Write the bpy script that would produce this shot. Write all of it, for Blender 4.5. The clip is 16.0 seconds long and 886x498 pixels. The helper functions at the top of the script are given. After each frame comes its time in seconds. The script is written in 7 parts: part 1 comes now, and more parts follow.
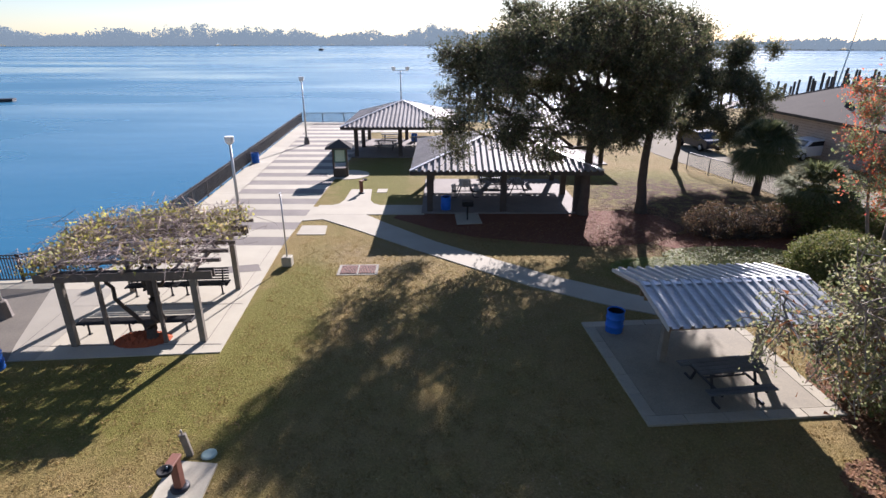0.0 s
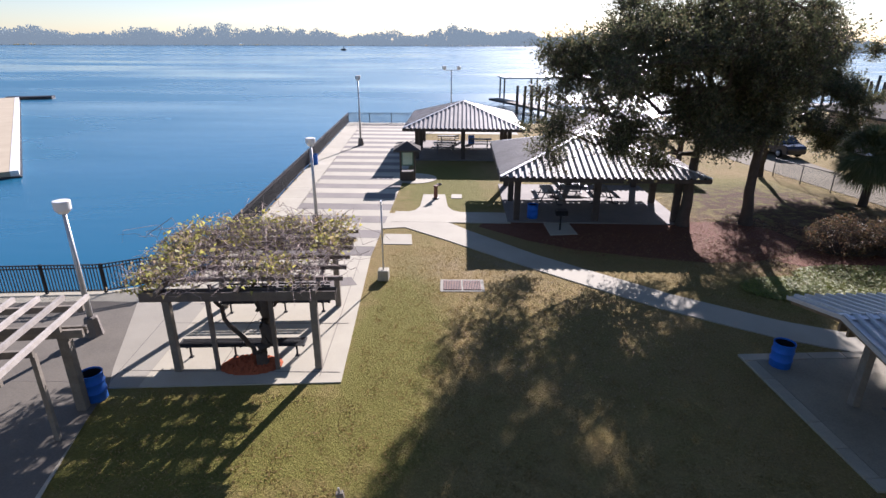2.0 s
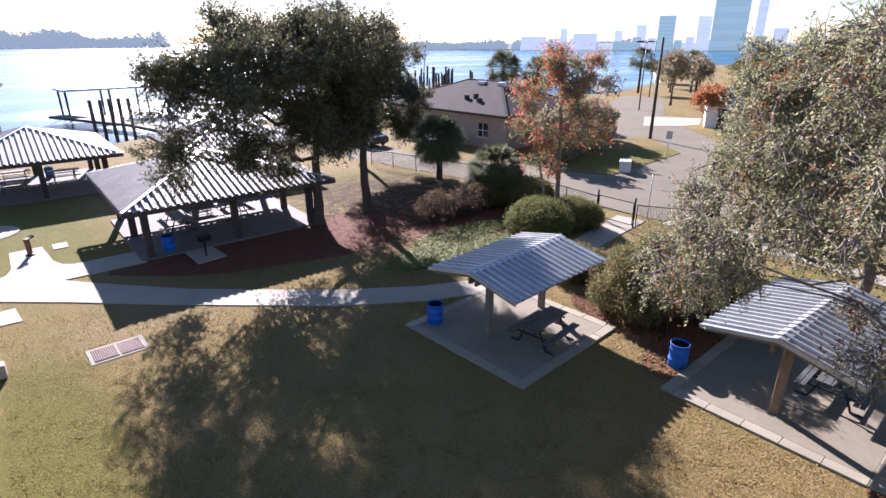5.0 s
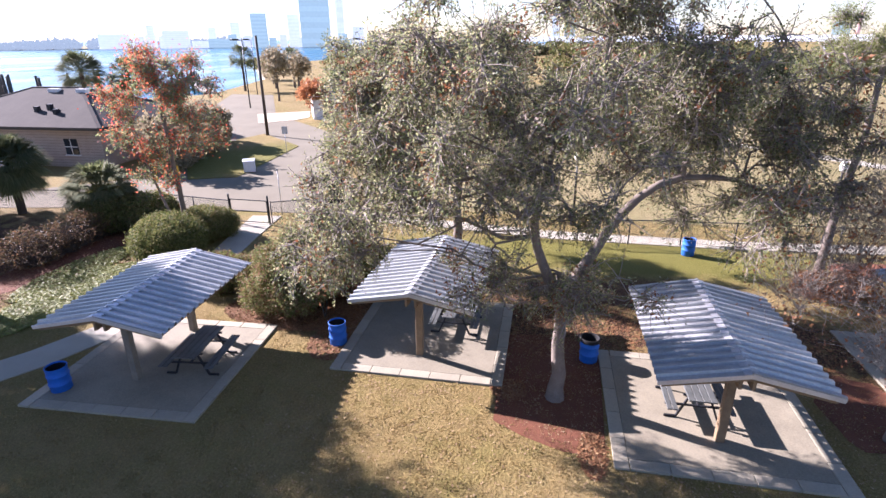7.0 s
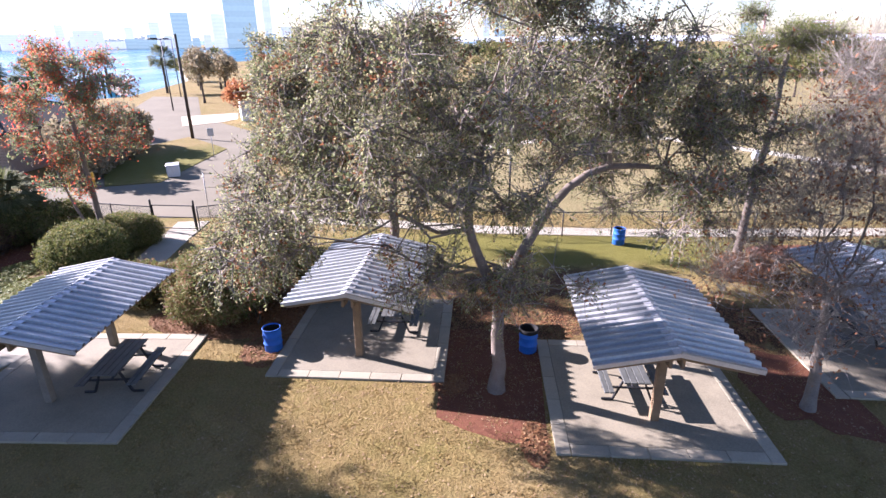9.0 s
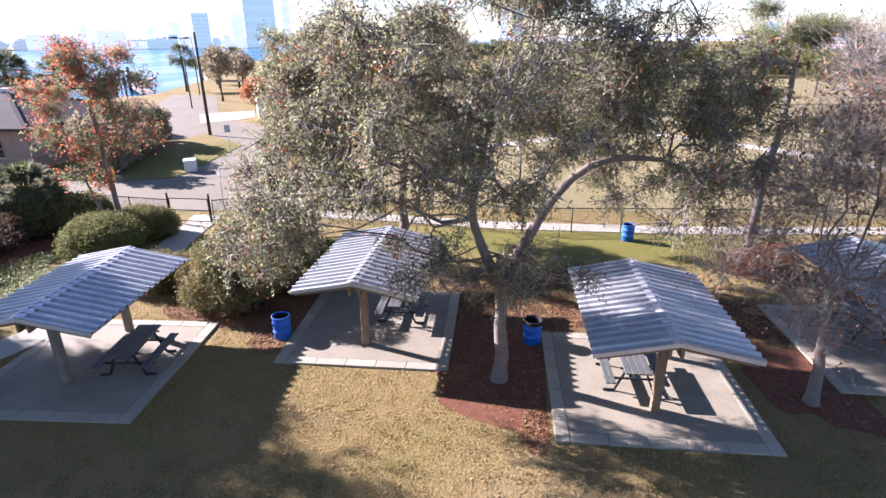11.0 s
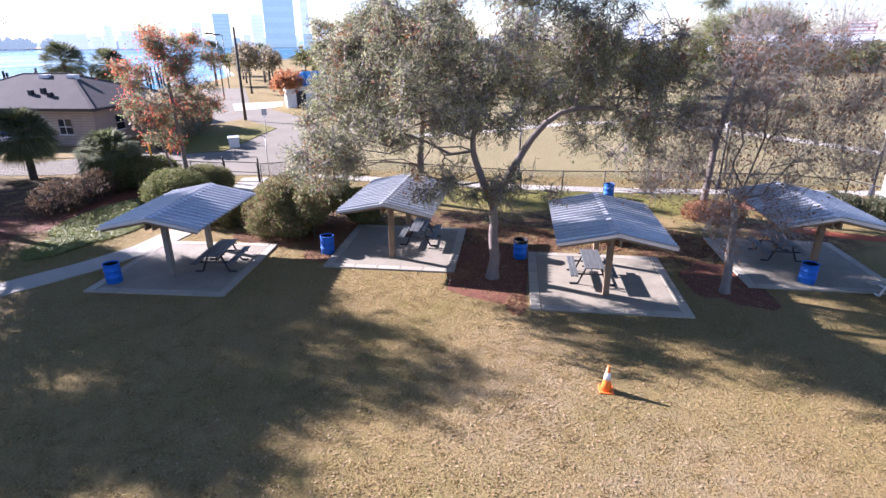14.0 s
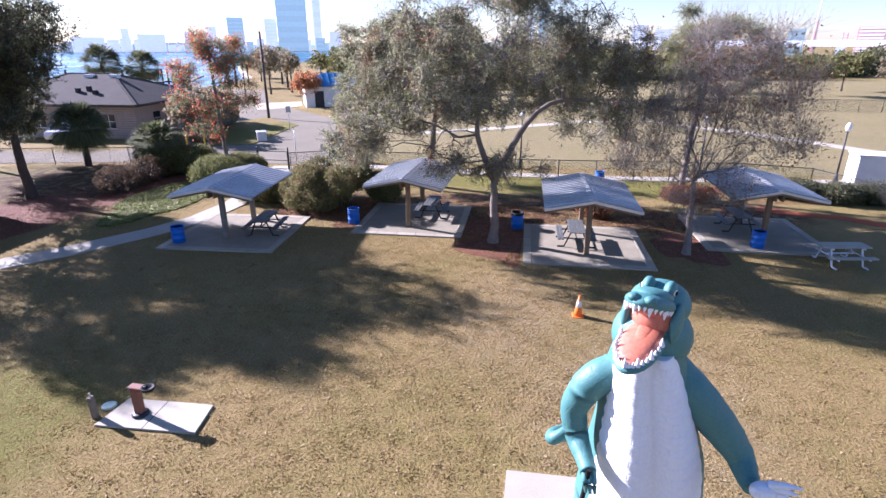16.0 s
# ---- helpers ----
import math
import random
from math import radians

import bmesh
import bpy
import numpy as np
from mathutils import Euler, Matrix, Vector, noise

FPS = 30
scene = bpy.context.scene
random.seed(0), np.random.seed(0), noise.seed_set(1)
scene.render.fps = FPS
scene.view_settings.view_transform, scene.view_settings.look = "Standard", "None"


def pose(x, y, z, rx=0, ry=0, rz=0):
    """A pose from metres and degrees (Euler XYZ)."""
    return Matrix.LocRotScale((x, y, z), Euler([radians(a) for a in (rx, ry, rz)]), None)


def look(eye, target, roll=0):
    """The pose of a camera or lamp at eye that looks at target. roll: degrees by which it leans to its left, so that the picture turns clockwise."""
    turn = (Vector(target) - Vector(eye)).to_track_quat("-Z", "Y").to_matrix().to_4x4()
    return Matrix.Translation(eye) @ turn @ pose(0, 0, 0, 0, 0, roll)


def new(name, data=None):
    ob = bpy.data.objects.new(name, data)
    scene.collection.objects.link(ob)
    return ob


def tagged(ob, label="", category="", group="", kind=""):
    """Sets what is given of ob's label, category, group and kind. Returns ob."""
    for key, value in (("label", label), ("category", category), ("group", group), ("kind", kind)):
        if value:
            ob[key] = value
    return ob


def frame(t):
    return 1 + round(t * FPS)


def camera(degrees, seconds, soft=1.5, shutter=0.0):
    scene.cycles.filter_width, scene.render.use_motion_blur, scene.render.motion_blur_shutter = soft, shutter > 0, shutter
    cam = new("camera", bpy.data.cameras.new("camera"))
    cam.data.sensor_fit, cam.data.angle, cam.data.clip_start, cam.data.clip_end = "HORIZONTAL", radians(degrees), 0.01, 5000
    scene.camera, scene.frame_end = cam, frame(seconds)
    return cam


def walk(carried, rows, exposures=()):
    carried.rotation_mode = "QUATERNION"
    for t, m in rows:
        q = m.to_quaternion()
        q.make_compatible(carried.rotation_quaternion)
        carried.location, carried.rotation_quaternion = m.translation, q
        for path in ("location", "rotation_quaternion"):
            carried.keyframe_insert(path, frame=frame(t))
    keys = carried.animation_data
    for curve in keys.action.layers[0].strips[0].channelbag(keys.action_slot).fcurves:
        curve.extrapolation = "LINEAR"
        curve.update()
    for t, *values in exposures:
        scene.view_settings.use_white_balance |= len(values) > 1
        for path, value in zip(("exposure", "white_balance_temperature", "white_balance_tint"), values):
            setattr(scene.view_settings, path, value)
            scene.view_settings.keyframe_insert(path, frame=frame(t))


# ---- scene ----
cam = camera(78.5, 16.0)
METRES, EYE, TILT, LEAN, TURN = 17.5, 8.6, -21.0, 0.0, 0.0
ROWS = [
    (0.0, 0.0, 0.0, 0.0, 0.0, 0.0, -0.0),
    (0.5, -0.0192, 0.035, 0.005, 0.67, -0.02, -0.12),
    (1.0, -0.0647, 0.0635, 0.0099, 1.43, 0.03, -0.43),
    (1.5, -0.1309, 0.0865, 0.0172, 1.81, 0.05, -0.71),
    (2.0, -0.2024, 0.1054, 0.0276, 1.67, 0.05, -0.91),
    (2.5, -0.2559, 0.1203, 0.0324, 0.22, -0.12, -0.37),
    (3.0, -0.2698, 0.1286, 0.0279, -3.52, -0.03, 0.96),
    (5.5, -0.2726, 0.0962, 0.0733, -47.12, -6.91, 16.01),
    (6.0, -0.2701, 0.0909, 0.0748, -56.82, -9.84, 18.19),
    (6.5, -0.2684, 0.0892, 0.0714, -66.69, -13.07, 19.81),
    (7.0, -0.2665, 0.0892, 0.0653, -76.47, -16.5, 20.85),
    (7.5, -0.2655, 0.0898, 0.0591, -84.2, -19.33, 21.31),
    (8.0, -0.2628, 0.0909, 0.0549, -84.91, -19.59, 21.33),
    (8.5, -0.2578, 0.0891, 0.0546, -84.33, -19.33, 21.29),
    (11.0, -0.2741, 0.0731, 0.0389, -81.79, -18.37, 21.22),
    (11.5, -0.3087, 0.0688, 0.032, -81.34, -18.19, 21.11),
    (12.0, -0.3531, 0.0622, 0.0255, -80.98, -18.07, 21.12),
    (12.5, -0.4041, 0.0571, 0.0162, -80.77, -17.99, 21.07),
    (13.0, -0.4606, 0.0518, 0.0051, -80.61, -17.85, 21.0),
    (13.5, -0.5233, 0.0431, -0.0035, -80.37, -17.7, 20.99),
    (14.0, -0.589, 0.0344, -0.013, -80.07, -17.65, 20.99),
    (14.5, -0.6526, 0.0245, -0.0194, -79.74, -17.29, 20.87),
    (15.0, -0.7154, 0.0142, -0.0216, -79.4, -17.05, 20.81),
    (15.5, -0.7698, 0.0062, -0.0253, -79.2, -16.93, 20.81),
    (16.0, -0.8235, -0.0011, -0.0295, -78.96, -16.84, 20.74),
]
EXPOSURE, KELVIN, TINT = 1.22, 5900, 25
walk(cam, [(t, pose(0, 0, EYE, TILT, LEAN, TURN) @ pose(METRES * x, METRES * y, METRES * z, 90 + pitch, roll, yaw)) for t, x, y, z, yaw, pitch, roll in ROWS],
     exposures=[(t, EXPOSURE + e, KELVIN + k, TINT + q) for t, e, k, q in ((0.0, 0.31, -110, -1), (3.0, 0.18, -160, -1), (5.5, 0.79, -290, 6), (7.0, 1.07, -260, 8), (13.5, 1.10, -500, 9), (16.0, 0.83, -660, 10))])

# ---- light ----
SUN_AZ, SUN_EL = 17.0, 25.3          # degrees to the right of straight ahead, and above the horizon
world = bpy.data.worlds.new("world")
scene.world = world
world.use_nodes = True
wn = world.node_tree.nodes
sky = wn.new("ShaderNodeTexSky")
sky.sky_type, sky.sun_disc = "NISHITA", False
sky.sun_elevation, sky.sun_rotation = radians(SUN_EL), radians(SUN_AZ)
sky.air_density, sky.dust_density, sky.ozone_density = 1.0, 0.2, 2.0
wn["Background"].inputs["Strength"].default_value = 0.044
world.node_tree.links.new(sky.outputs["Color"], wn["Background"].inputs["Color"])
sun = new("sun", bpy.data.lights.new("sun", "SUN"))
sun.data.energy, sun.data.angle, sun.data.color = 5.0, radians(0.55), (1.0, 0.92, 0.80)
sd = Vector((math.sin(radians(SUN_AZ)) * math.cos(radians(SUN_EL)), math.cos(radians(SUN_AZ)) * math.cos(radians(SUN_EL)), math.sin(radians(SUN_EL))))
sun.matrix_world = look(sd * 100, (0, 0, 0))


# ---- materials ----
def mat(name, base, second=None, rough=0.8, metal=0.0, scale=4.0, fine=40.0, amount=0.5, bump=0.2, dist=0.01, island=0.0, rnd=0.0, spec=0.5, third=None):
    """A surface: two colours mixed by coarse and fine noise, a bump, and a change of tone from piece to piece."""
    m = bpy.data.materials.new(name)
    m.use_nodes = True
    nt = m.node_tree
    n, ln = nt.nodes, nt.links
    b = n["Principled BSDF"]
    b.inputs["Roughness"].default_value, b.inputs["Metallic"].default_value = rough, metal
    b.inputs["Specular IOR Level"].default_value = spec
    tc = n.new("ShaderNodeTexCoord")
    co = n.new("ShaderNodeTexNoise")
    co.inputs["Scale"].default_value, co.inputs["Detail"].default_value, co.inputs["Roughness"].default_value = scale, 4, 0.6
    fi = n.new("ShaderNodeTexNoise")
    fi.inputs["Scale"].default_value, fi.inputs["Detail"].default_value = fine, 3
    for q in (co, fi):
        ln.new(tc.outputs["Object"], q.inputs["Vector"])
    mixn = n.new("ShaderNodeMath")
    mixn.operation = "MULTIPLY_ADD"
    mixn.inputs[1].default_value = 0.45
    half = n.new("ShaderNodeMath")
    half.operation = "MULTIPLY"
    half.inputs[1].default_value = 0.55
    ln.new(co.outputs["Fac"], half.inputs[0])
    ln.new(fi.outputs["Fac"], mixn.inputs[0])
    ln.new(half.outputs[0], mixn.inputs[2])
    ramp = n.new("ShaderNodeValToRGB")
    second = second or tuple(c * 0.7 for c in base)
    e = ramp.color_ramp.elements
    e[0].position, e[1].position = 0.5 - 0.25 * amount - 0.05, 0.5 + 0.25 * amount
    e[0].color, e[1].color = (*second, 1), (*base, 1)
    if third:
        x = e.new(0.5 + 0.25 * amount + 0.12)
        x.color = (*third, 1)
    ln.new(mixn.outputs[0], ramp.inputs[0])
    out = ramp.outputs[0]
    if island or rnd:
        hsv = n.new("ShaderNodeHueSaturation")
        mr = n.new("ShaderNodeMapRange")
        w = island or rnd
        mr.inputs["To Min"].default_value, mr.inputs["To Max"].default_value = 1 - w, 1 + w
        src = n.new("ShaderNodeNewGeometry").outputs["Random Per Island"] if island else n.new("ShaderNodeObjectInfo").outputs["Random"]
        ln.new(src, mr.inputs["Value"])
        ln.new(mr.outputs[0], hsv.inputs["Value"])
        ln.new(out, hsv.inputs["Color"])
        out = hsv.outputs[0]
    ln.new(out, b.inputs["Base Color"])
    if bump:
        bp = n.new("ShaderNodeBump")
        bp.inputs["Strength"].default_value, bp.inputs["Distance"].default_value = bump, dist
        ln.new(mixn.outputs[0], bp.inputs["Height"])
        ln.new(bp.outputs[0], b.inputs["Normal"])
    return m


def leaf_mat(name, colours, rough=0.65, through_light=0.35, spec=0.2):
    """Leaves: a colour for each leaf from a ramp, with light passing through."""
    m = bpy.data.materials.new(name)
    m.use_nodes = True
    n, ln = m.node_tree.nodes, m.node_tree.links
    b = n["Principled BSDF"]
    b.inputs["Roughness"].default_value, b.inputs["Specular IOR Level"].default_value = rough, spec
    ramp = n.new("ShaderNodeValToRGB")
    e = ramp.color_ramp.elements
    while len(e) < len(colours):
        e.new(0.5)
    for i, c in enumerate(colours):
        e[i].position, e[i].color = i / (len(colours) - 1), (*c, 1)
    ln.new(n.new("ShaderNodeNewGeometry").outputs["Random Per Island"], ramp.inputs[0])
    ln.new(ramp.outputs[0], b.inputs["Base Color"])
    tr = n.new("ShaderNodeBsdfTranslucent")
    ln.new(ramp.outputs[0], tr.inputs["Color"])
    mx = n.new("ShaderNodeMixShader")
    mx.inputs[0].default_value = through_light
    ln.new(b.outputs[0], mx.inputs[1])
    ln.new(tr.outputs[0], mx.inputs[2])
    ln.new(mx.outputs[0], n["Material Output"].inputs["Surface"])
    return m


def lawn_mat(name, dry, green, pale, areas=(), litter=(), bare=()):
    """Winter turf: dry and green growth mixed at several scales, greener in some areas, leaf mould in others."""
    m = bpy.data.materials.new(name)
    m.use_nodes = True
    nt = m.node_tree
    n, ln = nt.nodes, nt.links
    b = n["Principled BSDF"]
    b.inputs["Roughness"].default_value, b.inputs["Specular IOR Level"].default_value = 0.95, 0.12
    tc = n.new("ShaderNodeTexCoord").outputs["Object"]

    def noise(scale, detail=3, rough=0.6):
        q = n.new("ShaderNodeTexNoise")
        q.inputs["Scale"].default_value, q.inputs["Detail"].default_value, q.inputs["Roughness"].default_value = scale, detail, rough
        ln.new(tc, q.inputs["Vector"])
        return q.outputs["Fac"]

    def math_node(op, a, c):
        q = n.new("ShaderNodeMath")
        q.operation = op
        for i, x in enumerate((a, c)):
            if isinstance(x, (int, float)):
                q.inputs[i].default_value = x
            else:
                ln.new(x, q.inputs[i])
        return q.outputs[0]

    def span(x, a, c, lo=0.0, hi=1.0):
        q = n.new("ShaderNodeMapRange")
        q.inputs["From Min"].default_value, q.inputs["From Max"].default_value = a, c
        q.inputs["To Min"].default_value, q.inputs["To Max"].default_value = lo, hi
        ln.new(x, q.inputs["Value"])
        return q.outputs[0]

    def mix(f, a, c):
        q = n.new("ShaderNodeMix")
        q.data_type = "RGBA"
        ln.new(f, q.inputs[0])
        for i, x in ((6, a), (7, c)):
            if isinstance(x, tuple):
                q.inputs[i].default_value = (*x, 1)
            else:
                ln.new(x, q.inputs[i])
        return q.outputs[2]

    def area(list_):
        out = None
        for cx, cy, rx, ry in list_:
            v = n.new("ShaderNodeVectorMath")
            v.operation = "SUBTRACT"
            ln.new(tc, v.inputs[0])
            v.inputs[1].default_value = (cx, cy, 0)
            w = n.new("ShaderNodeVectorMath")
            w.operation = "MULTIPLY"
            ln.new(v.outputs[0], w.inputs[0])
            w.inputs[1].default_value = (1 / rx, 1 / ry, 0)
            le = n.new("ShaderNodeVectorMath")
            le.operation = "LENGTH"
            ln.new(w.outputs[0], le.inputs[0])
            k = span(le.outputs["Value"], 1.25, 0.45)
            out = k if out is None else math_node("MAXIMUM", out, k)
        return out

    big, mid, clump, fine = noise(0.22, 3), noise(1.7, 4, 0.7), noise(15.0, 4, 0.72), noise(52, 3, 0.7)
    g = math_node("ADD", span(big, 0.35, 0.65, 0.0, 0.42), span(mid, 0.38, 0.66, -0.2, 0.2))
    if areas:
        g = math_node("ADD", g, math_node("MULTIPLY", area(areas), span(mid, 0.3, 0.6, 0.75, 1.3)))
    col = mix(span(g, 0.0, 1.0), dry, green)
    col = mix(span(math_node("ADD", math_node("MULTIPLY", clump, 0.7), math_node("MULTIPLY", mid, 0.3)), 0.53, 0.66, 0.0, 0.25), col, pale)
    if bare:
        col = mix(math_node("MULTIPLY", area(bare), span(mid, 0.4, 0.6, 0.1, 0.8)), col, (0.285, 0.215, 0.115))
    if litter:
        l = math_node("MULTIPLY", area(litter), span(mid, 0.34, 0.56))
        col = mix(span(l, 0.1, 0.75, 0.0, 0.92), col, mix(span(clump, 0.4, 0.62), (0.042, 0.03, 0.02), (0.135, 0.058, 0.036)))
    grain = span(math_node("ADD", math_node("MULTIPLY", clump, 0.6), math_node("MULTIPLY", fine, 0.4)), 0.38, 0.62, 0.62, 1.16)
    hsv = n.new("ShaderNodeHueSaturation")
    ln.new(grain, hsv.inputs["Value"])
    ln.new(col, hsv.inputs["Color"])
    ln.new(hsv.outputs[0], b.inputs["Base Color"])
    bp = n.new("ShaderNodeBump")
    bp.inputs["Strength"].default_value, bp.inputs["Distance"].default_value = 0.9, 0.055
    ln.new(math_node("ADD", clump, math_node("MULTIPLY", fine, 0.4)), bp.inputs["Height"])
    ln.new(bp.outputs[0], b.inputs["Normal"])
    return m


M = {}
# the leaf mould at (13.5, 31) also stands in for tree shade there
M["lawn"] = lawn_mat("lawn", (0.252, 0.183, 0.072), (0.155, 0.143, 0.032), (0.308, 0.23, 0.108),
                     [(-9.0, 11.6, 4.6, 2.3), (-5.4, 16.0, 1.5, 6.5), (-4.5, 35, 3.2, 7.0), (-14, 3, 4, 4), (11.5, 20.0, 5.0, 1.8), (18.8, -2, 2.4, 12), (12.5, 33, 5, 5), (24, 24, 4, 6), (34, 27, 8, 4)],
                     [(11.5, 26.0, 6.5, 5.0), (13.5, 31, 6, 5), (12.0, -0.5, 1.5, 6.5), (12.4, 9.8, 3.0, 2.6), (14.5, -11, 2.5, 3.0), (11.8, -5.9, 2.4, 3.0), (12.2, 2.0, 2.6, 3.2), (14.2, 4.0, 2.0, 4.0), (14.6, -2.0, 2.2, 4.0)], [(-2.4, 21.9, 3.6, 1.8), (1.5, 0.5, 4.0, 2.5), (-3, -3, 5, 3)])
M["field"] = lawn_mat("field", (0.248, 0.20, 0.096), (0.18, 0.172, 0.068), (0.288, 0.238, 0.126))
M["mulch"] = mat("mulch", (0.175, 0.07, 0.037), (0.09, 0.036, 0.021), 0.95, scale=3, fine=45, amount=0.8, bump=0.8, dist=0.03, spec=0.2)
M["mulch_red"] = mat("mulch_red", (0.38, 0.10, 0.04), (0.20, 0.05, 0.022), 0.95, scale=5, fine=40, amount=0.8, bump=0.9, dist=0.04, spec=0.2)
M["concrete"] = mat("concrete", (0.405, 0.37, 0.278), (0.28, 0.254, 0.19), 0.85, scale=0.8, fine=30, amount=0.9, bump=0.15, dist=0.01, rnd=0.08)
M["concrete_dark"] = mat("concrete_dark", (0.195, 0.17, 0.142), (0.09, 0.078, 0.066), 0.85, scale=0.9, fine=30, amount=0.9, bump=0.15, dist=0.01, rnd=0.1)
M["plaza_dark"] = mat("plaza_dark", (0.15, 0.131, 0.10), (0.068, 0.059, 0.045), 0.85, scale=0.7, fine=22, amount=0.95, bump=0.2, dist=0.01, rnd=0.1)
M["concrete_mid"] = mat("concrete_mid", (0.305, 0.28, 0.22), (0.21, 0.192, 0.15), 0.85, scale=0.8, fine=30, amount=0.9, bump=0.15, dist=0.01, rnd=0.08)
M["slab"] = mat("slab", (0.27, 0.236, 0.16), (0.128, 0.111, 0.076), 0.85, scale=0.9, fine=25, amount=0.95, bump=0.2, dist=0.01, rnd=0.08)
M["slab_edge"] = mat("slab_edge", (0.345, 0.308, 0.218), (0.205, 0.182, 0.13), 0.85, scale=1.1, fine=25, amount=0.95, bump=0.2, dist=0.01, rnd=0.1)
M["asphalt"] = mat("asphalt", (0.212, 0.187, 0.132), (0.13, 0.115, 0.082), 0.95, scale=0.25, fine=25, amount=0.9, bump=0.2, dist=0.01, spec=0.15)
M["wood_post"] = mat("wood_post", (0.24, 0.16, 0.085), (0.12, 0.08, 0.045), 0.8, scale=5, fine=60, amount=0.8, bump=0.3, dist=0.005)
M["wood_grey"] = mat("wood_grey", (0.23, 0.20, 0.155), (0.11, 0.095, 0.075), 0.85, scale=5, fine=60, amount=0.8, bump=0.3, dist=0.005, rnd=0.15)
# vine pergola timber, darkened because its beams are seen from their shaded side
M["wood_shaded"] = mat("wood_shaded", (0.17, 0.135, 0.105), (0.08, 0.065, 0.052), 0.85, scale=5, fine=60, amount=0.8, bump=0.3, dist=0.005, rnd=0.15)
M["wood_bleached"] = mat("wood_bleached", (0.50, 0.455, 0.395), (0.19, 0.165, 0.14), 0.85, scale=4, fine=50, amount=0.9, bump=0.3, dist=0.005, rnd=0.15)
M["wood_dark"] = mat("wood_dark", (0.075, 0.055, 0.04), (0.04, 0.03, 0.024), 0.8, scale=5, fine=60, bump=0.3, dist=0.005)
M["roof"] = mat("roof", (0.50, 0.51, 0.50), (0.27, 0.275, 0.27), 0.42, 0.4, scale=1.2, fine=14, amount=0.9, bump=0.1, dist=0.004)
M["roof_big"] = mat("roof_big", (0.36, 0.335, 0.31), (0.19, 0.172, 0.158), 0.6, 0.2, scale=1.0, fine=14, amount=0.9, bump=0.1, dist=0.004)
M["roof_trim"] = mat("roof_trim", (0.66, 0.66, 0.66), (0.5, 0.5, 0.5), 0.45, 0.6, scale=2, fine=20, bump=0.05)
M["steel_dark"] = mat("steel_dark", (0.025, 0.026, 0.03), (0.015, 0.015, 0.017), 0.5, 0.3, scale=6, fine=50, bump=0.1, dist=0.003)
M["table"] = mat("table", (0.115, 0.12, 0.11), (0.06, 0.064, 0.06), 0.55, 0.1, scale=4, fine=50, bump=0.15, dist=0.003)
M["galv"] = mat("galv", (0.55, 0.55, 0.54), (0.40, 0.40, 0.39), 0.5, 0.5, scale=4, fine=50, bump=0.05)
M["lamp_white"] = mat("lamp_white", (0.72, 0.71, 0.68), (0.6, 0.58, 0.54), 0.5, scale=4, fine=40, bump=0.03)
M["barrel"] = mat("barrel", (0.014, 0.13, 0.50), (0.009, 0.085, 0.36), 0.7, scale=3, fine=40, bump=0.08, rnd=0.12)
M["black"] = mat("black", (0.018, 0.018, 0.018), (0.01, 0.01, 0.01), 0.7, scale=5, fine=50, bump=0.1, spec=0.15)
M["bark"] = mat("bark", (0.24, 0.20, 0.165), (0.10, 0.08, 0.065), 0.95, scale=3, fine=28, amount=0.9, bump=0.8, dist=0.03, spec=0.2)
M["bark_dark"] = mat("bark_dark", (0.11, 0.085, 0.065), (0.045, 0.036, 0.028), 0.95, scale=3, fine=28, amount=0.9, bump=0.8, dist=0.03, spec=0.2)
M["vine_stem"] = mat("vine_stem", (0.37, 0.30, 0.262), (0.19, 0.152, 0.135), 0.95, scale=3, fine=20, bump=0.0, island=0.35, spec=0.2)
M["twig"] = mat("twig", (0.29, 0.25, 0.215), (0.16, 0.136, 0.117), 0.95, scale=3, fine=20, bump=0.0, island=0.3, spec=0.2)
M["pale_twig"] = mat("pale_twig", (0.33, 0.295, 0.25), (0.19, 0.168, 0.142), 0.95, scale=3, fine=20, bump=0.0, island=0.3, spec=0.2)
M["bark_pale"] = mat("bark_pale", (0.24, 0.21, 0.178), (0.115, 0.10, 0.086), 0.95, scale=3, fine=28, amount=0.9, bump=0.8, dist=0.03, spec=0.2)
M["oak_leaf"] = leaf_mat("oak_leaf", [(0.07, 0.088, 0.036), (0.15, 0.178, 0.075), (0.25, 0.272, 0.12), (0.43, 0.42, 0.22), (0.33, 0.245, 0.15)], 0.55, 0.5, 0.3)
M["dark_leaf"] = leaf_mat("dark_leaf", [(0.045, 0.055, 0.027), (0.075, 0.088, 0.04), (0.12, 0.125, 0.06), (0.20, 0.165, 0.09)], 0.55, 0.4, 0.3)
M["fade_leaf"] = leaf_mat("fade_leaf", [(0.15, 0.21, 0.085), (0.21, 0.27, 0.115), (0.30, 0.33, 0.16), (0.36, 0.30, 0.15)], 0.65, 0.45)
M["red_leaf"] = leaf_mat("red_leaf", [(0.58, 0.085, 0.05), (0.68, 0.17, 0.07), (0.48, 0.07, 0.07), (0.62, 0.28, 0.10), (0.70, 0.20, 0.12)], 0.65, 0.45)
M["tan_leaf"] = leaf_mat("tan_leaf", [(0.28, 0.245, 0.155), (0.34, 0.285, 0.18), (0.22, 0.20, 0.12), (0.36, 0.26, 0.16)])
M["orange_leaf"] = leaf_mat("orange_leaf", [(0.42, 0.19, 0.08), (0.50, 0.25, 0.11), (0.34, 0.14, 0.07)])
M["brown_leaf"] = leaf_mat("brown_leaf", [(0.22, 0.09, 0.045), (0.32, 0.14, 0.06), (0.16, 0.075, 0.045), (0.38, 0.20, 0.09)])
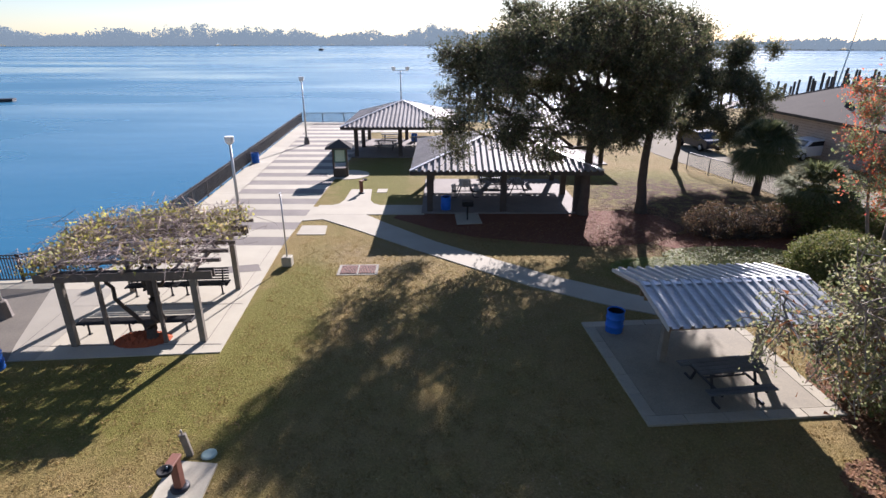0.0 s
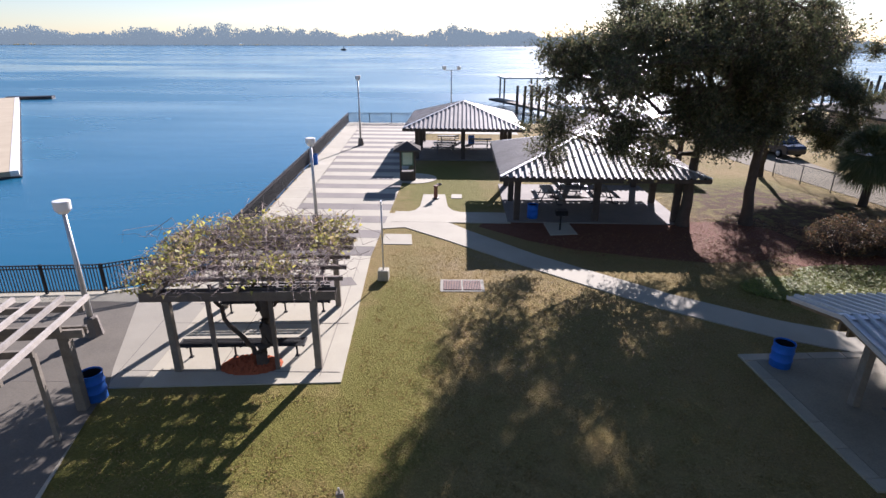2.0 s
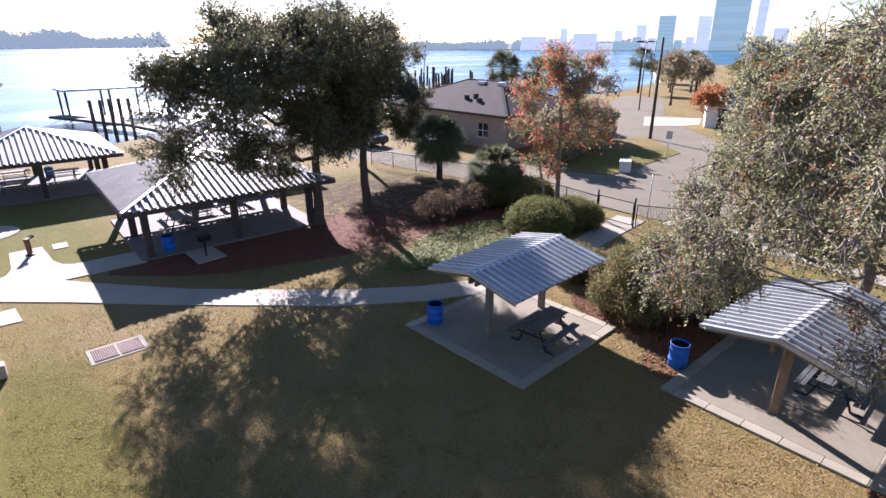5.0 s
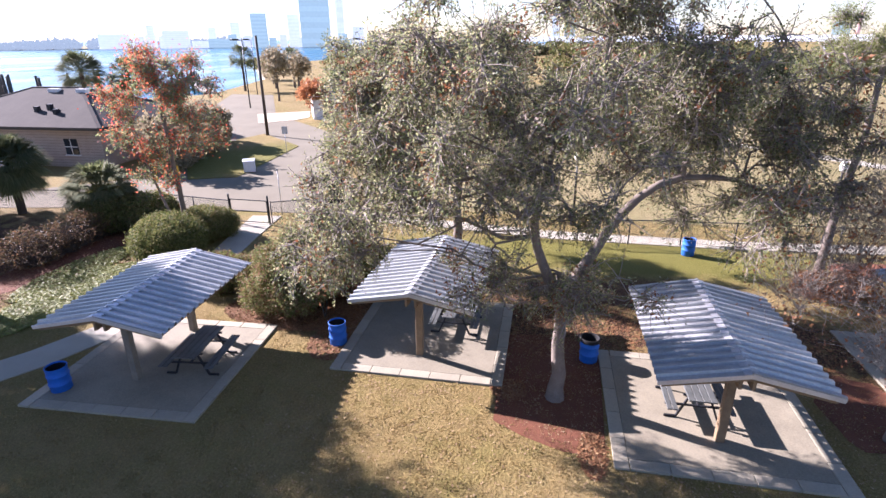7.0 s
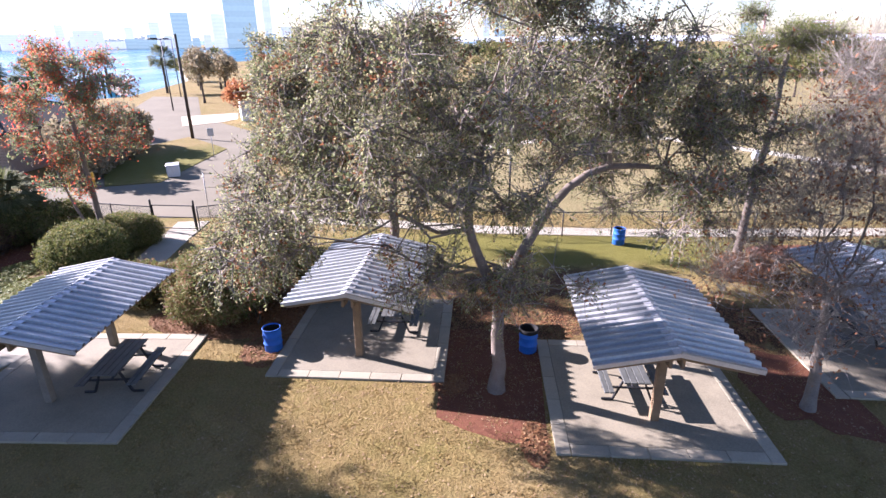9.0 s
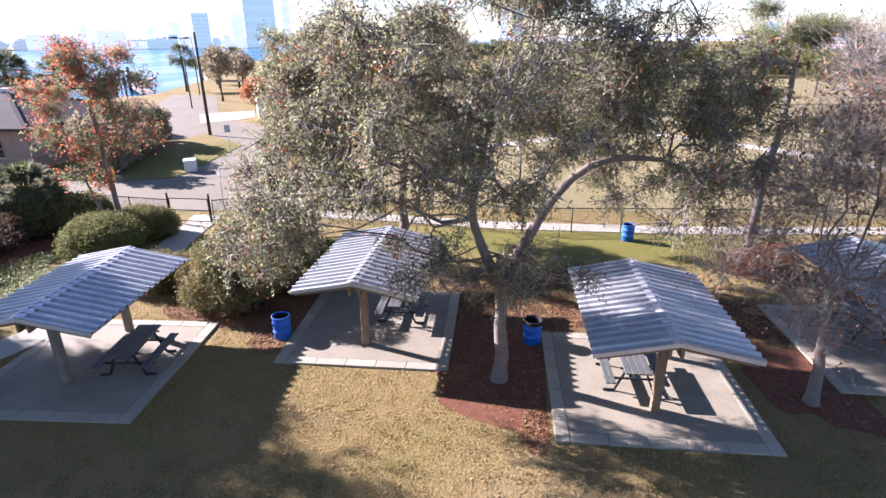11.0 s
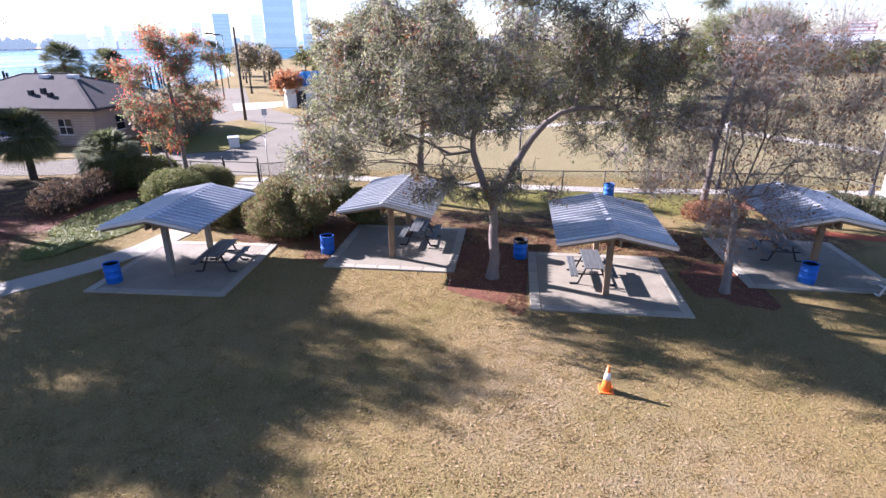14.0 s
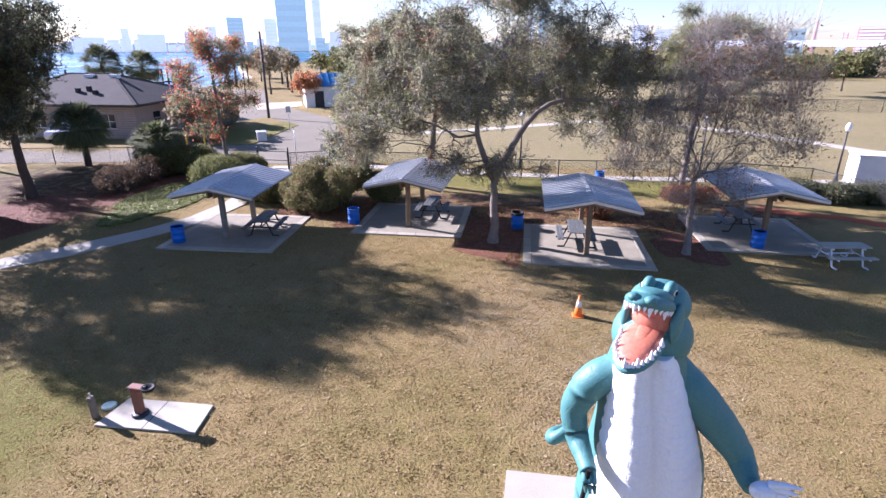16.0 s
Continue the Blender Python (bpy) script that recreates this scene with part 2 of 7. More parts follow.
M["bush_leaf"] = leaf_mat("bush_leaf", [(0.07, 0.095, 0.028), (0.12, 0.145, 0.04), (0.19, 0.195, 0.06), (0.25, 0.215, 0.09), (0.17, 0.12, 0.065)])
M["hedge_leaf"] = leaf_mat("hedge_leaf", [(0.085, 0.11, 0.035), (0.14, 0.17, 0.05), (0.21, 0.225, 0.075), (0.28, 0.24, 0.10), (0.23, 0.14, 0.08), (0.18, 0.095, 0.06)])
M["pine_leaf"] = leaf_mat("pine_leaf", [(0.12, 0.145, 0.042), (0.19, 0.215, 0.065), (0.29, 0.29, 0.11)])
M["clipped_leaf"] = leaf_mat("clipped_leaf", [(0.07, 0.092, 0.026), (0.125, 0.148, 0.04), (0.20, 0.205, 0.065), (0.27, 0.23, 0.10)])
M["woods_leaf"] = leaf_mat("woods_leaf", [(0.06, 0.075, 0.035), (0.09, 0.10, 0.045), (0.13, 0.13, 0.06), (0.17, 0.13, 0.08)])
M["palm_leaf"] = leaf_mat("palm_leaf", [(0.10, 0.125, 0.055), (0.15, 0.17, 0.075), (0.24, 0.23, 0.11)], 0.85)
M["vine_leaf"] = leaf_mat("vine_leaf", [(0.32, 0.32, 0.08), (0.45, 0.41, 0.11), (0.27, 0.28, 0.08), (0.38, 0.30, 0.15), (0.30, 0.23, 0.15)], 0.5, 0.55)
M["brick_tan"] = mat("brick_tan", (0.46, 0.37, 0.30), (0.37, 0.29, 0.23), 0.9, scale=2, fine=30, bump=0.2)
M["shingle"] = mat("shingle", (0.102, 0.091, 0.078), (0.062, 0.056, 0.049), 0.95, scale=0.8, fine=12, amount=0.9, bump=0.4, dist=0.02, spec=0.1)
M["white_paint"] = mat("white_paint", (0.74, 0.73, 0.70), (0.6, 0.59, 0.56), 0.5, scale=2, fine=30, bump=0.05)
M["shrub_brown"] = leaf_mat("shrub_brown", [(0.10, 0.07, 0.04), (0.17, 0.10, 0.06), (0.09, 0.085, 0.04), (0.22, 0.12, 0.065)])
M["car_white"] = mat("car_white", (0.75, 0.75, 0.75), (0.7, 0.7, 0.7), 0.25, scale=1, fine=10, bump=0.0)
M["car_dark"] = mat("car_dark", (0.03, 0.035, 0.05), (0.02, 0.02, 0.03), 0.25, scale=1, fine=10, bump=0.0)
M["glass_dark"] = mat("glass_dark", (0.03, 0.035, 0.04), (0.02, 0.02, 0.025), 0.08, scale=1, fine=10, bump=0.0)
M["blue_roof"] = mat("blue_roof", (0.03, 0.19, 0.38), (0.02, 0.12, 0.26), 0.4, 0.2, scale=2, fine=20, bump=0.05)
M["orange"] = mat("orange", (0.85, 0.20, 0.02), (0.7, 0.15, 0.015), 0.5, scale=3, fine=40, bump=0.05)
M["teal"] = mat("teal", (0.07, 0.205, 0.185), (0.045, 0.14, 0.132), 0.55, scale=1.5, fine=30, amount=0.8, bump=0.15, dist=0.01)
# trees, towers and glass: base colours lifted towards the haze of distance
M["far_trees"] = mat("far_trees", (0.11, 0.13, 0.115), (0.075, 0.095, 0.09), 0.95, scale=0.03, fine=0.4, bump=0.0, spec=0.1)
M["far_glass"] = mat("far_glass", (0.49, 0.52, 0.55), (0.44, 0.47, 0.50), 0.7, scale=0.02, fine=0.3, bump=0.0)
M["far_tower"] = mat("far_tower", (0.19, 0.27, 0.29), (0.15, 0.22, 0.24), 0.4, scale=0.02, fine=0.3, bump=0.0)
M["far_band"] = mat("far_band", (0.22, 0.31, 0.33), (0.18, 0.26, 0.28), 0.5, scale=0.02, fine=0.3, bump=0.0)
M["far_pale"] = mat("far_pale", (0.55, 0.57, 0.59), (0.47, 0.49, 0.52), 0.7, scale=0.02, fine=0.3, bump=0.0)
M["far_brick"] = mat("far_brick", (0.40, 0.20, 0.15), (0.33, 0.16, 0.12), 0.8, scale=0.05, fine=0.5, bump=0.0)
q = M["teal"].node_tree
vo = q.nodes.new("ShaderNodeTexVoronoi")
vo.feature = "DISTANCE_TO_EDGE"
vo.inputs["Scale"].default_value = 9.0
q.links.new(q.nodes["Texture Coordinate"].outputs["Object"], vo.inputs["Vector"])
mr = q.nodes.new("ShaderNodeMapRange")
mr.inputs["From Max"].default_value = 0.044
q.links.new(vo.outputs["Distance"], mr.inputs["Value"])
bp = q.nodes.new("ShaderNodeBump")
bp.inputs["Strength"].default_value, bp.inputs["Distance"].default_value = 0.28, 0.02
q.links.new(mr.outputs[0], bp.inputs["Height"])
q.links.new(bp.outputs[0], q.nodes["Principled BSDF"].inputs["Normal"])
M["statue_white"] = mat("statue_white", (0.80, 0.80, 0.80), (0.70, 0.71, 0.73), 0.5, scale=2, fine=25, bump=0.1)
q = M["statue_white"].node_tree       # belly plates
sx, cx = q.nodes.new("ShaderNodeSeparateXYZ"), q.nodes.new("ShaderNodeCombineXYZ")
q.links.new(q.nodes["Texture Coordinate"].outputs["Object"], sx.inputs[0])
q.links.new(sx.outputs["Y"], cx.inputs["X"])
q.links.new(sx.outputs["Z"], cx.inputs["Y"])
br = q.nodes.new("ShaderNodeTexBrick")
br.inputs["Scale"].default_value, br.inputs["Mortar Size"].default_value, br.inputs["Mortar Smooth"].default_value = 2.6, 0.025, 0.6
q.links.new(cx.outputs[0], br.inputs["Vector"])
bp = q.nodes.new("ShaderNodeBump")
bp.invert = True
bp.inputs["Strength"].default_value, bp.inputs["Distance"].default_value = 0.5, 0.02
q.links.new(br.outputs["Fac"], bp.inputs["Height"])
q.links.new(bp.outputs[0], q.nodes["Principled BSDF"].inputs["Normal"])
M["mouth"] = mat("mouth", (0.52, 0.185, 0.105), (0.36, 0.10, 0.06), 0.5, scale=3, fine=20, bump=0.15)
M["rust"] = mat("rust", (0.20, 0.075, 0.04), (0.12, 0.045, 0.03), 0.7, scale=4, fine=40, bump=0.2)
M["green_board"] = mat("green_board", (0.05, 0.13, 0.09), (0.03, 0.09, 0.06), 0.5, scale=3, fine=20, bump=0.05)
M["notice"] = mat("notice", (0.42, 0.52, 0.42), (0.30, 0.40, 0.33), 0.4, scale=3, fine=9, bump=0.0)
M["yellow"] = mat("yellow", (0.75, 0.42, 0.03), (0.6, 0.33, 0.02), 0.5, scale=3, fine=20, bump=0.05)
M["ivy_leaf"] = leaf_mat("ivy_leaf", [(0.20, 0.235, 0.05), (0.30, 0.32, 0.075), (0.14, 0.18, 0.045), (0.32, 0.27, 0.09)], 0.6, 0.4)
M["fallen_leaf"] = leaf_mat("fallen_leaf", [(0.22, 0.14, 0.07), (0.30, 0.20, 0.11), (0.38, 0.28, 0.16), (0.20, 0.115, 0.06)], 0.8, 0.1)
M["red_litter"] = leaf_mat("red_litter", [(0.19, 0.085, 0.037), (0.25, 0.125, 0.052), (0.14, 0.06, 0.03), (0.30, 0.19, 0.09)], 0.8, 0.1)
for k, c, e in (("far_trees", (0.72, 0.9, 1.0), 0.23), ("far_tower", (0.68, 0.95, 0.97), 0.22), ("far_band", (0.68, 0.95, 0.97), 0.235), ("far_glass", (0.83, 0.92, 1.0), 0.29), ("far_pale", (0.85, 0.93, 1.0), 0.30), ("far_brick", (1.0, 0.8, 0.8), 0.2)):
    q = M[k].node_tree.nodes["Principled BSDF"]   # haze of the distant air, added as a faint glow to the far materials
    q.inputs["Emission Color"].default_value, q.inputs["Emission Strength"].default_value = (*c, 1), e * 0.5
M["grass_blade"] = leaf_mat("grass_blade", [(0.21, 0.16, 0.055), (0.265, 0.192, 0.073), (0.30, 0.215, 0.088), (0.34, 0.247, 0.113)], 0.8, 0.5)
M["sand"] = mat("sand", (0.42, 0.35, 0.24), (0.34, 0.28, 0.19), 0.9, scale=0.6, fine=20, bump=0.1)


def water_mat():
    m = bpy.data.materials.new("river_water")
    m.use_nodes = True
    n, ln = m.node_tree.nodes, m.node_tree.links
    b = n["Principled BSDF"]
    b.inputs["Base Color"].default_value = (0.011, 0.10, 0.178, 1)
    b.inputs["Specular Tint"].default_value = (0.88, 1.0, 1.0, 1)
    b.inputs["Roughness"].default_value, b.inputs["IOR"].default_value = 0.18, 1.42
    tc = n.new("ShaderNodeTexCoord")
    mp = n.new("ShaderNodeMapping")
    mp.inputs["Scale"].default_value = (0.4, 1.0, 1.0)
    ln.new(tc.outputs["Object"], mp.inputs["Vector"])
    w1, w2 = n.new("ShaderNodeTexNoise"), n.new("ShaderNodeTexNoise")
    w1.inputs["Scale"].default_value, w1.inputs["Detail"].default_value = 0.9, 5
    w2.inputs["Scale"].default_value, w2.inputs["Detail"].default_value = 0.018, 3
    ln.new(mp.outputs[0], w1.inputs["Vector"])
    ln.new(mp.outputs[0], w2.inputs["Vector"])
    mul = n.new("ShaderNodeMath")
    mul.operation = "MULTIPLY"
    ln.new(w1.outputs["Fac"], mul.inputs[0])
    ln.new(w2.outputs["Fac"], mul.inputs[1])
    bp = n.new("ShaderNodeBump")
    bp.inputs["Strength"].default_value, bp.inputs["Distance"].default_value = 0.6, 0.075
    ln.new(mul.outputs[0], bp.inputs["Height"])
    ln.new(bp.outputs[0], b.inputs["Normal"])
    mp2, w3 = n.new("ShaderNodeMapping"), n.new("ShaderNodeTexNoise")
    mp2.inputs["Scale"].default_value = (0.010, 0.035, 1.0)
    mp2.inputs["Rotation"].default_value = (0, 0, 0.25)
    w3.inputs["Scale"].default_value, w3.inputs["Detail"].default_value = 1.0, 5
    ln.new(tc.outputs["Object"], mp2.inputs["Vector"])
    ln.new(mp2.outputs[0], w3.inputs["Vector"])
    mr = n.new("ShaderNodeMapRange")
    mr.inputs["From Min"].default_value, mr.inputs["From Max"].default_value = 0.38, 0.66
    mr.inputs["To Min"].default_value, mr.inputs["To Max"].default_value = 0.14, 0.34
    ln.new(w3.outputs["Fac"], mr.inputs["Value"])
    ln.new(mr.outputs[0], b.inputs["Roughness"])
    return m


M["water"] = water_mat()


# ---- mesh helpers ----
def part(name, bm, material, parent=None, label=""):
    """Links a bmesh, or a mesh, as one object, under a thing or a part of it."""
    if isinstance(bm, bmesh.types.BMesh):
        me = bpy.data.meshes.new(name)
        bm.to_mesh(me)
        bm.free()
    else:
        me = bm
    if material is not None and not me.materials:
        me.materials.append(material)
    ob = new(name, me)
    if parent is not None:
        ob.parent = parent
    if label:
        ob["label"] = label
    return ob


def thing(name, m, label, category, group="", kind=""):
    """An Empty at a thing's base, to carry its parts."""
    ob = new(name)
    ob.matrix_world = m
    return tagged(ob, label, category, group, kind)


def bx(bm, x0, x1, y0, y1, z0, z1, m=None, bevel=0.0):
    """A box between two corners, turned by m."""
    r = bmesh.ops.create_cube(bm, size=1.0)
    vs = r["verts"]
    t = Matrix.Translation(((x0 + x1) / 2, (y0 + y1) / 2, (z0 + z1) / 2)) @ Matrix.Diagonal((x1 - x0, y1 - y0, z1 - z0, 1))
    if m is not None:
        t = m @ t
    bmesh.ops.transform(bm, matrix=t, verts=vs)
    if bevel:
        es = list({e for v in vs for e in v.link_edges})
        bmesh.ops.bevel(bm, geom=es, offset=bevel, segments=1, affect="EDGES")
    return bm


def box(x0, x1, y0, y1, z0, z1, m=None, bevel=0.0):
    return bx(bmesh.new(), x0, x1, y0, y1, z0, z1, m, bevel)


def beam(bm, a, b, w, h):
    """A bar of section w by h from a to b."""
    a, b = Vector(a), Vector(b)
    d = b - a
    return bx(bm, -w / 2, w / 2, -h / 2, h / 2, 0, d.length, Matrix.Translation(a) @ d.to_track_quat("Z", "Y").to_matrix().to_4x4())


def lathe(profile, segs=20, m=None, bm=None, caps=True):
    """Turns a profile of (radius, height) round the z axis."""
    bm = bm or bmesh.new()
    rings = []
    for r, z in profile:
        ring = []
        for i in range(segs):
            a = 2 * math.pi * i / segs
            v = Vector((r * math.cos(a), r * math.sin(a), z))
            ring.append(bm.verts.new(m @ v if m is not None else v))
        rings.append(ring)
    for a, b in zip(rings, rings[1:]):
        for i in range(segs):
            f = bm.faces.new((a[i], a[(i + 1) % segs], b[(i + 1) % segs], b[i]))
            f.smooth = True
    if caps:
        bm.faces.new(rings[-1])
        bm.faces.new(list(reversed(rings[0])))
    return bm


def raw_mesh(name, verts, faces):
    me = bpy.data.meshes.new(name)
    me.from_pydata(verts, [], faces)
    me.update()
    return me


def np_mesh(name, verts, quads, smooth=False):
    """A mesh from arrays of corners and faces, all with three or all with four sides."""
    me = bpy.data.meshes.new(name)
    verts, quads = np.asarray(verts, dtype=np.float32), np.asarray(quads, dtype=np.int32)
    me.vertices.add(len(verts))
    me.vertices.foreach_set("co", verts.ravel())
    me.loops.add(quads.size)
    me.loops.foreach_set("vertex_index", quads.ravel())
    me.polygons.add(len(quads))
    me.polygons.foreach_set("loop_start", np.arange(0, quads.size, quads.shape[1], dtype=np.int32))
    if smooth:
        me.polygons.foreach_set("use_smooth", np.ones(len(quads), dtype=bool))
    me.update(calc_edges=True)
    return me


def tubes(lines, sides=6):
    """Corners and faces of tapered tubes along lines of (points, radii)."""
    V, F, base = [], [], 0
    ang = np.arange(sides) * 2 * np.pi / sides
    ca, sa = np.cos(ang), np.sin(ang)
    for pts, rad in lines:
        p = np.asarray(pts, dtype=float)
        r = np.asarray(rad, dtype=float)
        t = np.gradient(p, axis=0)
        t /= np.linalg.norm(t, axis=1, keepdims=True) + 1e-9
        ref = np.where(np.abs(t[:, 2:3]) > 0.9, np.array([[1.0, 0, 0]]), np.array([[0, 0, 1.0]]))
        u = np.cross(t, ref)
        u /= np.linalg.norm(u, axis=1, keepdims=True) + 1e-9
        w = np.cross(t, u)
        ring = p[:, None, :] + r[:, None, None] * (u[:, None, :] * ca[None, :, None] + w[:, None, :] * sa[None, :, None])
        V.append(ring.reshape(-1, 3))
        k, i = np.meshgrid(np.arange(len(p) - 1), np.arange(sides), indexing="ij")
        j = (i + 1) % sides
        F.append(np.stack([base + k * sides + i, base + k * sides + j, base + (k + 1) * sides + j, base + (k + 1) * sides + i], -1).reshape(-1, 4))
        base += len(p) * sides
    return np.concatenate(V), np.concatenate(F)


def bend(rs, a, b, n=6, wob=0.1, sag=0.0, r0=0.1, r1=0.02):
    """A crooked tapered limb from a to b."""
    a, b = np.asarray(a, float), np.asarray(b, float)
    s = np.linspace(0, 1, n)[:, None]
    p = a + (b - a) * s
    d = np.linalg.norm(b - a)
    p[1:-1] += rs.normal(0, wob * d * 0.35, (n - 2, 3))
    p[:, 2] += sag * d * (s[:, 0] * (1 - s[:, 0])) * 4
    return p, r0 + (r1 - r0) * s[:, 0]


def leaf_cloud(rs, centres, count, spread, size, droop=0.0, ratio=0.5):
    """Small pointed leaves strewn round the given centres."""
    centres = np.asarray(centres, float)
    n = len(centres) * count
    c = np.repeat(centres, count, axis=0) + rs.normal(0, 1, (n, 3)) * np.asarray(spread)
    c[:, 2] -= droop * np.abs(rs.normal(0, 1, n))
    d = rs.normal(0, 1, (n, 3))
    d /= np.linalg.norm(d, axis=1, keepdims=True)
    e = np.cross(d, rs.normal(0, 1, (n, 3)))
    e /= np.linalg.norm(e, axis=1, keepdims=True) + 1e-9
    s = size * rs.uniform(0.6, 1.35, (n, 1))
    v = np.stack([c - d * s - e * s * ratio, c - d * s + e * s * ratio, c + d * s], 1).reshape(-1, 3)
    return v, np.arange(3 * n).reshape(-1, 3)


def spray_leaves(rs, sprays, count, size, spread, droop=0.0, ratio=0.5):
    """Leaves growing from twigs, each from its base on the twig outwards."""
    n = len(sprays) * count
    k = np.repeat(np.arange(len(sprays)), count)
    u = rs.uniform(0.15, 1.0, n) ** 0.8 * (sprays.shape[1] - 1.001)
    i, w = u.astype(int), (u % 1)[:, None]
    base = sprays[k, i] * (1 - w) + sprays[k, i + 1] * w + rs.normal(0, 0.22, (n, 3)) * np.asarray(spread)
    along = sprays[k, -1] - sprays[k, 0]
    d = along / (np.linalg.norm(along, axis=1, keepdims=True) + 1e-9) * 0.6 + rs.normal(0, 0.7, (n, 3))
    d[:, 2] -= 0.25 * droop
    d /= np.linalg.norm(d, axis=1, keepdims=True)
    e = np.cross(d, rs.normal(0, 1, (n, 3)))
    e /= np.linalg.norm(e, axis=1, keepdims=True) + 1e-9
    s = size * rs.uniform(0.6, 1.35, (n, 1))
    v = np.stack([base, base + d * s * 1.7 - e * s * ratio, base + d * s * 1.7 + e * s * ratio * 1.2], 1).reshape(-1, 3)
    return v, np.arange(3 * n).reshape(-1, 3)


def in_blobs(rs, blobs, n, shell=0.35):
    """Points inside lumps (x, y, z, rx, ry, rz), more of them near the skin."""
    w = np.array([b[3] * b[4] * b[5] for b in blobs]) ** 0.7
    k = rs.choice(len(blobs), n, p=w / w.sum())
    b = np.array(blobs)[k]
    d = rs.normal(0, 1, (n, 3))
    d /= np.linalg.norm(d, axis=1, keepdims=True)
    r = rs.uniform(0, 1, (n, 1)) ** shell
    return b[:, :3] + d * r * b[:, 3:], k


def tree(name, label, category, base, trunk, blobs, clusters, leaves, size, leaf, bark="bark", spread=0.35, twigs=3, seed=1, fork=0.5,
         r0=0.3, droop=0.0, limb_r=0.14, twig_len=0.5, group="", ratio=0.5, shell=0.35, extra=None, lumps=0, tuft=(0.32, 0.54), stems=(), twig_r=0.045):
    """A tree: a trunk along the given points, a limb into each lump of the crown, branches to the leaf clusters, twigs and single leaves."""
    rs = np.random.RandomState(seed)
    base = np.asarray(base, float)
    top = thing(name, pose(*base), label, category, group)
    tp = np.asarray(trunk, float)
    s = np.linspace(0, 1, len(tp))
    u = np.linspace(0, 1, 10)
    tp = np.stack([np.interp(u, s, tp[:, i]) for i in range(3)], 1)
    tp[1:-1, :2] += rs.normal(0, r0 * 0.12, (8, 2))
    tr = r0 * (1 - 0.5 * u) * (1 + 0.35 * np.exp(-u * 16))
    lines = [(tp, tr)]
    hub, hubr = tp[int(fork * 9):], tr[int(fork * 9):]
    nodes, nrad = [tp[int(fork * 9):]], [tr[int(fork * 9):]]
    for pts, ra, rb in stems:
        q = np.asarray(pts, float)
        w = np.linspace(0, 1, 12)
        q = np.stack([np.interp(w, np.linspace(0, 1, len(q)), q[:, i]) for i in range(3)], 1)
        q[1:-1] = (q[:-2] + 2 * q[1:-1] + q[2:]) / 4
        rr = ra + (rb - ra) * w
        lines.append((q, rr))
        nodes.append(q[4:])
        nrad.append(rr[4:])
        hub, hubr = np.concatenate([hub, q[5:]]), np.concatenate([hubr, rr[5:]])
    for b in blobs:
        c = np.array(b[:3])
        hi = np.argmin(np.linalg.norm(hub - c, axis=1) + np.maximum(0, hub[:, 2] - c[2]) * 1.5)
        lr = min(limb_r, hubr[hi] * 0.85) * min(1.0, max(0.3, (b[3] - 0.6) / 1.5))
        p, r = bend(rs, hub[hi], c + np.array([0, 0, -0.15 * b[5]]), 8, 0.13, 0.06, lr, lr * 0.35)
        lines.append((p, r))
        nodes.append(p[1:])
        nrad.append(r[1:])
    if lumps:
        small = []
        for b in blobs:
            c, _ = in_blobs(rs, [b], lumps, 0.45)
            for q in c:
                k = rs.uniform(*tuft)
                small.append((*q, b[3] * k, b[4] * k, b[5] * k * 0.8))
                i = np.argmin(np.linalg.norm(np.concatenate(nodes) - q, axis=1))
                pp, rr = bend(rs, np.concatenate(nodes)[i], q, 6, 0.15, 0.04, min(limb_r * 0.5, np.concatenate(nrad)[i] * 0.8), 0.02)
                lines.append((pp, rr))
                nodes.append(pp[1:])
                nrad.append(rr[1:])
        blobs = small
    nodes, nrad = np.concatenate(nodes), np.concatenate(nrad)
    cl, _ = in_blobs(rs, blobs, clusters, shell)
    thin, sprays = [], []
    for c in cl:
        i = np.argmin(np.linalg.norm(nodes - c, axis=1))
        p, r = bend(rs, nodes[i], c, 5, 0.16, 0.05, min(twig_r, nrad[i] * 0.6), twig_r * 0.25)
        thin.append((p, r))
        for _ in range(twigs):
            d = rs.normal(0, 1, 3)
            d[2] -= droop
            e = c + d / np.linalg.norm(d) * twig_len * rs.uniform(0.5, 1.3)
            thin.append(bend(rs, p[rs.randint(2, 5)], e, 3, 0.2, 0.0, twig_r * 0.27, twig_r * 0.09))
            sprays.append(thin[-1][0])
    v, f = tubes(lines, 9)
    part("trunk", np_mesh("trunk", v, f, True), M[bark], top)
    v, f = tubes(thin, 3)
    tagged(part("branch_work", np_mesh("branch_work", v, f), M["twig"] if bark == "bark" else M["pale_twig"] if bark == "bark_pale" else M[bark], top), kind="stuff")
    if leaves:
        v, f = spray_leaves(rs, np.array(sprays), max(1, leaves // twigs), size, spread, droop, ratio)
        part("crown", np_mesh("crown", v, f), M[leaf], top)
    if extra:
        mt, frac, cnt, sz, what = extra
        keep = cl[rs.uniform(0, 1, len(cl)) < frac]
        v, f = leaf_cloud(rs, keep, cnt, spread, sz, 0.0, 0.6)
        part(what, np_mesh(what, v, f), M[mt], top)
    return top


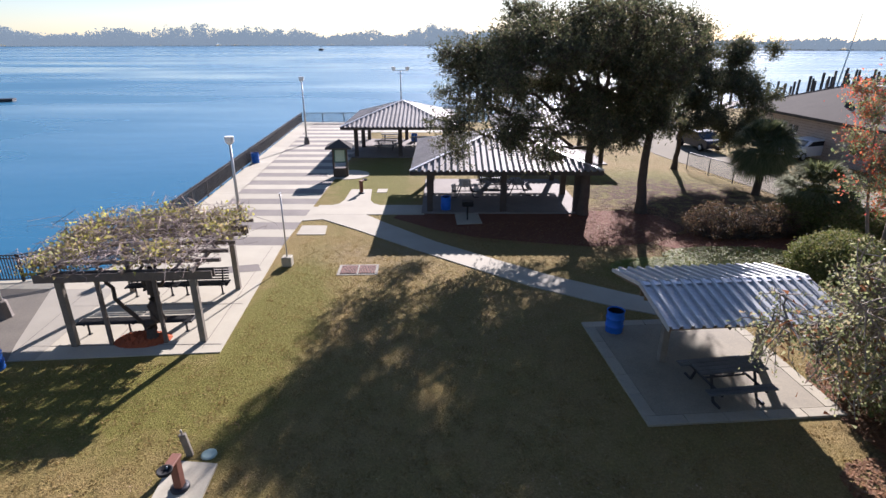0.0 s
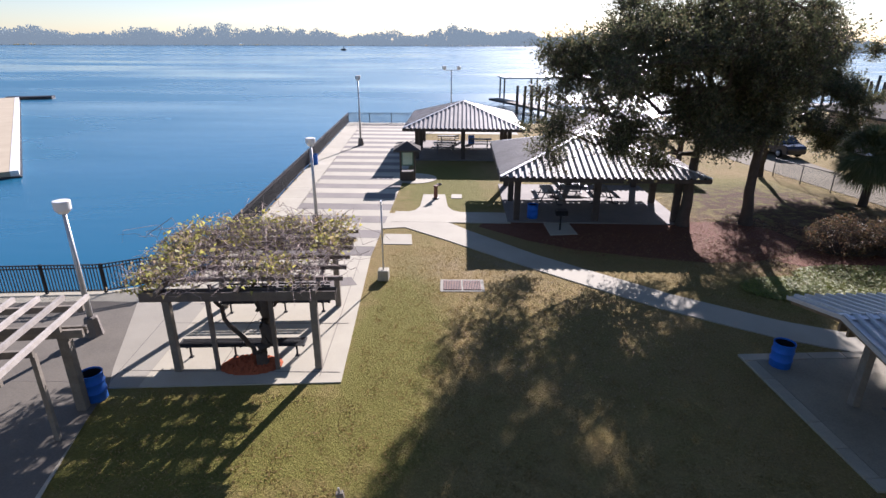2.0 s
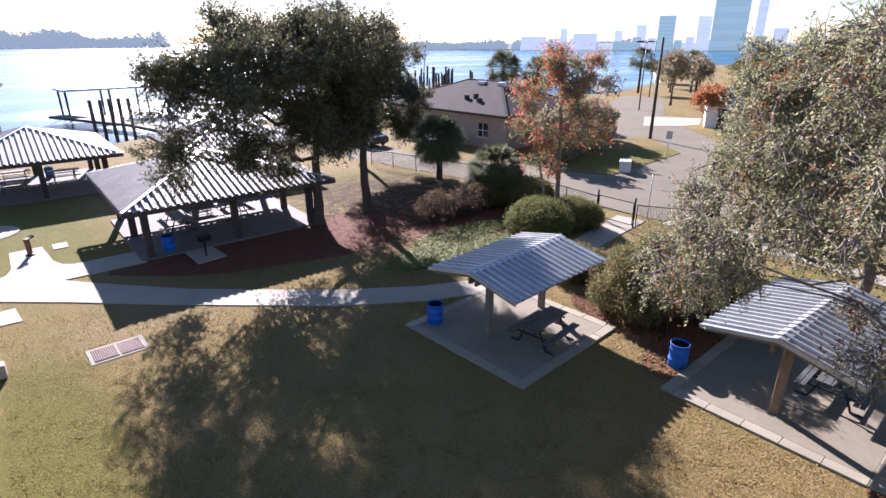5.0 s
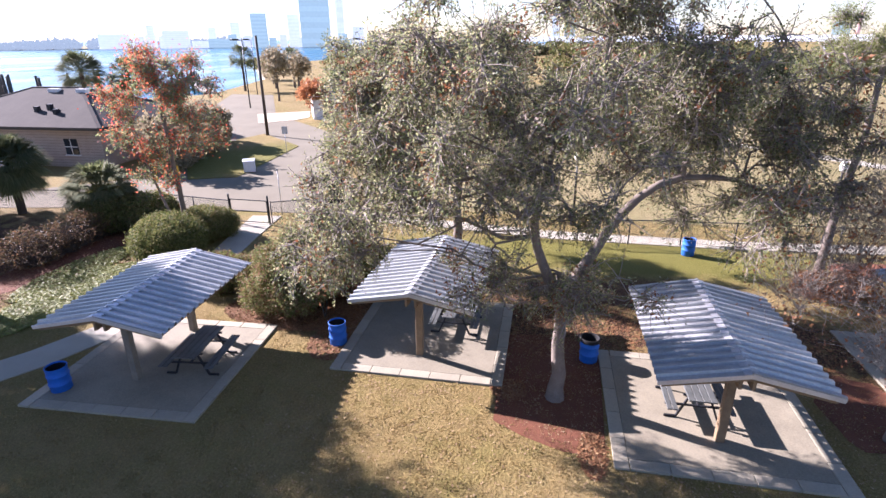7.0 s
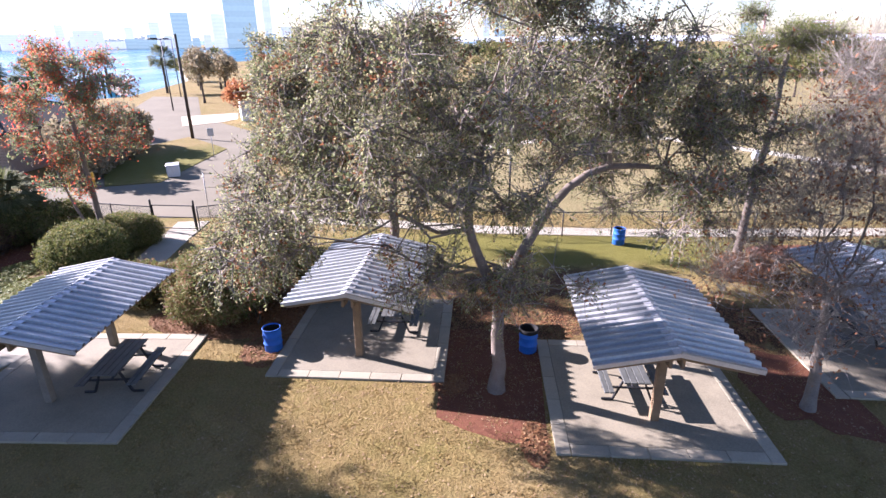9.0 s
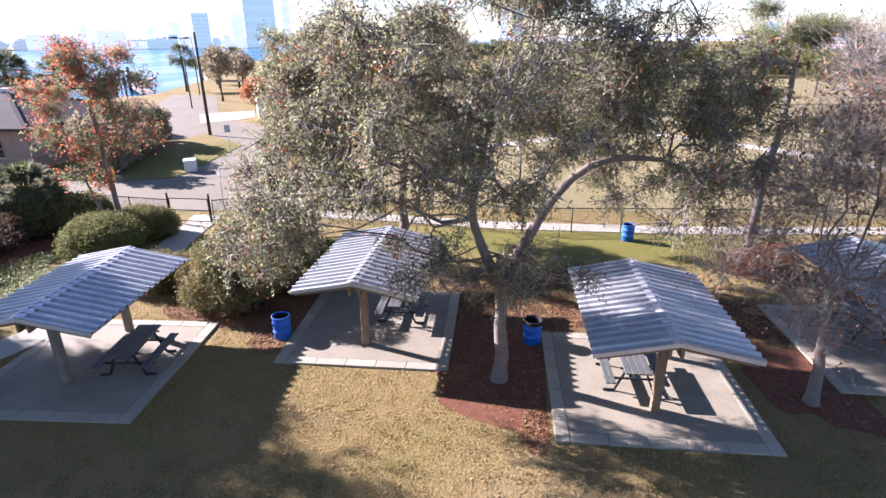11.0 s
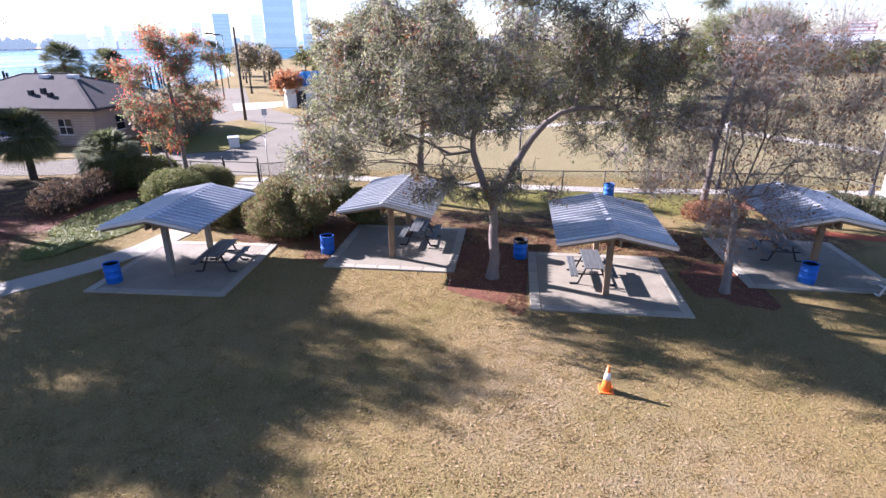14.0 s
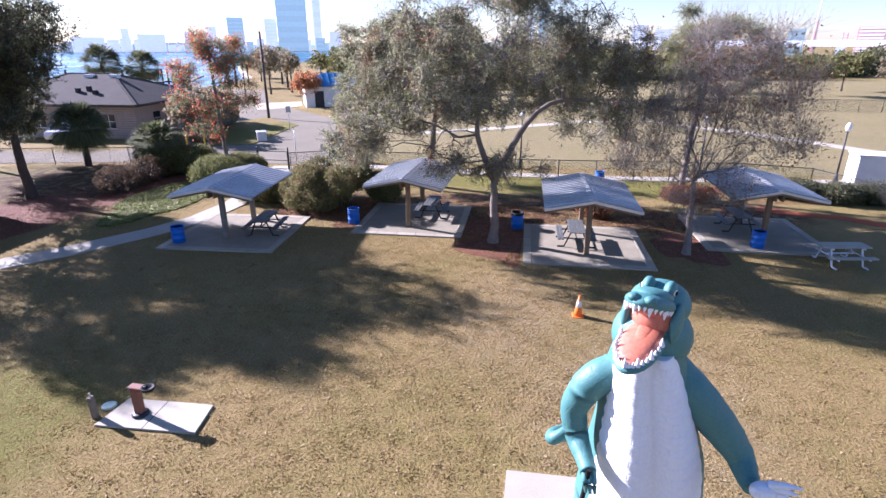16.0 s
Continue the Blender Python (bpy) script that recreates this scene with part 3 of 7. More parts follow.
def sheet(name, pts, z, material, label, category, kind="structure", thick=0.0):
    """A flat piece of ground with the outline given; with thickness, a slab whose top is z."""
    bm = bmesh.new()
    vs = [bm.verts.new((x, y, z)) for x, y in pts]
    f = bm.faces.new(vs)
    if f.normal.z < 0:
        bmesh.ops.reverse_faces(bm, faces=[f])
    f.normal_update()
    if thick:
        r = bmesh.ops.extrude_face_region(bm, geom=[f])
        bmesh.ops.translate(bm, vec=(0, 0, -thick), verts=[q for q in r["geom"] if isinstance(q, bmesh.types.BMVert)])
        bmesh.ops.recalc_face_normals(bm, faces=bm.faces)
    bmesh.ops.triangulate(bm, faces=[q for q in bm.faces if len(q.verts) > 4])
    ob = part(name, bm, M[material])
    return tagged(ob, label, category, "", kind)


def blob_outline(cx, cy, rx, ry, n=28, seed=0, wob=0.12):
    rs = np.random.RandomState(seed)
    ph = rs.uniform(0, 6.28, 4)
    out = []
    for i in range(n):
        a = 2 * math.pi * i / n
        k = 1 + wob * (math.sin(2 * a + ph[0]) * 0.5 + math.sin(3 * a + ph[1]) * 0.35 + math.sin(7 * a + ph[2]) * 0.25)
        out.append((cx + rx * k * math.cos(a), cy + ry * k * math.sin(a)))
    return out


# ---- large structure ----
LAND = [(-900, 17.5), (-30, 18.4), (-20, 18.7), (-16, 19.1), (-13.6, 20.2), (-13.4, 24), (-15.9, 62.3), (4, 62.8), (18, 68), (30, 74), (60, 80), (84, 64), (120, 74), (190, 118), (260, 108),
        (420, 60), (900, -60), (2600, -500), (2600, -2600), (-2600, -2600), (-2600, 17.5)]
sheet("water", [(-4500, -4500), (4500, -4500), (4500, 4500), (-4500, 4500)], -1.5, "water", "wide blue river water with ripples", "water")
ground = sheet("ground", LAND, 0.0, "lawn", "dry winter lawn in tan and green", "grass")
bm = bmesh.new()
for (x0, y0), (x1, y1) in zip(LAND[:16], LAND[1:17]):
    q = [bm.verts.new(p) for p in ((x0, y0, -0.004), (x1, y1, -0.004), (x1, y1, -2.5), (x0, y0, -2.5))]
    bm.faces.new(q)
tagged(part("seawall", bm, M["concrete"]), "grey concrete seawall along the river", "wall", "", "structure")

sheet("plaza", [(-60, 17.9), (-30, 18.3), (-20, 18.6), (-16, 19.0), (-13.5, 20.2), (-13.3, 22.79), (-7.2, 22.79), (-6.97, 19.4), (-6.58, 13.85), (-12.6, 13.35), (-11.6, 9.6), (-13.5, 3), (-60, 3)], 0.03,
      "concrete", "pale concrete plaza round the pergolas", "pavement", thick=0.1)
sheet("plaza_inlay", [(-12.91, 14.25), (-12.5, 13.38), (-11.75, 13.42), (-12.07, 18.24), (-14.46, 18.14)], 0.036, "concrete_mid", "mid grey concrete field in the plaza", "pavement")
sheet("plaza_inlay", [(-12.91, 14.25), (-14.48, 18.2), (-16.2, 18.2), (-22, 17.6), (-40, 17.4), (-40, 3.1), (-13.2, 3.1), (-11.7, 9.6), (-12.5, 13.38)], 0.036, "plaza_dark", "dark grey concrete fields in the plaza", "pavement")
sheet("plaza_inlay", [(-12.6, 19.4), (-7.6, 20.6), (-7.25, 19.9), (-12.4, 18.9)], 0.036, "concrete_dark", "dark grey concrete band in the plaza", "pavement")
strip_joints = thing("plaza_joint", pose(0, 0, 0), "fine joints between the plaza slabs", "joint", "", "structure")
for x0, y0, x1, y1 in ((-12.6, 13.5, -13.2, 19.8), (-7.2, 14.1, -7.6, 22.6), (-12.6, 14.15, -6.7, 14.3), (-12.8, 16.8, -7.0, 17.0), (-10.0, 14.2, -10.3, 22.6), (-40, 13.0, -13.0, 13.6), (-17, 10, -17.5, 18.4), (-21, 10, -21.5, 18.0)):
    part("joint", beam(bmesh.new(), (x0, y0, 0.036), (x1, y1, 0.036), 0.016, 0.006), M["concrete_dark"], strip_joints)
# promenade: bands of pale and dark concrete across the walk, with a pale margin at the railing
prom = thing("promenade", pose(0, 0, 0), "riverside promenade of pale and dark concrete bands", "pavement", "", "structure")
Y0, NB, BW = 22.8, 35, 1.1


def band(xl0, xr0, xl1, xr1, ya, yb, material, name="paving_band"):
    bm = bmesh.new()
    vs = [bm.verts.new((x, y, z)) for z in (0.03, -0.08) for x, y in ((xl0, ya), (xr0, ya), (xr1, yb), (xl1, yb))]
    for f in ((0, 1, 2, 3), (0, 4, 5, 1), (1, 5, 6, 2), (2, 6, 7, 3), (3, 7, 4, 0)):
        bm.faces.new([vs[k] for k in f])
    part(name, bm, M[material], prom)


def edge_x(y):
    return -13.35 - (y - 24) * 0.066


for i in range(NB):
    ya, yb = Y0 + i * BW, Y0 + (i + 1) * BW - 0.012
    band(edge_x(ya) + 1.5, -7.2, edge_x(yb) + 1.5, -7.2, ya, yb, "concrete_dark" if i % 2 == 0 else "concrete")
    if i % 2 == 0:
        band(edge_x(ya), edge_x(ya) + 1.488, edge_x(yb), edge_x(yb) + 1.488, ya, yb + BW, "concrete", "margin_slab")
sheet("quay_end", [(edge_x(61.31), 61.31), (-7.2, 61.31), (-7.2, 55), (2, 55), (2, 62.6), (-15.8, 62.2)], 0.026, "concrete", "pale concrete at the end of the quay", "pavement")
sheet("notice_circle", blob_outline(-6.5, 36.6, 1.45, 1.4, seed=1, wob=0.0), 0.034, "concrete", "round concrete pad under the notice board", "pavement")

# walks
def strip(name, mid, width, z, material, label, category, thick=0.08):
    """A path of the given width along a middle line."""
    left, right = [], []
    for i, (x, y) in enumerate(mid):
        a, b = mid[max(0, i - 1)], mid[min(len(mid) - 1, i + 1)]
        d = Vector((b[0] - a[0], b[1] - a[1])).normalized()
        w = width[i] if isinstance(width, (list, tuple)) else width
        left.append((x - d.y * w / 2, y + d.x * w / 2))
        right.append((x + d.y * w / 2, y - d.x * w / 2))
    bm = bmesh.new()
    tl = [bm.verts.new((x, y, z)) for x, y in left]
    tr = [bm.verts.new((x, y, z)) for x, y in right]
    bl = [bm.verts.new((x, y, z - thick)) for x, y in left]
    br = [bm.verts.new((x, y, z - thick)) for x, y in right]
    for i in range(len(mid) - 1):
        bm.faces.new((tl[i], tr[i], tr[i + 1], tl[i + 1]))
        bm.faces.new((tr[i], br[i], br[i + 1], tr[i + 1]))
        bm.faces.new((tl[i + 1], bl[i + 1], bl[i], tl[i]))
    bmesh.ops.recalc_face_normals(bm, faces=bm.faces)
    return tagged(part(name, bm, M[material]), label, category, "", "structure")


strip("garden_path", [(-7.2, 27.6), (-5.6, 27.6), (-3.65, 25.6), (-0.75, 22.75), (1.66, 20.7), (3.7, 19.0), (6.5, 17.2), (8.6, 16.3), (11.5, 16.0), (14.5, 16.4), (17.5, 17.0), (21, 17.6)],
      [2.5, 2.3, 1.7, 1.35, 1.35, 1.35, 1.3, 1.3, 1.3, 1.3, 1.4, 1.6], 0.035, "concrete", "curving pale concrete path across the lawn", "path")
strip("side_path", [(-6.9, 28.3), (-1.0, 28.3)], 1.75, 0.039, "concrete", "short concrete path to the large shelter", "path")
strip("fence_walk", [(22, 16), (21.6, 8), (21.0, 2), (21.2, -6), (21.9, -13), (22.6, -20), (23, -40)], 1.1, 0.03, "concrete", "pale concrete walk along the chain-link fence", "path")
sheet("car_park", [(21.5, 19.6), (22.0, 15.0), (27, 14), (33, 18.3), (46, 23.3), (60, 38.4), (84, 52), (84, 60), (60, 49), (47, 38.5), (38, 34.5), (27.5, 30.2), (22.8, 36), (22.5, 45), (26, 62), (18, 64), (17.2, 44), (19.5, 33), (21, 26)],
      0.02, "asphalt", "worn pale asphalt car park and drive", "road", thick=0.1)
sheet("verge", [(27.4, 27.3), (28.7, 24.3), (40.4, 25.4), (46, 32), (38, 33.8), (31, 30)], 0.06, "lawn", "kerbed grass island by the drive", "grass", thick=0.12)
sheet("far_field", [(24, 13), (24, -60), (130, -75), (110, 20), (70, 28), (46, 22), (33, 17)], 0.012, "field", "open sunlit field of dry grass", "grass")
strip("field_path", [(37, 12), (42, 4), (48, -4), (49.5, -12), (42, -20), (34, -26), (26, -36)], 1.6, 0.03, "concrete", "pale path winding through the field", "path")
sheet("mulch_bed", [(-2.2, 28.0), (-2.6, 26.9), (-0.4, 25.0), (1.6, 23.9), (4.2, 23.2), (6.6, 22.7), (8.6, 22.9), (10.6, 23.8), (11.8, 25.4), (11.4, 27.2), (9.6, 28.2), (7.6, 28.05), (2.0, 27.95)], 0.008, "mulch", "red-brown mulch bed beside the large shelter", "mulch")
sheet("mulch_bed", blob_outline(14.6, 23.3, 4.2, 1.7, seed=16, wob=0.2), 0.016, "mulch", "dark red mulch bed under the shrubs", "mulch")
sheet("mulch_ring", [(11.0, 3.2), (8.6, 3.25), (7.7, 3.2), (6.62, 3.15), (6.2, 2.4), (5.85, 1.4), (5.8, 0.42), (7.5, 0.4), (10.7, 0.38), (11.3, 1.6)], 0.008, "mulch", "red mulch round the oak trunk", "mulch")
sheet("mulch_patch", blob_outline(8.6, -6.5, 2.0, 1.2, seed=6, wob=0.35), 0.008, "mulch", "red mulch under the bare tree", "mulch")


# ---- picnic shelters ----
def corrugated(length, run, drop, period=0.2824, amp=0.07):
    """A corrugated sheet: length along the ridge, falling from z=0 at the ridge to -drop."""
    xs = [(-length / 2 + (k + o) * period, h) for k in range(round(length / period)) for o, h in ((0.0, 0.0), (0.58, 0.0), (0.64, amp), (0.90, amp))]
    xs.append((length / 2, 0.0))
    n = len(xs) - 1
    verts, faces = [], []
    for x, h in xs:
        for y, z in ((0, 0), (run, -drop)):
            verts.append((x, y, z + h))
            verts.append((x, y, z + h - 0.012))
    for i in range(n):
        a, b = 4 * i, 4 * i + 4
        faces += [(a, b, b + 2, a + 2), (a + 1, a + 3, b + 3, b + 1), (a + 2, b + 2, b + 3, a + 3)]
    return raw_mesh("roof_sheet", verts, faces)


def shelter(m, roof_shift, slab_w, slab_d, label, post="wood_post"):
    """A two-post gabled shelter. Ridge along local x, z up from the slab's top."""
    L, W, EZ, RZ = 4.75, 1.84, 2.08, 2.46
    s = thing("picnic_shelter", m, label, "shelter", "picnic shelters in a row")
    for x in (-1.42, 1.42):
        part("post", box(x - 0.1, x + 0.1, -0.1, 0.1, 0, 2.2, bevel=0.012), M[post], s)
    bm = box(-2.25, 2.25, -0.17, -0.1, 2.02, 2.25)
    bx(bm, -2.25, 2.25, 0.1, 0.17, 2.02, 2.25)
    part("ridge_beam", bm, M["wood_post"], s)
    for sy in (-1, 1):
        for x in (-2.3, -0.77, 0.77, 2.3):
            part("rafter", beam(bmesh.new(), (x, 0, RZ - 0.1), (x, sy * (W - 0.1), EZ - 0.07), 0.05, 0.13), M["wood_post"], s)
        for f in (0.3, 0.62, 0.95):
            part("purlin", beam(bmesh.new(), (-2.35, sy * W * f, RZ - 0.035 - (RZ - EZ) * f - 0.015), (2.35, sy * W * f, RZ - 0.035 - (RZ - EZ) * f - 0.015), 0.09, 0.035), M["wood_post"], s)
    me = corrugated(L, W, RZ - EZ)
    for a in (0, 180):
        o = part("roof_sheet", me, M["roof"], s, "corrugated galvanised roof sheet")
        o.matrix_local = pose(0, 0, RZ + 0.015, 0, 0, a)
    bm = bmesh.new()
    for sy in (-1, 1):
        t = Matrix.Translation((0, 0, RZ + 0.055)) @ Matrix.Rotation(-sy * math.atan2(RZ - EZ, W), 4, "X")
        bx(bm, -L / 2 - 0.02, L / 2 + 0.02, min(0, sy * 0.16), max(0, sy * 0.16), -0.008, 0.0, t)
    part("ridge_cap", bm, M["roof_trim"], s, "pale folded metal ridge cap")
    for sx in (-1, 1):
        for sy in (-1, 1):
            part("gable_trim", beam(bmesh.new(), (sx * (L / 2 + 0.012), 0, RZ - 0.015), (sx * (L / 2 + 0.012), sy * W, EZ - 0.015), 0.02, 0.1), M["roof_trim"], s)
    return s


def slab(m, w, d, z, label):
    """A concrete slab with a border band; w along local x, d along y."""
    s = thing("slab", m, label, "slab", "", "structure")
    b = 0.34
    part("field", box(-w / 2 + b, w / 2 - b, -d / 2 + b, d / 2 - b, -0.1, z - 0.006), M["slab"], s)
    k = 5
    for i in range(k):
        a0, a1 = -w / 2 + w * i / k, -w / 2 + w * (i + 1) / k - 0.014
        part("border_block", box(a0, a1, -d / 2, -d / 2 + b - 0.012, -0.1, z, bevel=0.006), M["slab_edge"], s)
        part("border_block", box(a0, a1, d / 2 - b + 0.012, d / 2, -0.1, z, bevel=0.006), M["slab_edge"], s)
        a0, a1 = -d / 2 + b + (d - 2 * b) * i / k, -d / 2 + b + (d - 2 * b) * (i + 1) / k - 0.014
        part("border_block", box(-w / 2, -w / 2 + b - 0.012, a0, a1, -0.1, z, bevel=0.006), M["slab_edge"], s)
        part("border_block", box(w / 2 - b + 0.012, w / 2, a0, a1, -0.1, z, bevel=0.006), M["slab_edge"], s)
    return s


SH = [(7.22, 13.28, 4.5, 7.65, 13.45), (10.5, 5.72, 2.0, 10.6, 5.72), (8.15, -2.2, 2.0, 8.4, -2.2), (10.95, -9.7, 2.0, 11.2, -9.75)]
for i, (x, y, a, rx, ry) in enumerate(SH):
    slab(pose(x, y, 0, 0, 0, a), 5.05, 5.08, 0.06, "worn concrete slab under a picnic shelter, leaves on it")
    shelter(pose(rx, ry, 0.06, 0, 0, a - 3.0 * (i == 1)), 0, 5, 5, "timber picnic shelter with a grey corrugated metal gable roof", "wood_grey" if i == 0 else "wood_post")


# ---- hip-roofed large shelters ----
def hip_shelter(cx, cy, hx, hy, eave, apex, label, rot=0.0):
    s = thing("pavilion", pose(cx, cy, 0, 0, 0, rot), label, "shelter", "large pavilions")
    # dark concrete here stands in for the deep shade under the roof
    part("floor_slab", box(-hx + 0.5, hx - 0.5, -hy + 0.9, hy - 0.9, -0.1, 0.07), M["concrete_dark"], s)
    for a in range(4):
        h, d = (hx, hy) if a % 2 == 0 else (hy, hx)
        n = round(2 * h / 0.31)
        verts, faces = [], []
        for i in range(n + 1):
            x = -h + 2 * h * i / n
            for dx, hh in ((-0.075, 0), (-0.05, 0.07), (0.05, 0.07), (0.075, 0)):
                xx = min(h, max(-h, x + dx))
                t = 1 - abs(xx) / h
                verts.append((xx, -d, eave + hh))
                verts.append((xx, -d + t * d, eave + (apex - eave) * t + hh))
        for k in range(len(verts) // 2 - 1):
            faces.append((2 * k, 2 * k + 2, 2 * k + 3, 2 * k + 1))
        o = part("roof_slope", raw_mesh("roof_slope", verts, faces), M["roof_big"], s, "ribbed metal roof slope")
        o.matrix_local = pose(0, 0, 0, 0, 0, 90 * a)
        o = part("fascia", box(-h, h, -d - 0.02, -d + 0.02, eave - 0.2, eave - 0.004), M["wood_dark"], s)
        o.matrix_local = pose(0, 0, 0, 0, 0, 90 * a)
        o = part("hip_cap", beam(bmesh.new(), (-h, -d, eave + 0.06), (0, 0, apex + 0.06), 0.16, 0.03), M["roof_trim"], s)
        o.matrix_local = pose(0, 0, 0, 0, 0, 90 * a)
    kx, ky = hx - 0.95, hy - 1.25
    for x in (-kx, 0, kx):
        for y in (-ky, 0, ky):
            if x or y:
                part("post", box(x - 0.15, x + 0.15, y - 0.15, y + 0.15, 0.07, eave - 0.1, bevel=0.015), M["wood_dark"], s)
    for y in (-ky, 0, ky):
        part("beam", box(-hx + 0.3, hx - 0.3, y - 0.08, y + 0.08, eave - 0.3, eave - 0.02), M["wood_dark"], s)
    return s


hip_shelter(3.2, 31.4, 4.85, 4.7, 2.5, 3.9, "large open pavilion with ribbed metal hip roof")
hip_shelter(-3.35, 46.7, 4.4, 5.2, 2.5, 3.95, "open pavilion with pale ribbed metal hip roof near water")
hip_shelter(8.3, 43.6, 4.4, 4.7, 2.5, 3.9, "large open pavilion with ribbed metal roof behind oaks")


# ---- furniture ----
def picnic_table(m, label, top="table", frame="steel_dark"):
    t = thing("picnic_table", m, label, "picnic table", "picnic tables")
    for i in range(4):
        y = -0.255 + i * 0.17
        part("top_plank", box(-0.92, 0.92, y - 0.078, y + 0.078, 0.71, 0.75, bevel=0.006), M[top], t)
    for sy in (-1, 1):
        for o in (0.6, 0.735):
            part("seat_plank", box(-0.92, 0.92, sy * o - 0.06, sy * o + 0.06, 0.41, 0.45, bevel=0.006), M[top], t)
    for x in (-0.6, 0.6):
        bm = bmesh.new()
        for sy in (-1, 1):
            beam(bm, (x, sy * 0.22, 0.71), (x, sy * 0.5, 0.02), 0.05, 0.05)
            beam(bm, (x, sy * 0.5, 0.025), (x, sy * 0.78, 0.025), 0.05, 0.05)
            beam(bm, (x, sy * 0.36, 0.39), (x, sy * 0.8, 0.39), 0.05, 0.05)
        beam(bm, (x, -0.4, 0.69), (x, 0.4, 0.69), 0.05, 0.04)
        beam(bm, (x, -0.4, 0.39), (x, 0.4, 0.39), 0.05, 0.04)
        part("leg_frame", bm, M[frame], t)
    bm = beam(bmesh.new(), (-0.6, 0, 0.4), (0.6, 0, 0.4), 0.04, 0.04)
    part("brace", bm, M[frame], t)
    return t


TAB = [(7.35, 12.0, 8), (11.2, 5.0, 2), (8.3, -1.85, 2), (11.6, -9.3, 2)]
for x, y, a in TAB:
    picnic_table(pose(x, y, 0.06, 0, 0, a), "dark metal picnic table with two benches under the shelter")
picnic_table(pose(7.9, -12.0, 0.0, 0, 0, -80), "pale picnic table with white bent-tube legs on the lawn", "concrete", "white_paint")


def barrel(x, y, z=0.0, bag=False, label="blue plastic drum used as a litter bin"):
    b = thing("litter_barrel", pose(x, y, z, 0, 0, (x * 37) % 90), label, "bin", "blue litter barrels")
    r = 0.268
    prof = [(0.02, 0.004), (r - 0.02, 0), (r, 0.02), (r, 0.27), (r + 0.018, 0.29), (r + 0.018, 0.31), (r, 0.33), (r, 0.56), (r + 0.018, 0.58), (r + 0.018, 0.60), (r, 0.62), (r, 0.85), (r + 0.014, 0.865), (r - 0.006, 0.88), (r - 0.014, 0.86), (r - 0.016, 0.3)]
    prof = [(a, 0.88 * z) for a, z in prof]
    part("drum", lathe(prof, 22, caps=False), M["barrel"], b)
    if bag:
        rim = [(0.02, 0.42), (r - 0.04, 0.45), (r - 0.025, 0.84), (r + 0.002, 0.9), (r + 0.03, 0.88), (r + 0.028, 0.76)]
        label = "black bin bag folded over the rim"
    else:
        # no bag: a black lining stands in for the shade inside the drum
        rim, label = [(0.02, 0.35), (r - 0.03, 0.36), (r - 0.022, 0.83)], "black lining standing in for the shaded inside of the drum"
    rim = [(a, 0.88 * z) for a, z in rim]
    part("bin_liner", lathe(rim, 22, caps=False), M["black"], b, label)
    return b


for x, y in ((5.4, 15.1), (9.35, 8.5), (10.0, 0.72), (9.1, -9.4), (19.6, -3.8), (-12.55, 12.95), (0.15, 28.3), (-14.1, 40.5), (-2.6, 49.5)):
    barrel(x, y, bag=(x == 10.0))

# traffic cone
c = thing("traffic_cone", pose(1.5, -1.66, 0), "orange traffic cone with a white band on the grass", "cone")
part("base", box(-0.18, 0.18, -0.18, 0.18, 0, 0.035, bevel=0.01), M["orange"], c)
part("cone", lathe([(0.14, 0.035), (0.105, 0.25), (0.1045, 0.26), (0.03, 0.71)], 20), M["orange"], c)
part("collar", lathe([(0.094, 0.33), (0.061, 0.53)], 20), M["white_paint"], c, "white reflective band")


# ---- pergolas ----
def pergola(m, L, D, H, label, slats):
    p = thing("pergola", m, label, "pergola")
    for x in (0, L):
        for y in (0, D):
            part("post", box(x - 0.09, x + 0.09, y - 0.09, y + 0.09, 0, H - 0.2, bevel=0.01), M["wood_grey"], p)
    for y in (0, D):
        for o in (-0.115, 0.115):
            part("beam", box(-0.6, L + 0.6, y + o - 0.025, y + o + 0.025, H - 0.3, H - 0.05), M["wood_shaded"], p)
    for x in (-0.1, L / 2, L + 0.1):
        part("joist", box(x - 0.04, x + 0.04, -0.3, D + 0.5, H - 0.05, H + 0.05), M["wood_shaded"], p)
    for i in range(slats):
        y = 0.35 + D * i / (slats - 1)
        part("slat", box(-0.75, L + 0.75, y - 0.045, y + 0.045, H + 0.05, H + 0.16), M["wood_shaded"], p)
    return p


pg = pergola(pose(-11.06, 14.22, 0.03, 0, 0, 4.0), 3.76, 3.77, 2.42, "weathered timber pergola overgrown by a vine", 6)
for x in (1.05, 2.65):
    part("post", box(x - 0.05, x + 0.05, -0.05, 0.05, 0, 2.14), M["wood_shaded"], pg)
p = thing("pergola", pose(-12.62, 13.2, 0.03, 0, 0, 8.5), "weathered timber pergola with open bleached slats", "pergola")
for x in (-0.06, -3.4):
    for y in (-0.67, -6.8):
        part("post", box(x - 0.11, x + 0.11, y - 0.11, y + 0.11, 0, 2.02, bevel=0.01), M["wood_grey"], p)
    for y in (-1.8, -5.6):
        part("strut", box(x - 0.05, x + 0.05, y - 0.05, y + 0.05, 0, 2.2), M["wood_grey"], p)
for y in (-0.67, -6.8):
    for o in (-0.09, 0.09):
        part("bearer", box(-4.2, 0.42, y + o - 0.04, y + o + 0.04, 2.0, 2.2), M["wood_grey"], p)
for i in range(8):
    part("cross_beam", box(-4.1, 0.02, 0.15 - i * 1.04, 0.23 - i * 1.04, 2.2, 2.36), M["wood_grey"], p)
for i in range(8):
    part("slat", box(-0.06 - i * 0.57, 0.02 - i * 0.57, -7.6, 0.55, 2.36, 2.48), M["wood_bleached"], p, "sun-bleached timber slat")


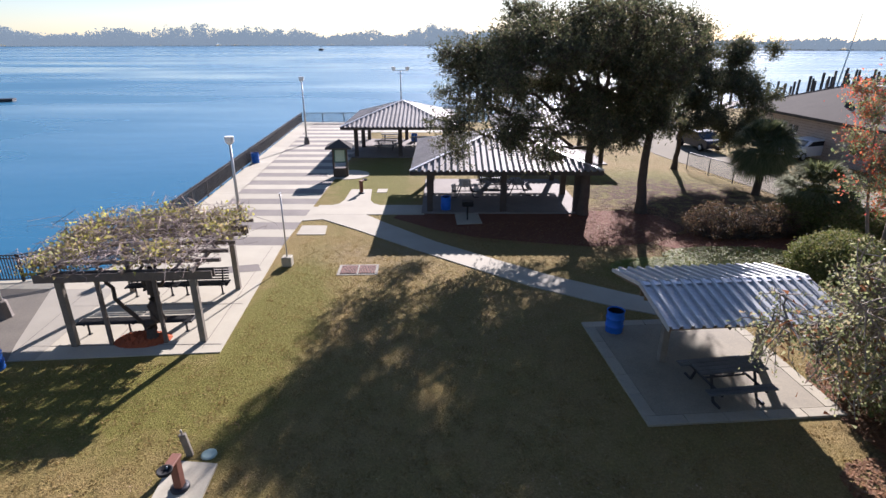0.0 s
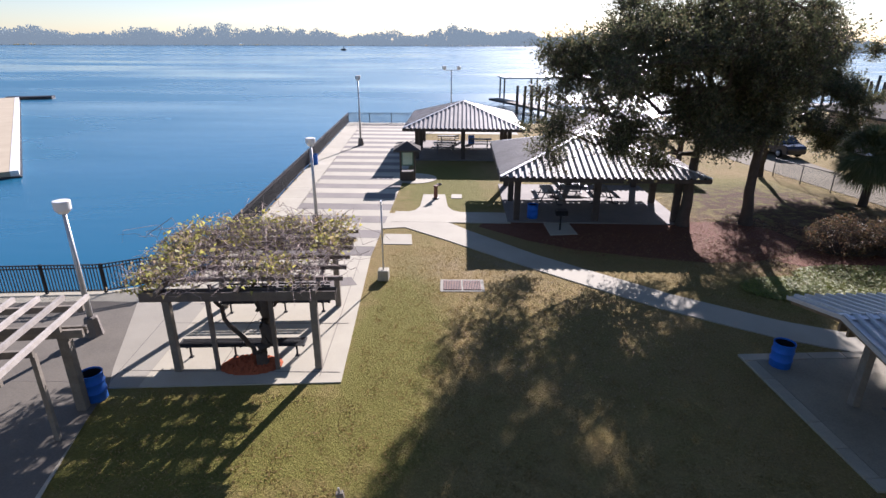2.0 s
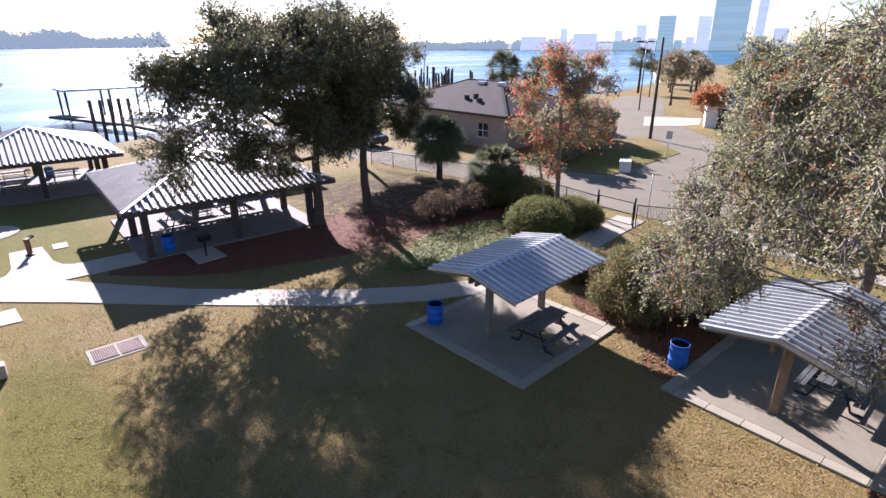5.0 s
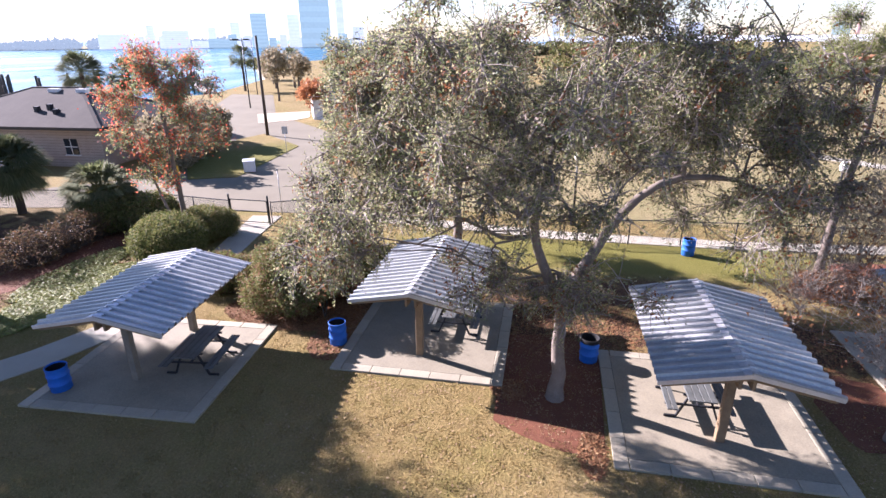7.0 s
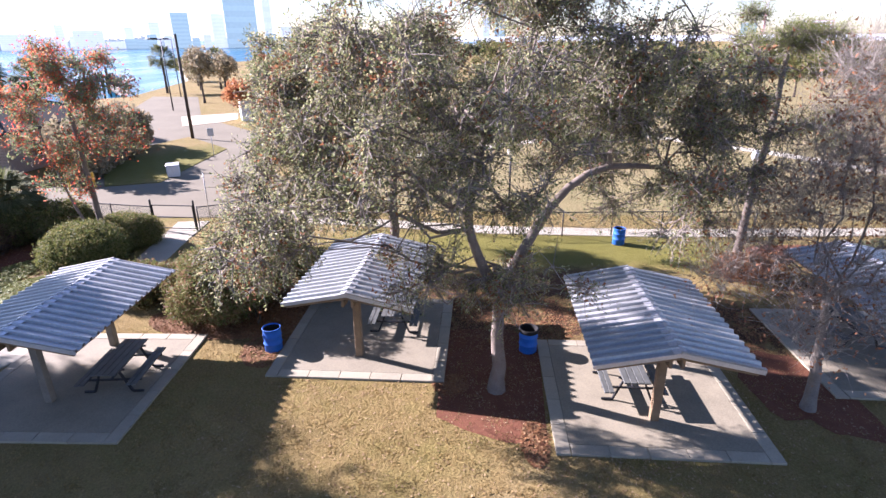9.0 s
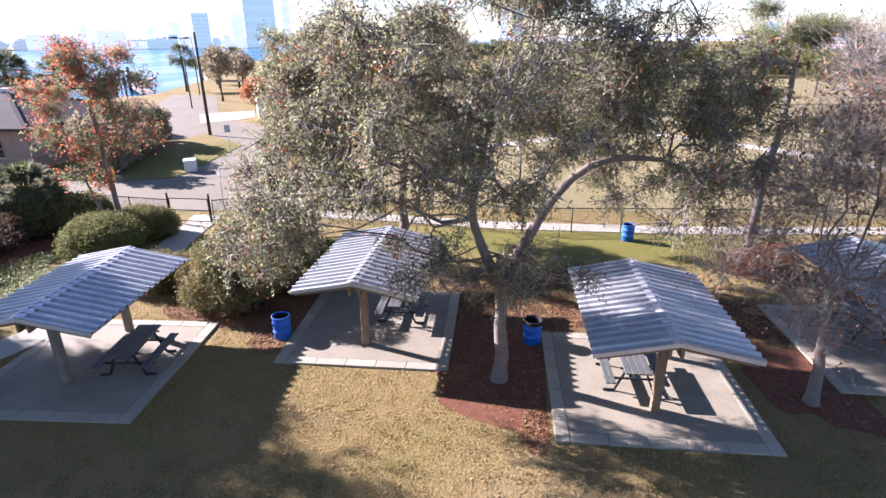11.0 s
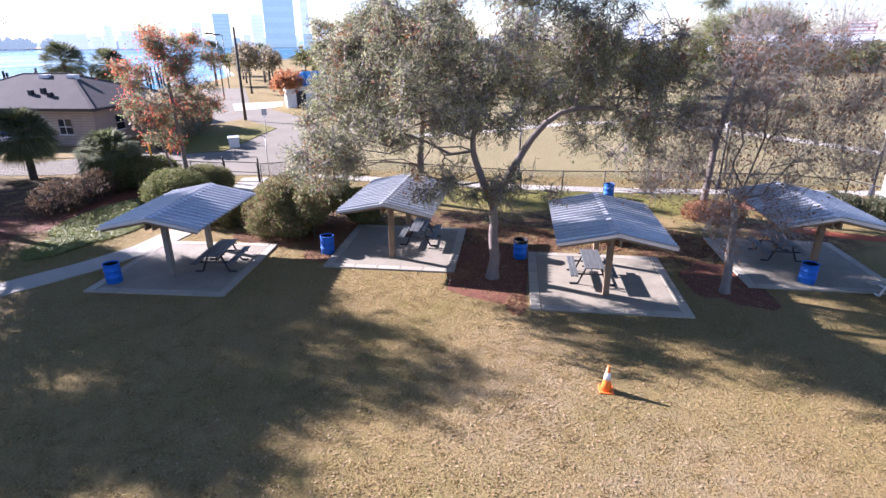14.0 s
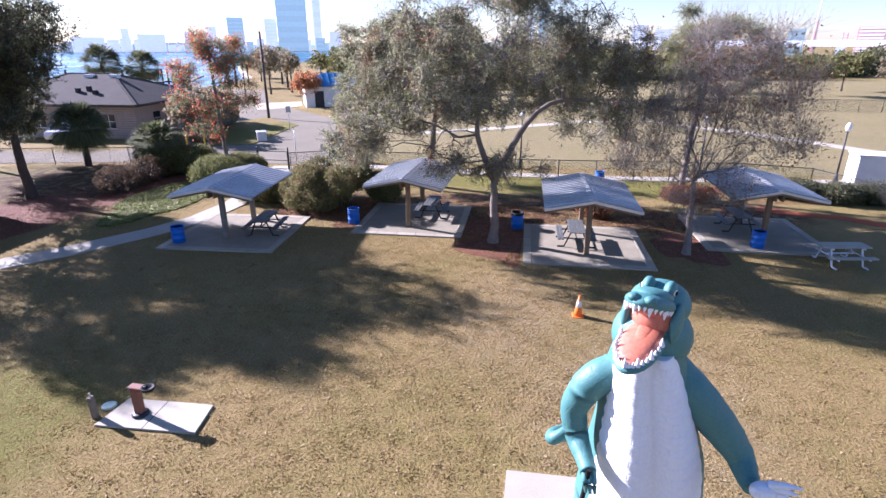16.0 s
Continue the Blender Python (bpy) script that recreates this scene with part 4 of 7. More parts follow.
def bench(m, label, back):
    """A bench of black bars with rolled ends, with or without a back."""
    b = thing("park_bench", m, label, "bench", "metal benches")
    for x in (-0.62, 0.62):
        bm = bmesh.new()
        if back:
            beam(bm, (x, 0.18, 0.40), (x, 0.30, 0.85), 0.04, 0.05)
        beam(bm, (x, 0, 0), (x, 0, 0.42), 0.045, 0.045)
        beam(bm, (x, -0.2, 0.41), (x, 0.2, 0.41), 0.04, 0.04)
        bx(bm, x - 0.06, x + 0.06, -0.06, 0.06, 0, 0.012)
        part("leg_frame", bm, M["black"], b)
    for i in range(6):
        y = -0.2 + i * 0.08
        part("seat_slat", box(-0.84, 0.84, y - 0.025, y + 0.025, 0.43, 0.455), M["black"], b)
    for x in (-0.86, 0.86):
        part("rolled_end", box(x - 0.03, x + 0.03, -0.24, 0.24, 0.4, 0.47, bevel=0.02), M["black"], b)
    for i in range(5 if back else 0):
        t = i / 4
        part("back_slat", box(-0.84, 0.84, 0.19 + 0.11 * t, 0.215 + 0.11 * t, 0.5 + 0.36 * t, 0.55 + 0.36 * t), M["black"], b)
    return b


for x, y, a, k in ((-10.42, 14.93, 184, False), (-8.7, 15.05, 184, False), (-10.35, 17.6, 4, True), (-8.6, 17.75, 4, True)):
    bench(pose(x, y, 0.03, 0, 0, a), "black slatted metal bench with a back under the pergola" if k else "black backless metal bench under the pergola", k)


# ---- lamps and poles ----
def flat(bm):
    for f in bm.faces:
        f.smooth = False
    return bm


def park_lamp(x, y, h, label, heads=1):
    p = thing("street_lamp", pose(x, y, 0.03), label, "street lamp", "promenade lamps")
    part("base", flat(lathe([(0.27, 0.0), (0.25, 0.06), (0.19, 0.58), (0.15, 0.62)], 8)), M["concrete_dark"], p, "tapered grey eight-sided base")
    part("pole", lathe([(0.085, 0.62), (0.055, h)], 12), M["galv"], p)
    for k in range(heads):
        o = 0 if heads == 1 else (-0.75 if k == 0 else 0.75)
        part("lamp_head", flat(lathe([(0.06, h - 0.02), (0.13, h), (0.205, h + 0.1), (0.215, h + 0.12), (0.225, h + 0.34), (0.21, h + 0.36)], 24, Matrix.Translation((o, 0, 0)))), M["lamp_white"], p, "white drum-shaped lamp head")
    if heads > 1:
        part("arm", box(-0.8, 0.8, -0.03, 0.03, h - 0.06, h), M["galv"], p)
    return p


park_lamp(-10.35, 26.4, 3.9, "grey lamp post with white drum head and concrete base")
park_lamp(-12.1, 48.4, 5.35, "grey lamp post with white drum head at promenade end")
park_lamp(-14.55, 16.0, 3.85, "grey lamp post with white drum head beside the pergola")
park_lamp(-4.6, 61.5, 5.6, "twin-headed lamp post at the water's edge", 2)

c = thing("sign_pole", pose(-6.35, 20.5, 0), "thin steel pole standing in a concrete block", "pole")
part("base", box(-0.2, 0.2, -0.2, 0.2, 0, 0.42, bevel=0.03), M["concrete"], c)
part("pole", lathe([(0.03, 0.42), (0.03, 3.05)], 8), M["galv"], c)
part("plate", box(-0.02, 0.02, -0.12, 0.12, 2.92, 3.07), M["galv"], c)


# ---- fences ----
def rail_fence(pts, h, label, pickets=0.105, post_gap=2.4, z=0.03):
    f = thing("railing", pose(0, 0, 0), label, "fence", "", "structure")
    bmp = bmesh.new()
    verts, faces = [], []
    for (x0, y0), (x1, y1) in zip(pts, pts[1:]):
        L = math.hypot(x1 - x0, y1 - y0)
        for hh in (0.1, h - 0.12, h):
            part("rail", beam(bmesh.new(), (x0, y0, z + hh), (x1, y1, z + hh), 0.05, 0.035), M["steel_dark"], f)
        for i in range(max(1, round(L / post_gap))):
            t = i / max(1, round(L / post_gap))
            x, y = x0 + (x1 - x0) * t, y0 + (y1 - y0) * t
            part("post", box(x - 0.04, x + 0.04, y - 0.04, y + 0.04, z - 0.05, z + h + 0.04), M["steel_dark"], f)
        n = int(L / pickets)
        for i in range(n):
            t = (i + 0.5) / n
            x, y = x0 + (x1 - x0) * t, y0 + (y1 - y0) * t
            b = len(verts)
            w = 0.014
            verts += [(x + a * w, y + c2 * w, z + zz) for zz in (0.1, h) for a, c2 in ((-1, -1), (1, -1), (1, 1), (-1, 1))]
            faces += [(b + k, b + (k + 1) % 4, b + 4 + (k + 1) % 4, b + 4 + k) for k in range(4)]
    tagged(part("pickets", raw_mesh("pickets", verts, faces), M["steel_dark"], f), kind="stuff")
    return f


rail_fence([(-45, 17.9), (-30, 18.2), (-20, 18.5), (-16, 18.9), (-13.9, 20.1), (-13.55, 22.5), (-13.45, 24.0), (-15.85, 62.0), (3, 62.5)], 1.07, "black metal picket railing along the river")


def chain_fence(pts, h, label, gap=2.6):
    """Wire fence with posts, rails and a mesh of fine wires."""
    f = thing("chain_link_fence", pose(0, 0, 0), label, "fence", "", "structure")
    verts, faces = [], []
    for (x0, y0), (x1, y1) in zip(pts, pts[1:]):
        L = math.hypot(x1 - x0, y1 - y0)
        part("rail", beam(bmesh.new(), (x0, y0, h), (x1, y1, h), 0.04, 0.04), M["steel_dark"], f)
        n = max(1, round(L / gap))
        for i in range(n + 1):
            t = i / n
            x, y = x0 + (x1 - x0) * t, y0 + (y1 - y0) * t
            part("post", lathe([(0.03, 0), (0.03, h + 0.05)], 8, Matrix.Translation((x, y, 0))), M["steel_dark"], f)
        d = Vector(((x1 - x0) / L, (y1 - y0) / L))
        nn = int((L + h) / 0.09)
        for s in (-1, 1):
            for i in range(nn):
                o = i * 0.09 - (h if s > 0 else 0)
                a, b = o, o + s * h
                za, zb = 0.03, h
                if s < 0:
                    a, b = o, o - h
                lo, hi = 0, L
                def cut(p, q, zp, zq):
                    tt = sorted(((lo - p) / (q - p), (hi - p) / (q - p)))
                    t0, t1 = max(0, tt[0]), min(1, tt[1])
                    return None if t0 >= t1 else (p + (q - p) * t0, p + (q - p) * t1, zp + (zq - zp) * t0, zp + (zq - zp) * t1)
                r = cut(a, b, za, zb)
                if not r:
                    continue
                p, q, zp, zq = r
                k = len(verts)
                w = 0.005
                verts += [(x0 + d.x * p, y0 + d.y * p, zp - w), (x0 + d.x * q, y0 + d.y * q, zq - w), (x0 + d.x * q, y0 + d.y * q, zq + w), (x0 + d.x * p, y0 + d.y * p, zp + w)]
                faces.append((k, k + 1, k + 2, k + 3))
    tagged(part("wire_mesh", raw_mesh("wire_mesh", verts, faces), M["steel_dark"], f), kind="stuff")
    return f


chain_fence([(17.5, 38.5), (19.2, 32), (20.4, 26), (19.7, 18.9)], 1.2, "black chain-link fence along the car park")
chain_fence([(19.8, 16.6), (21, 14.4), (21.3, 8), (20.2, 1), (20.9, -6), (21.3, -12.5), (20.5, -16), (16, -18)], 1.2, "black chain-link fence beside the walk")
chain_fence([(62, -20), (64, -60)], 1.5, "far chain-link fence across the field")


# ---- house ----
def house():
    h = thing("boat_house", pose(29.6, 35.9, 0, 0, 0, 4), "low tan brick building with a brown shingle hip roof", "building")
    W, L, E, A = 11.0, 15.5, 3.1, 5.45
    part("wall", box(0, W, 0, L, -0.1, E - 0.05), M["brick_tan"], h)
    o = 0.7
    vs = [(-o, -o, E), (W + o, -o, E), (W + o, L + o, E), (-o, L + o, E), (W / 2, W / 2, A), (W / 2, L - W / 2, A), (-o, -o, E - 0.22), (W + o, -o, E - 0.22), (W + o, L + o, E - 0.22), (-o, L + o, E - 0.22)]
    fs = [(0, 1, 4), (1, 2, 5, 4), (2, 3, 5), (3, 0, 4, 5), (0, 6, 7, 1), (1, 7, 8, 2), (2, 8, 9, 3), (3, 9, 6, 0), (6, 9, 8, 7)]
    part("roof", raw_mesh("roof", vs, fs), M["shingle"], h)
    for a, b in (((-o, -o, E), (W / 2, W / 2, A)), ((W + o, -o, E), (W / 2, W / 2, A)), ((W / 2, W / 2, A), (W / 2, L - W / 2, A)), ((-o, L + o, E), (W / 2, L - W / 2, A))):
        part("ridge_cap", beam(bmesh.new(), a, b, 0.28, 0.05), M["shingle"], h)
    for x, y, z in ((1.3, 4.4, 4.05), (1.9, 5.4, 4.35), (1.6, 6.3, 4.2)):
        part("vent", box(x - 0.18, x + 0.18, y - 0.16, y + 0.16, z - 0.35, z + 0.12), M["steel_dark"], h)
    for y in (4.3, 6.9):
        part("ridge_vent", box(W / 2 - 0.95, W / 2 - 0.45, y, y + 0.9, A - 0.5, A - 0.08), M["lamp_white"], h, "pale skylight box")
    for y in (2.6, 9.5, 12.6):
        w = part("window", box(-0.04, 0.06, y - 0.55, y + 0.55, 0.95, 2.15), M["glass_dark"], h)
        part("sill", box(-0.1, 0.02, y - 0.65, y + 0.65, 0.87, 0.95), M["white_paint"], w)
        part("mullion", box(-0.055, -0.03, y - 0.03, y + 0.03, 0.95, 2.15), M["white_paint"], w)
        part("transom", box(-0.056, -0.03, y - 0.55, y + 0.55, 1.52, 1.58), M["white_paint"], w)
    w = part("window", box(2.6, 3.6, -0.04, 0.06, 0.95, 2.15), M["glass_dark"], h)
    part("sill", box(2.5, 3.7, -0.1, 0.02, 0.87, 0.95), M["white_paint"], w)
    part("transom", box(2.6, 3.6, -0.056, -0.03, 1.52, 1.58), M["white_paint"], w)
    d = part("door", box(6.2, 7.2, -0.05, 0.05, 0.0, 2.1), M["white_paint"], h)
    part("handle", box(7.0, 7.1, -0.1, -0.05, 1.0, 1.06), M["galv"], d)
    for k in range(14):
        part("brick_course", box(-0.012, 0.0, -0.012, L, 0.1 + k * 0.21, 0.1 + k * 0.21 + 0.012), M["shingle"], h)
    return h


house()


def car(m, paint, label):
    c = thing("car", m, label, "car", "parked cars")
    bm = bmesh.new()
    prof = [(-2.2, 0.35), (-2.25, 0.75), (-2.1, 0.95), (-1.3, 1.05), (-0.7, 1.5), (0.9, 1.52), (1.7, 1.05), (2.2, 0.95), (2.25, 0.4), (2.1, 0.3), (-2.0, 0.3)]
    a = [bm.verts.new((x, -0.85, z)) for x, z in prof]
    b = [bm.verts.new((x, 0.85, z)) for x, z in prof]
    bm.faces.new(a)
    bm.faces.new(list(reversed(b)))
    for i in range(len(prof)):
        j = (i + 1) % len(prof)
        bm.faces.new((a[j], a[i], b[i], b[j]))
    bmesh.ops.bevel(bm, geom=bm.edges[:], offset=0.05, segments=2, affect="EDGES")
    part("body", bm, paint, c)
    for sy in (-1, 1):
        bm = bmesh.new()
        q = [bm.verts.new((x, sy * 0.862, z)) for x, z in ((-1.15, 1.08), (-0.65, 1.42), (0.85, 1.44), (1.45, 1.08))]
        bm.faces.new(q)
        part("side_window", bm, M["glass_dark"], c)
    for x0, z0, x1, z1 in ((-1.32, 1.08, -0.74, 1.47), (1.66, 1.09, 0.96, 1.5)):
        bm = bmesh.new()
        o = -0.03 if x0 < 0 else 0.03
        bm.faces.new([bm.verts.new(p) for p in ((x0 + o, -0.7, z0), (x0 + o, 0.7, z0), (x1 + o, 0.62, z1), (x1 + o, -0.62, z1))])
        part("windscreen", bm, M["glass_dark"], c)
    for x in (-1.4, 1.4):
        for sy in (-1, 1):
            t = part("wheel", lathe([(0.2, -0.1), (0.32, -0.1), (0.33, 0), (0.32, 0.1), (0.2, 0.1)], 16, Matrix.Translation((x, sy * 0.8, 0.33)) @ Matrix.Rotation(math.pi / 2, 4, "X")), M["black"], c)
            part("rim", lathe([(0.19, -0.09), (0.19, 0.125), (0.05, 0.13)], 12, Matrix.Translation((x, sy * 0.8, 0.33)) @ Matrix.Rotation(-sy * math.pi / 2, 4, "X")), M["galv"], t)
    return c


car(pose(28.4, 42.3, 0.02, 0, 0, 20), M["car_white"], "white parked car beside the tan building")
car(pose(21.9, 46.5, 0.02, 0, 0, 100), M["car_dark"], "dark parked car in the car park")


# ---- trees ----
tree("oak_tree", "broad live oak with grey bark and drooping dull green leaves", "tree", (7.9, 1.65, 0), [(0, 0, -0.1), (0.05, 0.0, 1.2), (0.0, 0.05, 2.6), (0.2, 0.1, 3.6)],
     [(0.5, 3.9, 6.2, 2.6, 2.4, 1.9), (-0.8, 2.6, 7.4, 2.6, 2.4, 2.2), (1.0, 0.2, 9.0, 2.8, 2.6, 1.9), (0.6, -2.6, 7.2, 2.6, 2.3, 2.2), (1.5, -4.4, 5.4, 2.3, 2.2, 1.7),
      (3.6, 1.5, 7.0, 2.6, 3.0, 2.4), (-1.9, 0.4, 6.4, 2.0, 2.2, 1.9), (0.0, 6.0, 4.9, 1.5, 1.3, 1.5), (4.4, -2.0, 6.2, 2.2, 2.2, 2.0), (1.0, -4.4, 8.0, 1.7, 1.6, 1.3), (1.4, -5.4, 6.6, 1.6, 1.5, 1.2), (2.6, -3.6, 7.6, 1.7, 1.7, 1.3), (-0.3, 3.0, 9.2, 1.8, 1.7, 1.2), (1.2, -1.6, 9.9, 1.8, 1.8, 1.2), (0.8, 5.2, 7.4, 1.5, 1.4, 1.2), (-0.6, 4.9, 5.7, 1.4, 1.4, 1.1), (-1.9, 5.5, 4.9, 1.2, 1.1, 0.9), (-1.7, 4.9, 4.3, 0.9, 0.9, 0.7), (0.2, 6.2, 4.2, 1.2, 1.2, 0.8), (-0.3, 2.3, 3.6, 1.1, 1.0, 0.8), (-0.6, 0.8, 3.5, 1.3, 1.4, 0.95), (-0.7, -0.9, 3.5, 1.2, 1.2, 0.85), (0.3, 4.0, 7.9, 1.7, 1.6, 1.5), (0.3, 5.0, 6.3, 1.5, 1.4, 1.3), (0.3, -2.6, 8.3, 1.6, 1.6, 1.2)],
     1850, 98, 0.037, "oak_leaf", twig_r=0.052, ratio=0.45, extra=("brown_leaf", 0.075, 60, 0.045, "dead_leaves"), r0=0.21, twigs=7, seed=11, spread=(0.2, 0.2, 0.26), lumps=12, tuft=(0.2, 0.36), fork=0.7,
     stems=[([(0.05, 0.05, 2.7), (0.15, -0.15, 3.3), (0.3, -0.62, 4.06), (0.5, -0.95, 4.77), (0.7, -1.72, 5.75), (1.1, -2.62, 6.03), (1.3, -3.85, 5.9)], 0.17, 0.06), ([(0.05, 0.08, 2.8), (-0.05, 0.55, 3.9), (-0.15, 0.85, 4.8), (-0.2, 0.6, 6.0), (-0.1, 0.35, 7.4)], 0.15, 0.05)], droop=0.45, twig_len=0.6, limb_r=0.17)
DK = dict(bark="bark_dark", leaf="dark_leaf")
tree("oak_tree", "large dark live oak leaning over the pavilion roof", "tree", (7.4, 27.6, 0), [(0, 0, -0.1), (0.0, 0, 2.5), (0.3, -0.2, 5.5)],
     [(-5.4, -1.4, 6.0, 2.6, 2.6, 2.0), (-4.8, -0.4, 7.8, 2.5, 2.6, 1.7), (-2.2, -1.0, 8.3, 2.6, 2.8, 1.8), (0.2, -0.6, 9.4, 2.6, 2.6, 2.0), (2.2, -1.0, 7.2, 2.3, 2.6, 2.3), (-1.4, -1.8, 5.4, 2.6, 2.3, 1.6), (-3.6, -4.0, 8.0, 2.2, 2.0, 1.8), (-0.6, -4.6, 8.6, 2.4, 2.0, 1.8), (1.4, -3.2, 7.4, 1.7, 1.7, 1.3), (-6.8, -1.2, 4.6, 1.5, 1.8, 1.3), (-5.8, -0.5, 7.5, 1.7, 2.0, 1.2), (-3.4, 0.0, 9.3, 1.6, 1.9, 1.0), (2.2, 2.5, 4.2, 1.6, 1.5, 0.8), (-1.8, -0.2, 9.8, 2.2, 2.2, 1.3), (1.7, -0.8, 9.2, 1.8, 2.0, 1.2), (-0.4, 0.6, 7.5, 2.2, 2.2, 1.4), (-3.2, 0.4, 6.6, 2.0, 2.0, 1.3), (-3.4, -1.6, 4.4, 1.7, 1.7, 1.0), (1.0, 0.8, 5.2, 2.2, 2.0, 1.5), (0.3, -1.3, 4.3, 1.8, 1.2, 0.6), (-2.4, -1.4, 3.5, 1.4, 1.0, 0.5)],
     2050, 80, 0.058, twig_len=0.7, r0=0.29, twigs=5, seed=21, spread=0.3, lumps=10, tuft=(0.26, 0.5), fork=0.45, limb_r=0.2, **DK)
tree("oak_tree", "tall dark live oak with an open crown", "tree", (10.6, 27.9, 0), [(0, 0, -0.1), (-0.2, 0, 2.5), (0.1, 0, 6.0)],
     [(-0.3, -0.3, 8.5, 2.0, 2.3, 1.5), (1.2, 0, 8.0, 1.5, 1.7, 1.2), (0.2, 0, 5.6, 1.3, 1.5, 1.0), (-0.9, 0.6, 5.9, 1.3, 1.4, 1.0), (-1.2, 0.2, 4.4, 1.2, 1.1, 0.9), (-0.8, -0.4, 7.0, 1.8, 1.8, 1.5)],
     1050, 80, 0.058, twig_len=0.7, r0=0.28, twigs=5, seed=22, spread=0.3, lumps=10, tuft=(0.26, 0.5), fork=0.45, limb_r=0.17, **DK)
tree("oak_tree", "broad dark live oak behind the other two", "tree", (16.6, 38.5, 0), [(0, 0, -0.1), (0.1, 0, 2.0), (0, 0, 4.5)],
     [(0, 0, 6.2, 2.2, 2.2, 1.5), (-1.2, -0.8, 4.8, 1.6, 1.6, 1.1), (1.2, 0.6, 4.9, 1.6, 1.6, 1.1), (0.8, 1.0, 7.4, 1.5, 1.5, 1.1), (2.2, -1.8, 3.2, 1.3, 1.3, 1.2), (1.2, -1.6, 4.2, 1.3, 1.3, 1.0), (3.5, 1.8, 6.9, 2.2, 2.2, 1.5), (3.9, -1.0, 5.6, 1.7, 1.8, 1.2), (3.9, -1.5, 4.2, 1.3, 1.3, 0.9), (4.4, 1.2, 7.8, 1.6, 1.6, 1.1), (-2.2, -1.5, 4.4, 1.6, 1.5, 1.2), (-0.6, -2.2, 3.4, 1.5, 1.3, 1.0), (-3.0, -0.5, 6.0, 1.5, 1.5, 1.2)],
     1450, 72, 0.064, twig_len=0.7, r0=0.2, twigs=4, seed=23, spread=0.28, lumps=8, tuft=(0.24, 0.44), fork=0.45, limb_r=0.1, **DK)
tree("bare_tree", "bare winter tree with grey twigs and a few brown leaves", "tree", (7.85, -6.3, 0), [(0, 0, -0.1), (0.1, 0, 1.0), (0.2, 0.05, 2.2), (0.3, 0.1, 3.0)],
     [(0.2, 1.7, 4.4, 1.3, 1.4, 1.2), (0.2, -2.0, 4.9, 1.4, 1.5, 1.5), (0.5, 0.5, 6.8, 1.4, 1.3, 1.5), (0.8, -1.0, 7.4, 1.3, 1.3, 1.5), (0.2, 1.1, 5.8, 1.2, 1.2, 1.2), (-0.2, 0.2, 3.6, 1.1, 1.7, 0.8), (0.3, -2.8, 6.3, 1.1, 1.2, 1.2),
      (0.3, -3.4, 4.6, 1.0, 1.0, 0.9), (0.2, 2.7, 3.6, 0.9, 0.9, 0.8), (0.6, -2.3, 8.1, 0.9, 1.1, 1.0), (0.9, 0.2, 8.3, 0.8, 0.8, 0.8), (1.6, -0.6, 5.4, 1.2, 1.2, 1.2), (-0.3, 0.8, 2.5, 0.8, 0.9, 0.7), (-0.2, -1.3, 2.6, 1.0, 1.1, 0.7), (-0.1, 0.2, 1.7, 0.5, 0.5, 0.5)],
     820, 0, 0.036, "brown_leaf", bark="bark_pale", extra=("brown_leaf", 0.32, 26, 0.045, "dead_leaves"), r0=0.16, twigs=9, twig_r=0.019, droop=-0.9, seed=31, spread=0.35, fork=0.45, limb_r=0.085, twig_len=0.95)
tree("pine_tree", "tall thin pine with sparse green tufts", "tree", (17.2, -8.0, 0), [(0, 0, -0.1), (0.1, -0.1, 3), (0.4, -0.5, 5.8), (1.0, -0.8, 8.7)],
     [(1.1, -0.6, 9.2, 1.4, 1.6, 0.8), (0.6, 1.3, 7.9, 1.5, 1.5, 0.7), (0.8, -2.6, 7.7, 1.5, 1.6, 0.7), (1.4, 0.6, 8.6, 1.4, 1.5, 0.7), (1.2, -1.8, 8.8, 1.3, 1.4, 0.7), (1.2, 2.6, 6.7, 1.4, 1.3, 0.6), (0.6, 0.8, 6.6, 1.3, 1.2, 0.45), (0.2, -1.9, 5.8, 1.2, 1.2, 0.45), (0.5, -3.4, 5.2, 1.0, 1.0, 0.4), (0.4, 1.6, 5.4, 1.0, 1.1, 0.4)],
     640, 84, 0.075, "pine_leaf", bark="bark", r0=0.17, twigs=6, seed=41, spread=0.2, fork=0.45, limb_r=0.06, ratio=0.1, lumps=6, tuft=(0.2, 0.4), twig_len=0.5)
